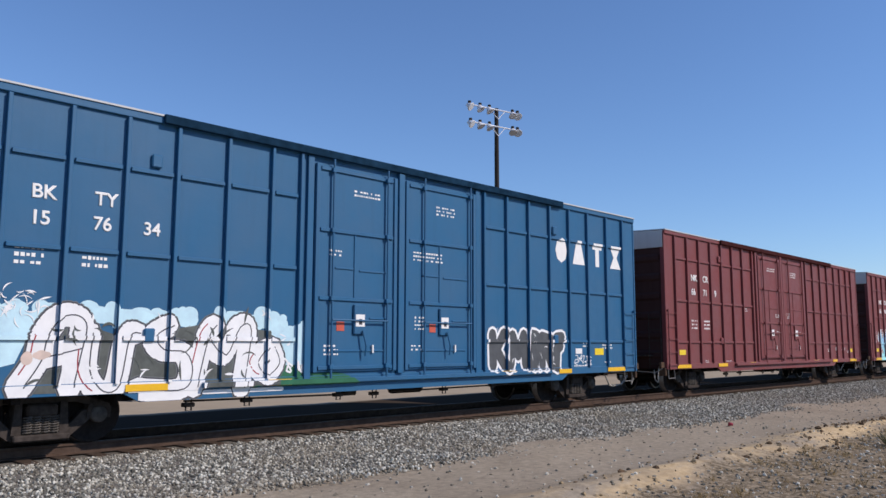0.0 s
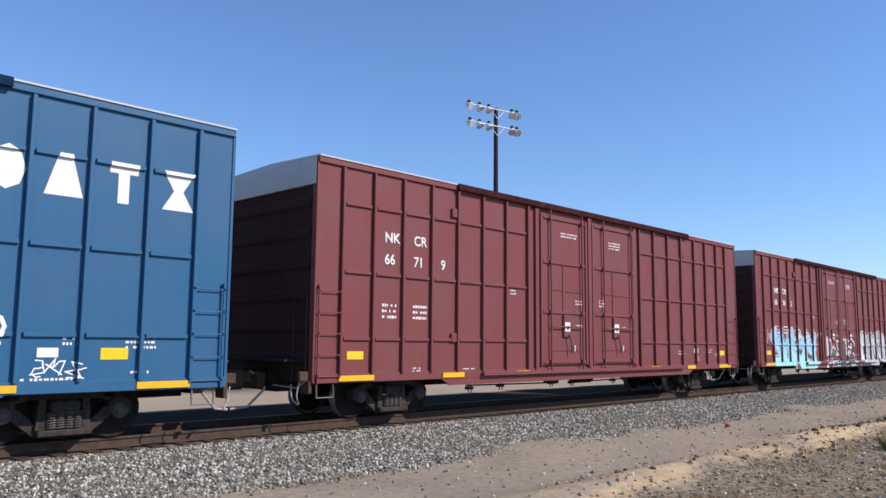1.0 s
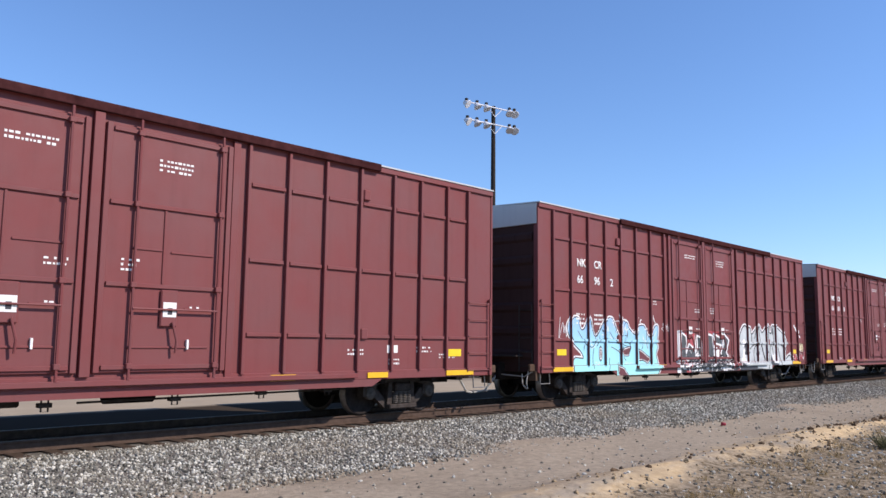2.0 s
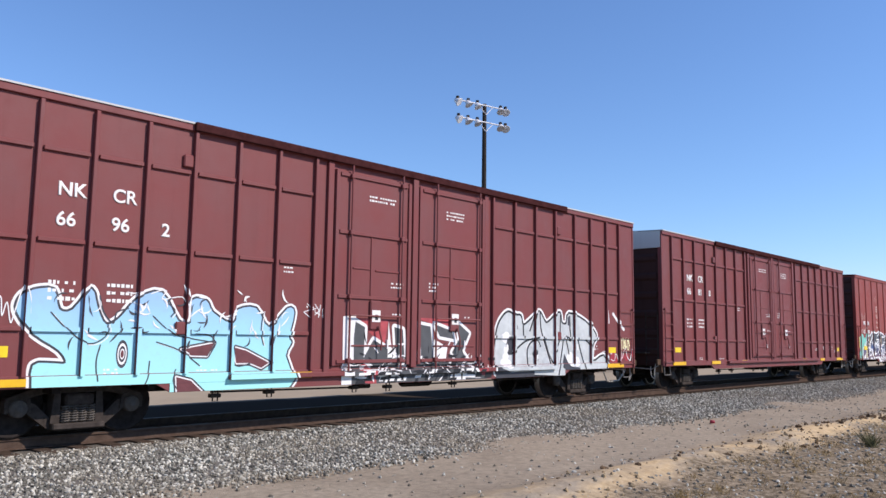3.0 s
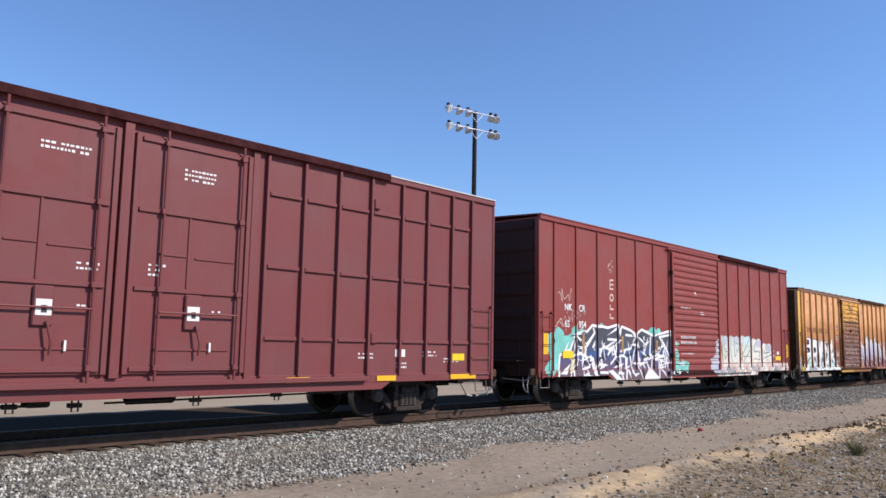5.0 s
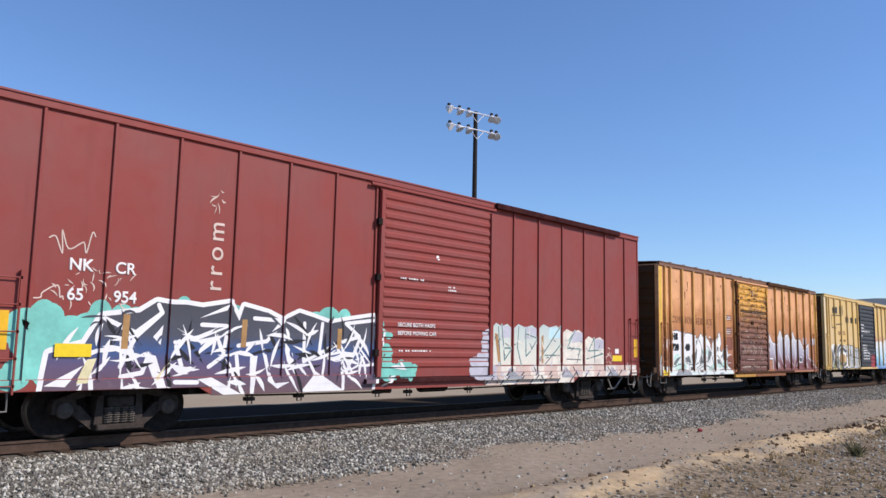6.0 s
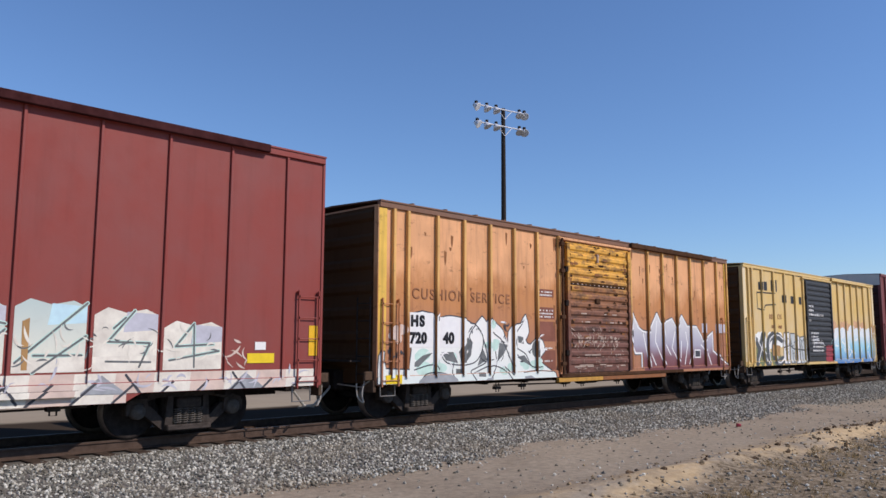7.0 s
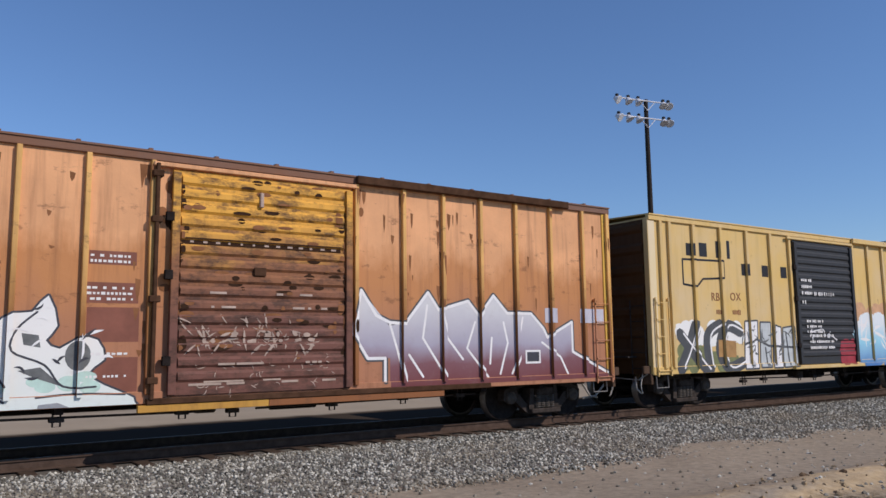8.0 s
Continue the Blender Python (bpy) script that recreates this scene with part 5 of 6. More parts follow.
def paint_blue():
    f = 0.63
    spray(blue, cloud(0.3, 6.6, 1.72, 1.92, 80, 4, 0.06, 0.15) + cloud(0.1, 1.6, 1.25, 1.85, 50, 5, 0.08, 0.2), 0, P_SKY, f, label="pale blue spray paint cloud")
    spray(blue, cloud(0.0, 1.2, 0.85, 1.25, 8, 6, 0.15, 0.25) + cloud(5.6, 7.0, 0.78, 1.1, 8, 7, 0.12, 0.22), 0, P_GREEN, f, label="green spray paint")
    spray(blue, cloud(6.1, 6.6, 1.1, 1.75, 40, 8, 0.07, 0.14), 1, P_SKY, f)
    spray(blue, [[(2.9, 1.70), (4.0, 1.66), (4.1, 1.80), (3.7, 1.92), (2.9, 1.93)], [(1.5, 1.0), (1.9, 1.1), (2.2, 1.85), (1.6, 1.85)], [(6.4, 1.0), (7.0, 1.0), (6.9, 1.85), (6.3, 1.55)]], 1, P_SKY, f)
    spray(blue, [[(6.3, 0.62), (8.2, 0.62), (7.9, 0.80), (6.9, 0.98), (6.3, 1.05)], [(5.2, 0.72), (5.6, 0.72), (5.55, 1.2), (5.25, 1.2)]], 1, P_GREEN, f)
    ln = smooth(SCRIPT_LINES)
    spray(blue, [[(2.0, 0.66), (6.3, 0.66), (6.3, 1.25), (2.3, 1.3)], [(2.3, 1.28), (6.25, 1.24), (6.1, 1.62), (4.9, 1.72), (3.4, 1.5), (2.6, 1.74)]], 1.5, P_OLIVE, f, label="dark olive ground of spray paint")
    spray(blue, thick(ln, 0.43), 2, P_SMOKE, f, label="dark outline of spray paint")
    spray(blue, thick(ln, 0.40), 3, P_DARK, f)
    spray(blue, thick(ln, 0.355), 4, P_WHITE, f, label="white flowing shapes in spray paint")
    spray(blue, thick([[(a + 0.07, b) for a, b in q] for q in ln], 0.020), 5, P_DARK, f)
    spray(blue, thick([[(a - 0.11, b + 0.02) for a, b in q[2:9]] for q in ln[::2]], 0.020), 5, P_RED, f)
    spray(blue, shards(2.2, 6.2, 0.72, 1.75, 22, 41, 0.24), 5, P_OLIVE, f)
    spray(blue, shards(1.9, 6.5, 0.70, 1.95, 30, 42, 0.22), 6, P_WHITE, f)
    spray(blue, cloud(2.05, 2.35, 1.1, 1.25, 5, 43, 0.04, 0.10), 6, P_PEACH, f)
    spray(blue, shards(1.6, 2.2, 1.75, 2.15, 30, 44, 0.14), 6, P_WHITE, f)
    spray(blue, thick([[(4.85, 0.58), (6.4, 0.58)]], 0.07), 3, P_WHITE, f)
    spray(blue, thick(strokes(("comb", "hump", "wave"), 6.5, 6.95, 0.86, 1.03, False, 0, 0.15, 12), 0.035), 6, P_WHITE, f)
    ln = [[(u + 12.1, z) for u, z in q] for q in BLOCK_TAG]
    spray(blue, thick(ln, 0.40), 1, P_WHITE, f, label="white outline of spray paint")
    spray(blue, thick(ln, 0.27), 2, P_COAL, f, label="dark grey blocky shapes in spray paint")
    spray(blue, shards(12.3, 15.0, 0.85, 1.7, 12, 46, 0.14), 4, P_WHITE, f)
    words(blue, "BK", 1.97, 3.52, 0.21, WHITE)
    words(blue, "TY", 2.89, 3.52, 0.21, WHITE)
    words(blue, "15", 1.97, 3.13, 0.21, WHITE)
    words(blue, "76", 2.88, 3.13, 0.21, WHITE)
    words(blue, "34", 3.68, 3.13, 0.21, WHITE)
    for i, (u, z) in enumerate(((1.8, 2.78), (2.75, 2.80))):
        bars(blue, u, z, 0.4, 0.07, 3, seed=i)
    # the owner's mark as four plain white shapes
    z0, z1 = 3.55, 4.20
    marks = ([disc(15.12, (z0 + z1) / 2, 0.26, 0.33, 8)],
             [[(15.64, z0), (15.83, z1), (16.02, z1), (16.21, z0)]],
             [[(16.60, z1 - 0.17), (16.60, z1), (17.06, z1), (17.06, z1 - 0.17)], [(16.74, z0), (16.74, z1 - 0.16), (16.92, z1 - 0.16), (16.92, z0)]],
             [[(17.48, z0), (18.04, z0), (17.76, z0 + 0.46)], [(17.48, z1), (17.76, z1 - 0.46), (18.04, z1)]])
    for m in marks:
        spray(blue, m, 1, WHITE, f, "owner_mark", "plain white block mark")
    for i, (u, z, w, n) in enumerate(((8.0, 4.45, 0.7, 2), (10.35, 4.42, 0.6, 3), (9.65, 3.35, 0.9, 3), (7.4, 3.2, 0.3, 2), (7.3, 1.35, 0.35, 3), (9.7, 1.95, 0.3, 4), (9.6, 1.35, 0.3, 2), (16.05, 1.42, 0.3, 2), (17.0, 1.45, 0.5, 3), (15.5, 0.82, 0.9, 1), (17.1, 0.9, 0.3, 1))):
        bars(blue, u, z, w, 0.05, n, y=N - (0.054 if 7 < u < 12 else 0.005), seed=20 + i)
    slab("notice", blue, LABEL_YELLOW, 16.62, 17.05, N - 0.008, N - 0.002, 1.10, 1.28, 0.001, "yellow placard")
    slab("notice", blue, WHITE, 15.7, 16.0, N - 0.008, N - 0.002, 1.14, 1.28, 0.001, "white placard")
    for u in (7.60, 10.14):
        slab("placard", blue, P_ORANGE_RED, u, u + 0.19, N - 0.058, N - 0.05, 1.64, 1.82, 0.001, "small red placard")
    ln = strokes(("wave", "twin", "bolt"), 15.6, 16.4, 0.85, 1.1, False, 0, 0.1, 9)
    spray(blue, thick(ln, 0.02), 3, P_WHITE, f)


def number(car, top, low, extra, u=(1.76, 2.60, 3.44), z=3.49, h=0.215, dz=0.46):
    for a, x in zip(top, u):
        words(car, a, x, z, h, WHITE)
    for a, x in zip(low, u):
        words(car, a, x, z - dz, h, WHITE)


def hi_cube_marks(car, low):
    number(car, ("NK", "CR"), low, None)
    for i, (u, z, w, n, h) in enumerate(((1.72, 2.17, 0.42, 3, 0.075), (2.60, 2.17, 0.42, 3, 0.075), (5.9, 2.70, 0.22, 2, 0.05), (2.62, 0.86, 0.25, 3, 0.035), (14.4, 1.20, 0.5, 2, 0.05), (15.5, 1.0, 0.3, 2, 0.05), (16.3, 1.25, 0.45, 2, 0.05), (17.0, 1.1, 0.5, 2, 0.04), (4.2, 0.82, 0.4, 3, 0.035))):
        bars(car, u, z, w, h, n, seed=40 + i)
    for i, (u, z, w, n) in enumerate(((7.95, 4.33, 0.75, 2), (10.3, 4.30, 0.6, 3), (8.6, 2.55, 0.35, 2), (9.75, 2.62, 0.3, 3), (8.65, 1.9, 0.25, 1), (10.95, 1.9, 0.2, 1))):
        bars(car, u, z, w, 0.05, n, y=N - 0.055, seed=60 + i)
    slab("notice", car, LABEL_YELLOW, 0.82, 1.24, N - 0.008, N - 0.002, 1.06, 1.22, 0.001, "yellow placard")
    slab("notice", car, LABEL_YELLOW, 17.30, 17.72, N - 0.008, N - 0.002, 1.06, 1.22, 0.001, "yellow placard")
    slab("notice", car, WHITE, 15.45, 15.75, N - 0.008, N - 0.002, 1.14, 1.30, 0.001, "white placard")


def paint_second():
    f = 0.63
    form = rounded(CYAN_FORM)
    spray(second, thick(closed(form), 0.15), 0, P_WHITE, f, label="white halo of spray paint")
    spray(second, thick(closed(form), 0.07), 1, P_DARK, f, label="dark outline of spray paint")
    spray(second, form, 2, P_CYAN, f, label="cyan and pale blue bubble shapes in spray paint")
    spray(second, thick(smooth(CYAN_LINES), 0.022), 4, P_DARK, f)
    spray(second, thick([[(a + 0.03, b - 0.02) for a, b in q] for q in smooth(CYAN_LINES[::3])], 0.014), 4, P_WHITE, f)
    spray(second, thick(closed(CYAN_GAPS), 0.10), 3, P_DARK, f)
    spray(second, thick(closed(CYAN_GAPS), 0.045), 4, P_WHITE, f)
    spray(second, CYAN_GAPS, 5, P_RUST, f, label="bare maroon gaps in the spray paint")
    for k, (a, mat) in enumerate(((0.13, P_DARK), (0.10, P_WHITE), (0.075, P_DARK), (0.05, P_WHITE), (0.035, P_RUST))):
        spray(second, [disc(2.90, 1.10, a * 0.75, a * 1.7)], 3 + k, mat, f)
    spray(second, shards(2.0, 6.1, 1.3, 2.05, 22, 33, 0.20), 5, P_DARK, f)
    spray(second, shards(2.0, 6.1, 1.4, 2.15, 30, 34, 0.20), 6, P_WHITE, f)
    tags = scribble(0.9, 1.6, 1.45, 2.1, 21, 2) + scribble(3.3, 4.1, 1.85, 2.15, 14, 5) + strokes(("bolt", "fork", "ring"), 6.4, 7.0, 1.75, 2.0, False, 0, 0.1, 6)
    spray(second, thick(tags, 0.016), 4, P_WHITE, f)
    spray(second, [[(7.35, 0.46), (11.85, 0.46), (11.55, 0.80), (11.1, 0.98), (8.4, 0.95), (7.4, 1.0)]], -0.5, P_COAL, f, label="dark ground of spray paint")
    spray(second, BLOCK_RED, 0, P_ROSE, f, label="red shadow of spray paint")
    spray(second, thick(closed(BLOCK_BLACK[:7]), 0.14), 1, P_WHITE, f, label="white outline of spray paint")
    spray(second, BLOCK_WHITE, 1.5, P_WHITE, f, label="white angular shapes in spray paint")
    spray(second, BLOCK_BLACK, 2, P_COAL, f, label="black angular shapes in spray paint")
    spray(second, shards(7.6, 11.3, 0.55, 1.3, 26, 36, 0.24, 0.8), 4, P_WHITE, f)
    spray(second, shards(7.6, 11.3, 0.55, 1.3, 30, 37, 0.24, 0.8), 4, P_BLACK, f)
    rnd = random.Random(4)
    chips = []
    for i in range(90):
        u, z = rnd.uniform(7.6, 11.9), rnd.uniform(0.46, 0.95)
        w, h = rnd.uniform(0.06, 0.26), rnd.uniform(0.04, 0.12)
        chips.append([(u, z), (u + w, z), (u + w + 0.03, z + h), (u + 0.03, z + h)])
    spray(second, chips[:40], 3, P_WHITE, f)
    spray(second, chips[40:], 4, P_BLACK, f)
    form = rounded(SILVER_FORM)
    spray(second, thick(closed(form), 0.22), 0, P_WHITE, f, label="white halo of spray paint")
    spray(second, thick(closed(form), 0.11), 1, P_BLACK, f, label="black outline of spray paint")
    spray(second, form, 2, P_SILVER, f, label="silver bubble shapes in spray paint")
    spray(second, cloud(12.4, 12.6, 0.8, 1.5, 8, 15, 0.08, 0.14) + cloud(15.2, 15.8, 0.75, 1.0, 10, 16, 0.08, 0.14), 3, P_WHITE, f)
    spray(second, cloud(13.5, 14.9, 0.65, 1.3, 16, 17, 0.05, 0.12), 3, P_PALEGREY, f)
    spray(second, SILVER_DARKS, 4, P_DARK, f)
    spray(second, thick(smooth(SILVER_LINES), 0.05), 5, P_BLACK, f)
    spray(second, [disc(12.60, 1.20, 0.05, 0.10), disc(13.78, 0.98, 0.06, 0.06)], 6, P_WHITE, f)
    spray(second, thick([[(u - 0.05, z + 0.02) for u, z in q] for q in smooth(SILVER_LINES[2:9])], 0.02), 5, P_WHITE, f)
    spray(second, cloud(17.5, 18.7, 0.75, 1.05, 9, 12, 0.06, 0.14), 0, P_RED, f, label="red spray paint")
    spray(second, thick(scribble(17.5, 18.8, 0.80, 1.25, 28, 7), 0.02), 2, P_WHITE, f)
    spray(second, thick(strokes(("comb", "wave", "fork", "ring"), 17.95, 18.5, 1.15, 1.5, False, 0, 0.1, 51), 0.035), 3, P_CREAM, f, label="small pale yellow tag")
    spray(second, thick([[(17.3, 2.3), (17.35, 1.95)], [(17.6, 2.2), (17.9, 1.95), (18.2, 1.75)]], 0.09), 1, P_WHITE, f)


def paint_oxide():
    f = 0.63
    spray(oxide, cloud(0.8, 7.6, 1.0, 1.98, 90, 51, 0.10, 0.24) + cloud(0.5, 1.7, 0.8, 1.65, 40, 52, 0.10, 0.24), 0, P_TURQ, f, label="turquoise spray paint cloud")
    spray(oxide, cloud(7.7, 8.7, 0.74, 1.02, 34, 53, 0.05, 0.13) + cloud(7.6, 7.95, 1.0, 1.7, 14, 54, 0.05, 0.12), 1, P_TURQ, f)
    spray(oxide, thick(closed(ARROW_FORM), 0.16), 1, P_WHITE, f, label="white outline of spray paint")
    spray(oxide, ARROW_FORM, 2, P_DUSK, f, label="charcoal and blue angular shapes in spray paint")
    spray(oxide, thick(ARROW_LINES, 0.075), 3, P_WHITE, f)
    spray(oxide, ARROW_WHITE, 4, P_WHITE, f, label="white angular slivers in spray paint")
    spray(oxide, shards(1.4, 7.3, 0.60, 1.6, 70, 57, 0.42, 0.9), 5, P_WHITE, f)
    spray(oxide, shards(1.9, 7.2, 0.95, 1.5, 30, 59, 0.44, 0.7), 4.5, P_BLACK, f)
    spray(oxide, shards(6.6, 8.4, 0.62, 1.2, 16, 60, 0.40, 0.8), 5, P_WHITE, f)
    spray(oxide, shards(1.4, 7.5, 0.75, 1.8, 40, 58, 0.26), 5, P_DUSK, f)
    spray(oxide, [[(u, z), (u + 0.11, z), (u + 0.12, z + h), (u + 0.01, z + h)] for u, z, h in ((2.12, 1.25, 0.55), (4.32, 1.30, 0.5), (6.55, 1.3, 0.4))], 6, P_OCHRE, f)
    spray(oxide, [[(1.45, 0.72), (1.62, 0.72), (1.75, 1.1), (1.6, 1.08)], [(2.72, 0.75), (2.78, 0.75), (2.95, 1.05)]], 6, P_CREAM, f)
    number(oxide, ("NK", "CR"), ("65", "954"), None, (1.22, 1.94), 2.44, 0.185, 0.46)
    spray(oxide, thick(scribble(0.95, 1.7, 2.65, 3.1, 21, 3) + scribble(0.8, 1.3, 1.95, 2.25, 14, 4), 0.02), 2, P_PEACH, f)
    tag = words(oxide, "rrom", 3.86, 2.26, 0.34, P_PEACH, N - 0.006, 1.35, "faded_tag", 0.015)
    tag.matrix_basis = pose(3.86, N - 0.006, 2.26, 90, 0, 0) @ pose(0, 0, 0, 0, 0, 90)
    spray(oxide, shards(3.62, 3.80, 3.75, 4.1, 9, 68, 0.13), 2, P_PEACH, f)
    spray(oxide, shards(0.9, 2.2, 1.95, 2.45, 26, 69, 0.12), 2, P_PEACH, f)
    # pale letters at the far end
    spray(oxide, cloud(10.7, 11.5, 0.7, 1.1, 50, 61, 0.08, 0.18) + cloud(11.1, 11.5, 0.9, 1.7, 40, 65, 0.06, 0.16), 1, P_LILAC_GREY, f, label="pale lilac spray paint cloud")
    bays = ((11.46, 12.33, 1.90), (12.33, 13.43, 1.90), (13.43, 14.55, 1.93), (14.55, 15.67, 1.84), (15.67, 16.82, 1.66))
    letters = (((0.50, 1.0), (0.66, 0.12), (0.98, 0.36)), ((0.66, 0.42), (1.0, 0.42)), ((0.32, 0.95), (0.44, 0.0)),
               ((0.22, 0.98), (0.16, 0.45), (0.34, 0.0)), ((0.52, 0.92), (0.54, 0.22), (0.72, 0.34), (1.0, 0.62)), ((0.52, 0.80), (1.0, 0.70)),
               ((1.0, 1.0), (0.04, 0.14)), ((1.0, 0.52), (0.28, 0.0)), ((0.28, 0.24), (0.95, 0.24)),
               ((0.62, 1.0), (0.22, 0.48), (0.88, 0.46), (0.72, 0.06)), ((0.2, 0.16), (0.9, 0.14)), ((0.48, 0.88), (0.30, 0.70)),
               ((0.5, 1.0), (0.2, 0.5), (0.85, 0.55)), ((0.5, 0.95), (0.52, 0.05)), ((0.1, 0.2), (0.95, 0.4)))
    ink, lids, feet = [], [], []
    for i, (a, b, h) in enumerate(bays):
        a, b = a + 0.04, b - 0.07
        w, z0, h = b - a, 0.96, h + 0.06
        mat = P_SAGE if i < 3 else P_CREAMY
        spray(oxide, [[(a, z0), (b, z0), (b, h - 0.06), (a + 0.8 * w, h + 0.03), (a + 0.5 * w, h - 0.04), (a + 0.2 * w, h + 0.04), (a, h - 0.08)]], 2, mat, f, label="pale angular letter in spray paint")
        ink += [[(a + w * p, z0 + (h - z0) * q) for p, q in line] for line in letters[3 * i:3 * i + 3]]
        lids.append([(a + 0.45 * w, h - 0.34), (b, h - 0.30), (b, h - 0.05), (a + 0.5 * w, h - 0.02)])
        feet.append([(a, z0), (b, z0), (b, z0 + 0.24), (a, z0 + 0.16 + 0.06 * (i % 2))])
    spray(oxide, lids[:2] + lids[3:], 2.5, P_LILAC_GREY, f)
    spray(oxide, lids[2:3], 2.5, P_SKY, f)
    spray(oxide, feet[2:], 3, P_CREAMY, f)
    spray(oxide, thick(ink, 0.06), 3.5, P_MINT, f)
    spray(oxide, thick(ink, 0.032), 4, P_SMOKE, f)
    spray(oxide, [[(11.74, 1.05), (11.84, 1.0), (11.72, 1.72), (11.60, 1.75)], [(13.60, 1.0), (13.68, 1.0), (13.68, 1.75), (13.58, 1.7)]], 4.5, P_OCHRE, f)
    spray(oxide, shards(11.6, 16.6, 1.05, 1.65, 36, 66, 0.20), 5, P_CREAMY, f)
    spray(oxide, shards(11.6, 16.6, 1.05, 1.65, 26, 67, 0.16), 5, P_SMOKE, f)
    spray(oxide, shards(16.9, 17.3, 0.95, 1.5, 8, 72, 0.22), 3, P_PEACH, f)
    band = [(11.2 + 0.62 * i, 11.2 + 0.62 * (i + 1)) for i in range(12)]
    spray(oxide, [[(a, 0.47), (b, 0.47), (b + 0.05, 0.93), (a + 0.05, 0.93)] for a, b in band[::2]], 1, P_PEACH, f, label="peach and cream band of spray paint")
    spray(oxide, [[(a, 0.47), (b, 0.47), (b + 0.05, 0.93), (a + 0.05, 0.93)] for a, b in band[1::2]], 1, P_CREAMY, f)
    spray(oxide, thick([[(a, 0.48), (a + 0.35, 0.78)] for a, b in band] + [[(a + 0.5, 0.52), (a + 0.2, 0.9)] for a, b in band[::3]], 0.04), 4, P_DARK, f)
    spray(oxide, [[(a + 0.1, 0.62), (a + 0.45, 0.90), (a + 0.85, 0.60)] for a, b in band[1::4]], 3, P_MIDGREY, f)
    spray(oxide, shards(11.2, 18.7, 0.55, 0.92, 46, 64, 0.22), 5, P_LILAC_GREY, f)
    for u, z in ((0.22, 1.5), (18.55, 1.45)):
        slab("notice", oxide, REFLECT, u, u + 0.22, N - 0.01, N - 0.002, z - 0.28, z + 0.28, 0.001, "upright orange placard")
    slab("notice", oxide, LABEL_YELLOW, 1.1, 1.65, N - 0.032, N - 0.026, 1.12, 1.32, 0.001, "yellow placard")
    slab("notice", oxide, LABEL_YELLOW, 17.25, 17.8, N - 0.012, N - 0.006, 1.05, 1.22, 0.001, "yellow placard")
    slab("notice", oxide, WHITE, 17.4, 17.62, N - 0.012, N - 0.006, 1.28, 1.42, 0.001, "white placard")
    for i, (u, z, w, n) in enumerate(((8.2, 2.85, 0.75, 1), (9.75, 2.75, 0.3, 2), (8.2, 1.28, 1.0, 1))):
        bars(oxide, u, z, w, 0.045, n, y=N - 0.098, seed=90 + i)
    words(oxide, "SECURE BOTH HASPS", 8.15, 1.80, 0.085, WHITE, N - 0.099, 1.05)
    words(oxide, "BEFORE MOVING CAR", 8.15, 1.62, 0.085, WHITE, N - 0.099, 1.05)
    spray(oxide, [disc(9.4, 3.4, 0.05, 0.06)], 2, WHITE, f, "door_mark", "small white round mark")


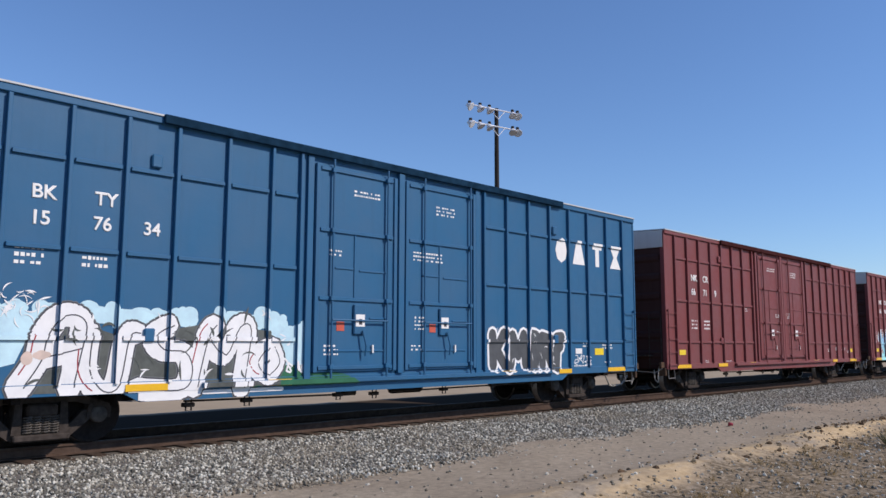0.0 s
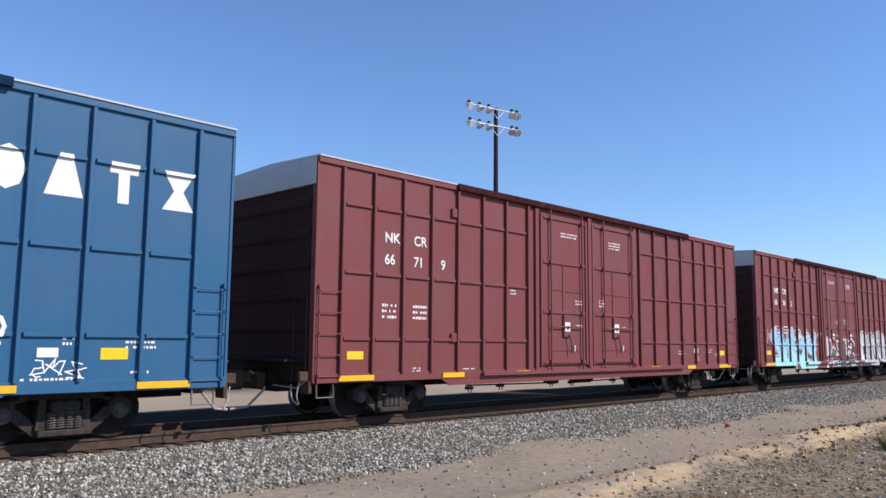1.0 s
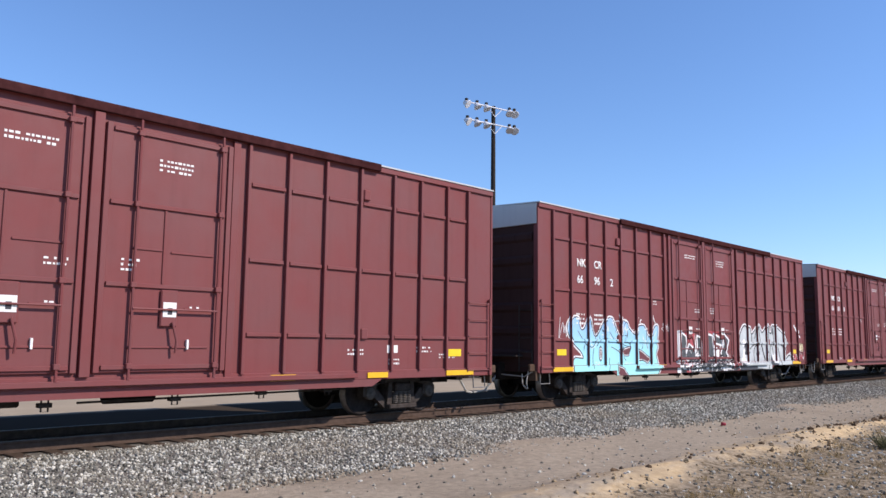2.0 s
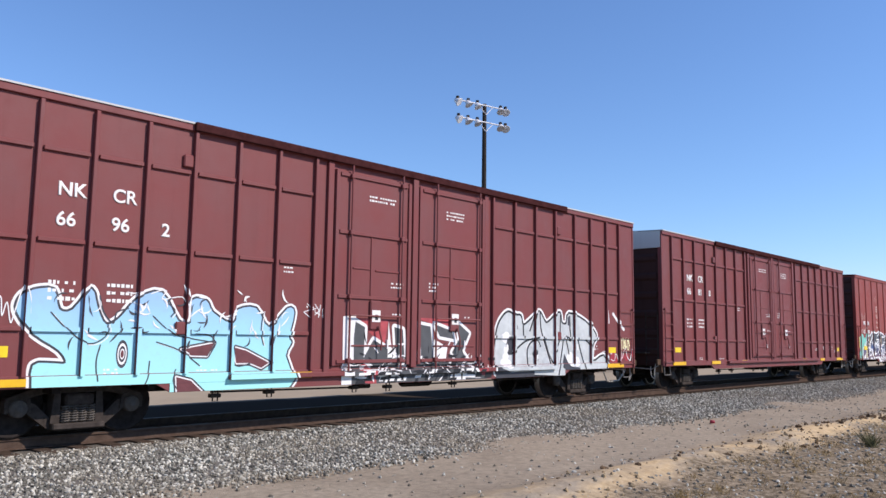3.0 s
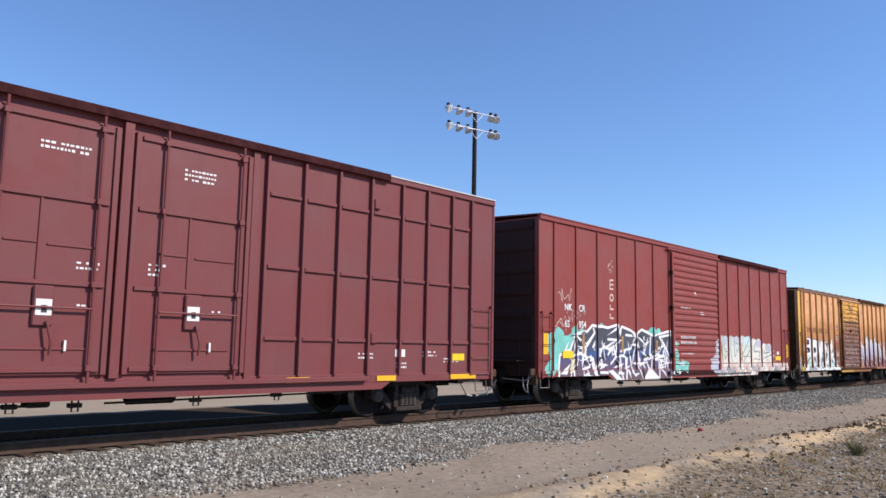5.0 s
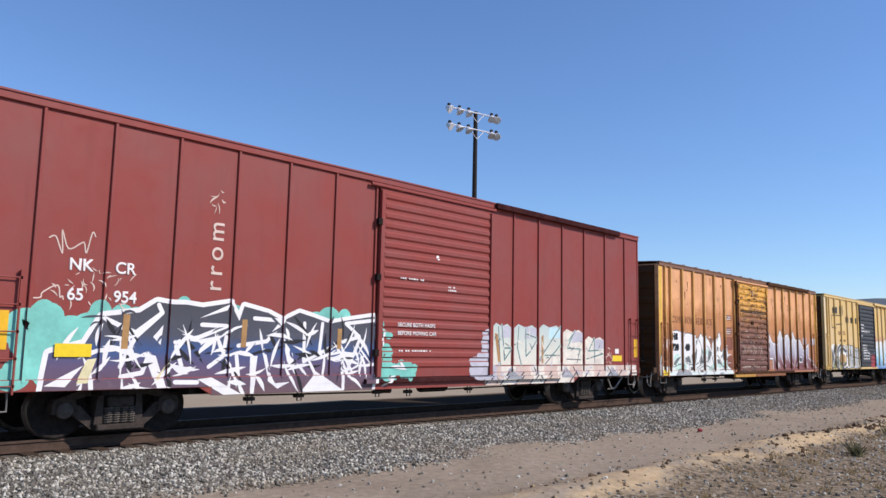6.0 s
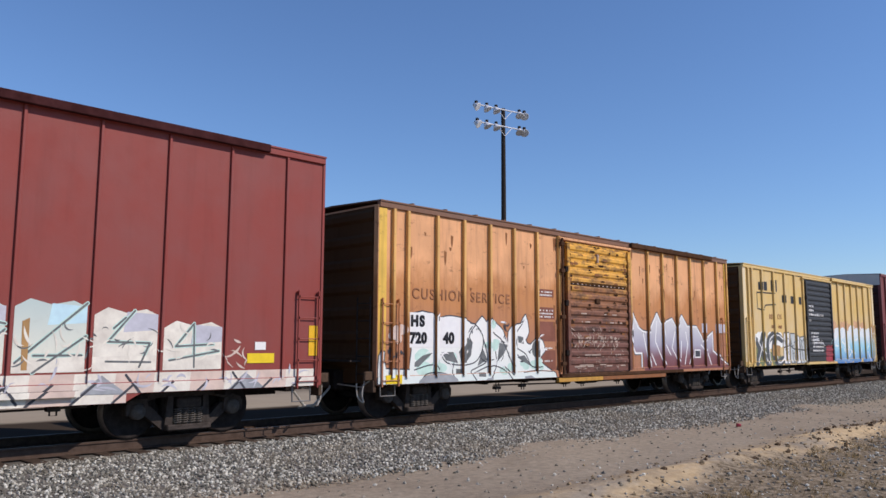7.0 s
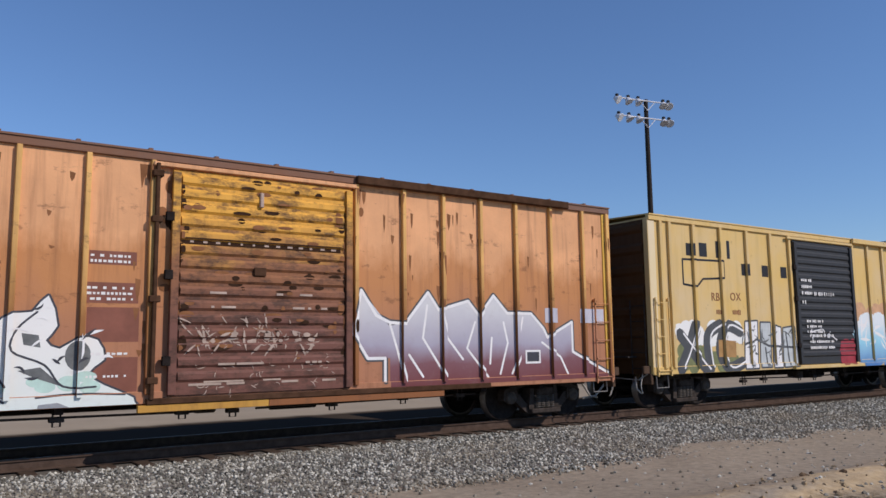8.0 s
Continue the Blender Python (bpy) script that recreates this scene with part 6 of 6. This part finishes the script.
def paint_orange():
    f = 0.58
    form = rounded(MINT_FORM, 2)
    spray(orange, thick(closed(form), 0.06), 0, P_DARK, f, label="dark halo of spray paint")
    spray(orange, form, 1, P_MIST, f, label="white and mint bubble shapes in spray paint")
    spray(orange, cloud(1.0, 2.4, 0.85, 1.25, 7, 21, 0.08, 0.18) + cloud(3.3, 3.7, 1.3, 1.9, 5, 22, 0.06, 0.12) + cloud(3.9, 5.4, 0.75, 1.0, 8, 23, 0.07, 0.13), 1.5, P_MINT, f, label="mint green spray paint")
    spray(orange, MINT_GREYS, 2, P_SMOKE, f, label="smoke grey gaps in the spray paint")
    spray(orange, [disc(5.19, 1.28, 0.17, 0.21)], 2, P_SMOKE, f)
    spray(orange, thick(smooth(MINT_LINES), 0.028), 3, P_DARK, f)
    spray(orange, MINT_DARKS + [disc(1.75, 0.55, 0.62, 0.22)], 4, P_MIDGREY, f)
    spray(orange, shards(2.6, 5.3, 0.95, 1.95, 22, 43, 0.18), 4, P_DARK, f)
    spray(orange, shards(1.0, 5.5, 0.80, 1.95, 26, 44, 0.22), 4, P_WHITE, f)
    spray(orange, thick(scribble(0.28, 0.75, 1.08, 1.32, 28, 19), 0.022), 5, P_DARK, f)
    spray(orange, cloud(0.42, 0.68, 1.45, 1.8, 6, 20, 0.06, 0.12), 1, P_PEACH, f, label="faded pale paint patch")
    spray(orange, [[(0.84, 1.32), (1.58, 1.32), (1.58, 2.06), (0.84, 2.06)], [(1.78, 1.32), (2.50, 1.32), (2.50, 1.98), (1.78, 1.98)]], 4, P_WHITE, f, "number_panel", "white painted number panel")
    y = N - 0.014
    words(orange, "HS", 0.92, 1.78, 0.22, P_BLACK, y, 1.25, bold=0.11)
    words(orange, "720", 0.90, 1.42, 0.22, P_BLACK, y, 1.1, bold=0.11)
    words(orange, "40", 1.90, 1.42, 0.23, P_BLACK, y, 1.1, bold=0.11)
    words(orange, "CUSHION SERVICE", 0.95, 2.36, 0.23, FADED, N - 0.003, 1.25, "faded_lettering")
    rnd = random.Random(77)
    drips = []
    for _ in range(34):
        u = rnd.choice((0.8, 1.68, 2.54, 3.44, 4.32, 5.22, 9.6, 10.58, 11.46, 12.35, 13.24, 14.18, 15.1)) + rnd.uniform(0.05, 0.75)
        z, w, h = rnd.uniform(2.3, 4.15), rnd.uniform(0.02, 0.09), rnd.uniform(0.05, 0.35)
        drips.append([(u, z), (u + w, z - 0.02), (u + w * 0.8, z - h * 0.7), (u + w * 0.4, z - h), (u + 0.1 * w, z - h * 0.6)])
    spray(orange, drips, 0, P_STAIN, f, "stain", "brown rust stains and drips")
    # lilac crown of spikes
    rnd = random.Random(8)
    tops = [(9.72, 2.34), (10.30, 1.78), (10.62, 1.76), (11.12, 2.34), (11.36, 2.02), (12.04, 2.20), (12.30, 1.92), (12.66, 2.32), (13.00, 1.98), (13.62, 1.98), (13.95, 1.68), (14.05, 1.50), (14.75, 1.82), (14.75, 1.2), (15.75, 0.75)]
    fill = [[(9.55, 1.6), (9.85, 1.15), (10.4, 1.15), (10.4, 1.72)], [(9.6, 1.6), (10.3, 1.7), (9.72, 2.34)], [(10.3, 0.64), (10.62, 0.64), (10.62, 1.78), (10.3, 1.72)]]
    for a, b in zip(tops[2:], tops[3:]):
        fill.append([(a[0], 0.64), (b[0], 0.64), b, a])
    spray(orange, fill, 0, P_LILAC, f, label="lilac spikes in spray paint fading to maroon")
    rim = [[(9.85, 1.15), (9.55, 1.6), (9.72, 2.34), (10.02, 1.90), (10.30, 1.78), (10.62, 1.76)] + tops[3:], [(9.85, 1.15), (10.2, 1.15), (10.2, 0.75)]]
    spray(orange, thick(rim, 0.12), -0.5, P_COAL, f, label="dark halo of spray paint")
    spray(orange, thick(rim, 0.055), 1, P_WHITE, f)
    spray(orange, thick([[(11.1, 2.1), (11.0, 1.5), (11.5, 0.8)], [(12.2, 1.8), (12.0, 1.3), (12.5, 0.75)], [(12.9, 1.8), (13.0, 1.4), (12.8, 0.8)], [(13.9, 1.4), (14.4, 1.1), (14.6, 0.75)], [(10.7, 1.2), (11.0, 0.8)], [(13.3, 1.15), (13.1, 0.8)], [(12.6, 1.5), (12.55, 1.0)], [(10.3, 1.75), (10.45, 1.3), (10.62, 0.75)], [(11.4, 2.0), (11.55, 1.5), (11.9, 1.1)], [(13.4, 1.9), (13.3, 1.5)]], 0.045), 1, P_WHITE, f)
    spray(orange, [[(13.45, 0.98), (13.85, 0.98), (13.85, 1.25), (13.45, 1.25)]], 2, P_WHITE, f)
    spray(orange, [[(13.49, 1.02), (13.81, 1.02), (13.81, 1.21), (13.49, 1.21)]], 3, P_DARK, f)
    for u, z, w, h in ((14.0, 1.95, 0.35, 0.3), (15.0, 1.95, 0.7, 0.3)):
        spray(orange, [[(u, z - h / 2), (u + w, z - h / 2), (u + w, z + h / 2), (u, z + h / 2)]], 2, P_LILAC_GREY, f, "paint_patch", "pale grey paint patch")
    for u, z, w, h in ((5.28, 2.69, 0.66, 0.20), (5.26, 2.18, 0.72, 0.30), (5.28, 1.72, 0.72, 0.5), (5.28, 1.0, 0.72, 0.5)):
        spray(orange, [[(u, z - h / 2), (u + w, z - h / 2), (u + w, z + h / 2), (u, z + h / 2)]], -1, P_PATCH, f, "paint_patch", "red primer patch")
    for i, (u, z, w, n) in enumerate(((5.3, 2.72, 0.55, 2), (5.2, 2.25, 0.7, 3), (5.35, 1.3, 0.5, 1), (5.3, 0.98, 0.6, 1))):
        bars(orange, u, z, w, 0.05, n, y=N - 0.006, seed=120 + i)
    spray(orange, shards(6.8, 9.0, 1.35, 1.75, 34, 9, 0.13) + shards(6.8, 9.1, 0.95, 1.25, 26, 10, 0.09) + shards(6.8, 8.8, 0.74, 0.82, 12, 11, 0.10), 3, P_TAN, f, label="flaked pale paint marks")
    rnd = random.Random(31)
    spray(orange, shards(6.75, 9.0, 1.40, 1.75, 30, 33, 0.22, 0.4) + cloud(6.8, 9.0, 1.42, 1.6, 18, 34, 0.02, 0.05), 4, P_TAN, f, label="flaked pale paint marks")
    spray(orange, [[(u, z), (u + w, z), (u + w, z + 0.035), (u, z + 0.035)] for u, z, w in [(rnd.uniform(6.7, 9.0), rnd.choice((0.80, 0.84, 1.10, 1.98, 2.2)), rnd.uniform(0.04, 0.3)) for _ in range(30)]], 4, P_TAN, f)
    spray(orange, [[(6.62, 2.96), (9.28, 2.96), (9.28, 3.06), (6.62, 3.06)]], 3, P_SOOTY, f, "stain", "dark greasy band across the door")
    spray(orange, [[(u, 2.985), (u + w, 2.985), (u + w, 3.02), (u, 3.02)] for u, w in [(6.7 + 0.2 * k, rnd.uniform(0.03, 0.09)) for k in range(13)]], 4, P_TAN, f)
    rust = [disc(rnd.choice((6.5, 9.4)) + rnd.gauss(0, 0.10), rnd.uniform(1.0, 4.0), rnd.uniform(0.03, 0.09), rnd.uniform(0.04, 0.16), 9) for _ in range(60)]
    rust += [disc(rnd.uniform(6.6, 9.3), rnd.uniform(1.2, 4.05), rnd.uniform(0.03, 0.16), rnd.uniform(0.02, 0.05), 9) for _ in range(70)]
    spray(orange, rust[::2], 2, P_SOOTY, f, "stain", "dark rust blotches")
    spray(orange, rust[1::2], 2, P_STAIN, f, "stain", "brown rust blotches")
    edge = []
    for _ in range(40):
        u, z = rnd.choice((5.95, 6.05, 9.60, 10.50, 11.38, 12.27, 13.16, 14.10)) + rnd.gauss(0, 0.05), rnd.choice((rnd.uniform(0.8, 3.6), 4.14))
        w, h = rnd.uniform(0.03, 0.10), rnd.uniform(0.10, 0.40)
        edge.append([(u, z), (u + w, z - 0.01), (u + w * 0.7, z - h * 0.6), (u + w * 0.4, z - h), (u + w * 0.15, z - h * 0.5)])
    spray(orange, edge, 0, P_STAIN, f, "stain", "brown rust stains and drips")
    slab("lock_rod", orange, TRACK_BROWN, 6.15, 6.21, N - 0.15, N - 0.09, 0.62, 4.16, 0.012, "rusty brown door lock rod")
    for z in (0.9, 2.1, 3.3, 4.0):
        slab("rod_guide", orange, TRACK_BROWN, 6.10, 6.26, N - 0.16, N + 0.005, z - 0.05, z + 0.05, 0.01)
    slab("door_handle", orange, P_TAN, 7.80, 7.86, N - 0.13, N - 0.05, 3.62, 3.86, 0.01, "pale worn door handle")
    slab("latch", orange, TRACK_BROWN, 7.72, 7.92, N - 0.12, N - 0.05, 2.50, 2.64, 0.01)
    slab("sill_strip", orange, CORNER, 6.0, 8.0, N - 0.10, N - 0.02, 0.44, 0.545, 0.006, "ochre strip below the door")
    slab("sill_strip", orange, POST, 8.004, 11.4, N - 0.10, N - 0.02, 0.44, 0.545, 0.006, "worn tan strip below the door")
    slab("notice", orange, LABEL_YELLOW, 0.22, 0.66, N - 0.046, N - 0.034, 0.58, 0.76, 0.001, "yellow reflective strip")


def paint_yellow():
    f = 0.65
    spray(yellow, cloud(0.9, 3.3, 1.35, 1.72, 40, 81, 0.10, 0.22), 0, P_MIST, f, label="pale haze of spray paint")
    spray(yellow, cloud(1.0, 3.2, 0.75, 1.2, 24, 82, 0.10, 0.20), 0, P_MOSS, f, label="moss green spray paint")
    hooks = smooth([[(0.95, 0.75), (1.2, 1.1), (1.55, 1.75)], [(0.98, 1.55), (1.3, 1.25), (1.9, 0.70)], [(2.05, 0.75), (2.0, 1.5), (2.5, 1.78)], [(3.3, 1.62), (2.75, 1.75), (2.45, 1.2), (2.75, 0.72), (3.35, 0.85)]])
    spray(yellow, thick(hooks, 0.30), 1, P_COAL, f, label="charcoal hooked shapes in spray paint")
    spray(yellow, thick([[(u + 0.13, z + 0.02) for u, z in q] for q in hooks], 0.05), 2, P_WHITE, f)
    spray(yellow, [[(2.4, 1.0), (3.1, 0.98), (3.12, 1.38), (2.42, 1.42)]], 3, P_OCHRE, f)
    slabs_ = [[(3.45, 0.70), (3.98, 0.70), (4.05, 1.88), (3.55, 1.86)], [(4.12, 0.72), (4.55, 0.72), (4.62, 1.84), (4.2, 1.84)], [(4.68, 0.70), (5.05, 0.70), (5.08, 1.72), (4.75, 1.76)], [(5.15, 0.70), (5.68, 0.72), (5.60, 1.74), (5.2, 1.70)]]
    spray(yellow, thick(closed(slabs_), 0.09), 1, P_COAL, f, label="dark outline of spray paint")
    spray(yellow, slabs_[::2], 2, P_WHITE, f, label="white block shapes in spray paint")
    spray(yellow, slabs_[1::2], 2, P_SILVER, f, label="grey block shapes in spray paint")
    spray(yellow, thick([[(3.5, 1.3), (4.0, 1.42), (4.5, 1.25), (5.6, 1.2)], [(3.8, 0.75), (3.9, 1.25)], [(4.4, 0.75), (4.35, 1.2)], [(5.3, 1.6), (5.4, 0.75)]], 0.06), 3, P_COAL, f)
    spray(yellow, shards(3.5, 5.7, 0.8, 1.7, 26, 84, 0.30, 1.2), 3, P_SMOKE, f)
    spray(yellow, cloud(8.9, 14.4, 1.7, 2.3, 70, 87, 0.15, 0.32), 0, P_APRICOT, f, label="apricot haze of spray paint")
    ln = strokes(("wave", "cup", "arch", "ring", "twin", "comb"), 8.95, 14.3, 0.85, 1.85, True, 0.05, 0.02, 85)
    spray(yellow, thick(ln, 0.75), 1, P_PINKCYAN, f, label="white and cyan spray paint")
    spray(yellow, shards(9.0, 14.3, 1.1, 2.0, 40, 88, 0.5, 1.0), 2, P_WHITE, f)
    spray(yellow, cloud(8.0, 8.7, 0.8, 1.3, 40, 9, 0.08, 0.18), 1, P_RED, f, label="pink red spray paint")
    spray(yellow, thick(scribble(6.3, 7.8, 1.2, 1.8, 21, 6), 0.03), 3, P_WHITE, f)
    # the owner's mark as plain dark shapes
    for u, w, h in ((1.35, 0.28, 0.30), (1.85, 0.3, 0.34), (2.5, 0.12, 0.42), (2.95, 0.12, 0.46)):
        spray(yellow, [[(u, 3.45), (u + w, 3.45), (u + w, 3.45 + h), (u, 3.45 + h)]], 1, P_BLACK, f, "owner_mark", "plain dark block mark")
    for u in (3.52, 4.40, 5.25):
        spray(yellow, [[(u, 3.05), (u + 0.28, 3.05), (u + 0.28, 3.35), (u, 3.35)]], 1, P_BLACK, f, "owner_mark", "plain dark block mark")
    spray(yellow, thick([[(1.2, 2.75), (1.2, 3.35), (2.8, 3.38), (2.8, 2.95), (1.95, 2.9), (1.7, 2.7), (1.2, 2.75)]], 0.05), 1, P_BLACK, f, "owner_mark", "plain dark outline mark")
    words(yellow, "RB", 2.22, 2.38, 0.20, FADED, N - 0.004, 1.1, "faded_lettering", 0.02)
    words(yellow, "OX", 2.98, 2.40, 0.20, FADED, N - 0.004, 1.1, "faded_lettering", 0.02)
    for u, w in ((2.4, 0.34), (3.05, 0.42)):
        bars(yellow, u, 2.10, w, 0.17, 1, FADED, seed=7)
    for i, (u, z, w, h, n) in enumerate(((6.05, 3.02, 0.5, 0.11, 3), (6.05, 2.42, 0.2, 0.14, 1), (6.65, 2.66, 1.0, 0.14, 1), (6.2, 1.9, 0.8, 0.09, 3), (6.3, 1.5, 1.2, 0.10, 3))):
        bars(yellow, u, z, w, h, n, y=N - 0.098, seed=140 + i)


def paint_last():
    f = 0.63
    spray(last, cloud(0.9, 7.0, 0.8, 1.25, 70, 93, 0.12, 0.3), 0, P_RED, f, label="pink red spray paint")
    spray(last, shards(1.0, 7.0, 0.8, 1.9, 60, 94, 0.5, 0.8), 1, P_PEACH, f, label="pale slivers of spray paint")
    for u, z in ((1.75, 3.45), (2.6, 3.45), (1.75, 3.0), (2.6, 3.0), (3.44, 3.0)):
        bars(last, u, z, 0.4, 0.20, 1, seed=int(u * 10 + z))
    for u, z in ((1.7, 2.15), (2.6, 2.15)):
        bars(last, u, z, 0.42, 0.075, 3, seed=int(u * 20))


paint_blue()
hi_cube_marks(first, ("66", "71", "9"))
hi_cube_marks(second, ("66", "96", "2"))
hi_cube_marks(third, ("66", "81", "8"))
paint_second()
paint_oxide()
paint_orange()
paint_yellow()
paint_last()


# ---------------------------------------------------------------- behind the track and beside it
def leaf_mass(name, places, size, per, label, category, mat):
    """Bushes of many small crossed leaves."""
    rng = np.random.default_rng(11)
    verts, faces = [], []
    for (x, y, z), r in places:
        for _ in range(per):
            d = rng.normal(size=3)
            d /= np.linalg.norm(d)
            c = np.array((x, y, z)) + d * r * rng.uniform(0.45, 1.0) * np.array((1.2, 1.0, 0.9))
            a, b = rng.normal(size=3), rng.normal(size=3)
            a *= size / np.linalg.norm(a)
            b *= size * 0.6 / np.linalg.norm(b)
            n = len(verts)
            verts += [tuple(c - a), tuple(c + b), tuple(c + a), tuple(c - b)]
            faces.append((n, n + 1, n + 2, n + 3))
    me = bpy.data.meshes.new(name)
    me.from_pydata(verts, [], faces)
    me.materials.append(mat)
    return tagged(new(name, me), label, category, kind="stuff")


def build_behind():
    wall = plain("dark_grey_cladding", (0.060, 0.055, 0.052), 0.6, 0.2, 2.0)
    roof = plain("grey_sheet_roof", (0.045, 0.048, 0.055), 0.5, 0.2, 2.0)
    shed = tagged(new("long_shed"), "long low dark grey shed beyond the track", "shed")
    shed.location = (14.0, 88.0, GROUND)
    part("wall", box_bm(-30, 14, 0, 9, 0, 2.8, 0.02), wall, shed)
    bm = prism_bm([(-0.5, 2.8), (4.5, 3.6), (9.5, 2.8), (9.5, 2.7), (-0.5, 2.7)], -30.5, 14.5)
    for v in bm.verts:
        v.co = Vector((v.co.y, v.co.x, v.co.z))
    bmesh.ops.recalc_face_normals(bm, faces=bm.faces)
    part("roof", bm, roof, shed)
    for x in (-20, -12, -4, 4):
        slab("door", shed, roof, x - 1.6, x + 1.6, -0.05, 0.02, 0.0, 2.1, 0.01)
    leaf = plain("dusty_leaves", (0.045, 0.062, 0.035), 0.8, 0.4, 3.0)
    rnd = random.Random(6)
    leaf_mass("shrubs", [((27 + i * 1.7 + rnd.uniform(-0.5, 0.5), 78 + rnd.uniform(-2, 2), 0.6 + rnd.uniform(-0.3, 0.5)), rnd.uniform(1.2, 2.0)) for i in range(60)], 0.20, 600, "dusty dark green shrubs beyond the track", "shrubs", leaf)
    cab = tagged(new("equipment_cabinet"), "pale grey steel trackside equipment cabinet", "cabinet")
    cab.location = (12.6, 27.0, GROUND)
    part("case", box_bm(-0.5, 0.5, -0.4, 0.4, 0.1, 1.9, 0.03), LAMP_WHITE, cab)
    part("lid", box_bm(-0.56, 0.56, -0.46, 0.46, 1.9, 1.98, 0.02), LAMP_WHITE, cab)
    part("plinth", box_bm(-0.55, 0.55, -0.45, 0.45, 0.0, 0.1, 0.01), HOSE, cab)
    slab("door", cab, LAMP_WHITE, -0.42, 0.42, -0.425, -0.40, 0.25, 1.8, 0.008)


build_behind()


def build_verge():
    straw = plain("dry_grass", (0.24, 0.175, 0.085), 0.9, 0.3, 3.0)
    green = plain("dull_weed", (0.125, 0.122, 0.066), 0.9, 0.3, 3.0)

    def tufts(name, mat, centres, blades, height, label):
        rng = np.random.default_rng(17)
        verts, faces = [], []
        for x, y, r in centres:
            for _ in range(blades):
                a, q = rng.uniform(0, 6.28), rng.uniform(0, r)
                bx, by = x + q * math.cos(a), y + q * math.sin(a)
                h = height * rng.uniform(0.4, 1.0)
                lx, ly = rng.normal(0, 0.35, 2) * h
                w = rng.uniform(0.002, 0.005)
                z = ground_z(bx, by) - 0.01
                n = len(verts)
                verts += [(bx - w, by, z), (bx + w, by, z), (bx + lx * 0.5 + w * 0.7, by + ly * 0.5, z + h * 0.62), (bx + lx, by + ly, z + h), (bx + lx * 0.5 - w * 0.7, by + ly * 0.5, z + h * 0.62)]
                faces.append((n, n + 1, n + 2, n + 3, n + 4))
        me = bpy.data.meshes.new(name)
        me.from_pydata(verts, [], faces)
        me.materials.append(mat)
        tagged(new(name, me), label, "grass", kind="stuff")

    rnd = random.Random(2)
    tufts("dry_grass", straw, [(rnd.uniform(8, 34), rnd.uniform(1.5, 5.7), rnd.uniform(0.05, 0.25)) for _ in range(420)], 30, 0.13, "short dry straw-coloured grass")
    tufts("weeds", green, [(17.8, 4.75, 0.16), (18.1, 4.85, 0.12), (22.6, 5.1, 0.3), (23.4, 5.3, 0.35), (24.3, 5.2, 0.3), (27.5, 5.4, 0.4), (29.0, 5.0, 0.4), (20.5, 4.2, 0.2), (32, 5.0, 0.5)], 220, 0.34, "dull green and brown weeds on the verge")
    soil = plain("dark_soil_clod", (0.13, 0.088, 0.055), 0.95, 0.4, 12.0)
    rng = np.random.default_rng(29)
    xs = np.concatenate([rng.uniform(20, 34, 260), rng.uniform(9, 34, 120)])
    ys = 6.15 + 0.35 * np.sin(xs * 0.7) + rng.normal(0, 0.22, len(xs))
    stones("dark_clods", soil, [(x, y, ground_z(x, y)) for x, y in zip(xs, ys)], 0.012, 0.070, "dark crumbled soil along the rut's edge", "clods")
    earth = plain("earth_clod", (0.33, 0.25, 0.15), 0.95, 0.3, 12.0)
    rng = np.random.default_rng(23)
    n = 1300
    xs, ys = rng.uniform(8, 40, n), rng.normal(5.4, 0.8, n)
    stones("clods", earth, [(x, y, ground_z(x, y)) for x, y in zip(xs, ys)], 0.006, 0.048, "crumbled clods of tan earth along the rut", "clods")
    cup = lathe_bm([(0.03, -0.055), (0.035, -0.05), (0.045, 0.055), (0.04, 0.055), (0.03, -0.04)], 14)
    ob = put("plastic_cup", mesh_of("plastic_cup", cup, P_RED), None, (19.0, 8.62, GROUND + 0.05))
    ob.rotation_euler = (0.1, 0.3, 0.6)
    tagged(ob, "crushed red plastic cup lying on the earth", "cup")


build_verge()


# ---------------------------------------------------------------- movement
def motions():
    """The train rolls towards -x at an even speed and its wheels turn with it."""
    for car, k in CARS:
        off = k * PITCH if abs(k) < 3 else k
        walk(car, [(t, pose(START + off - SPEED * t, MID, 0)) for t in (0, 2, 4, 6, 8)])
    step = SPEED / FPS / 0.458
    for w, a in WHEELSETS:
        walk(w, [(i / FPS, Matrix.Translation((a, 0, 0.458)) @ Matrix.Rotation(-i * step, 4, "Y")) for i in range(0, 8 * FPS + 1)])


motions()
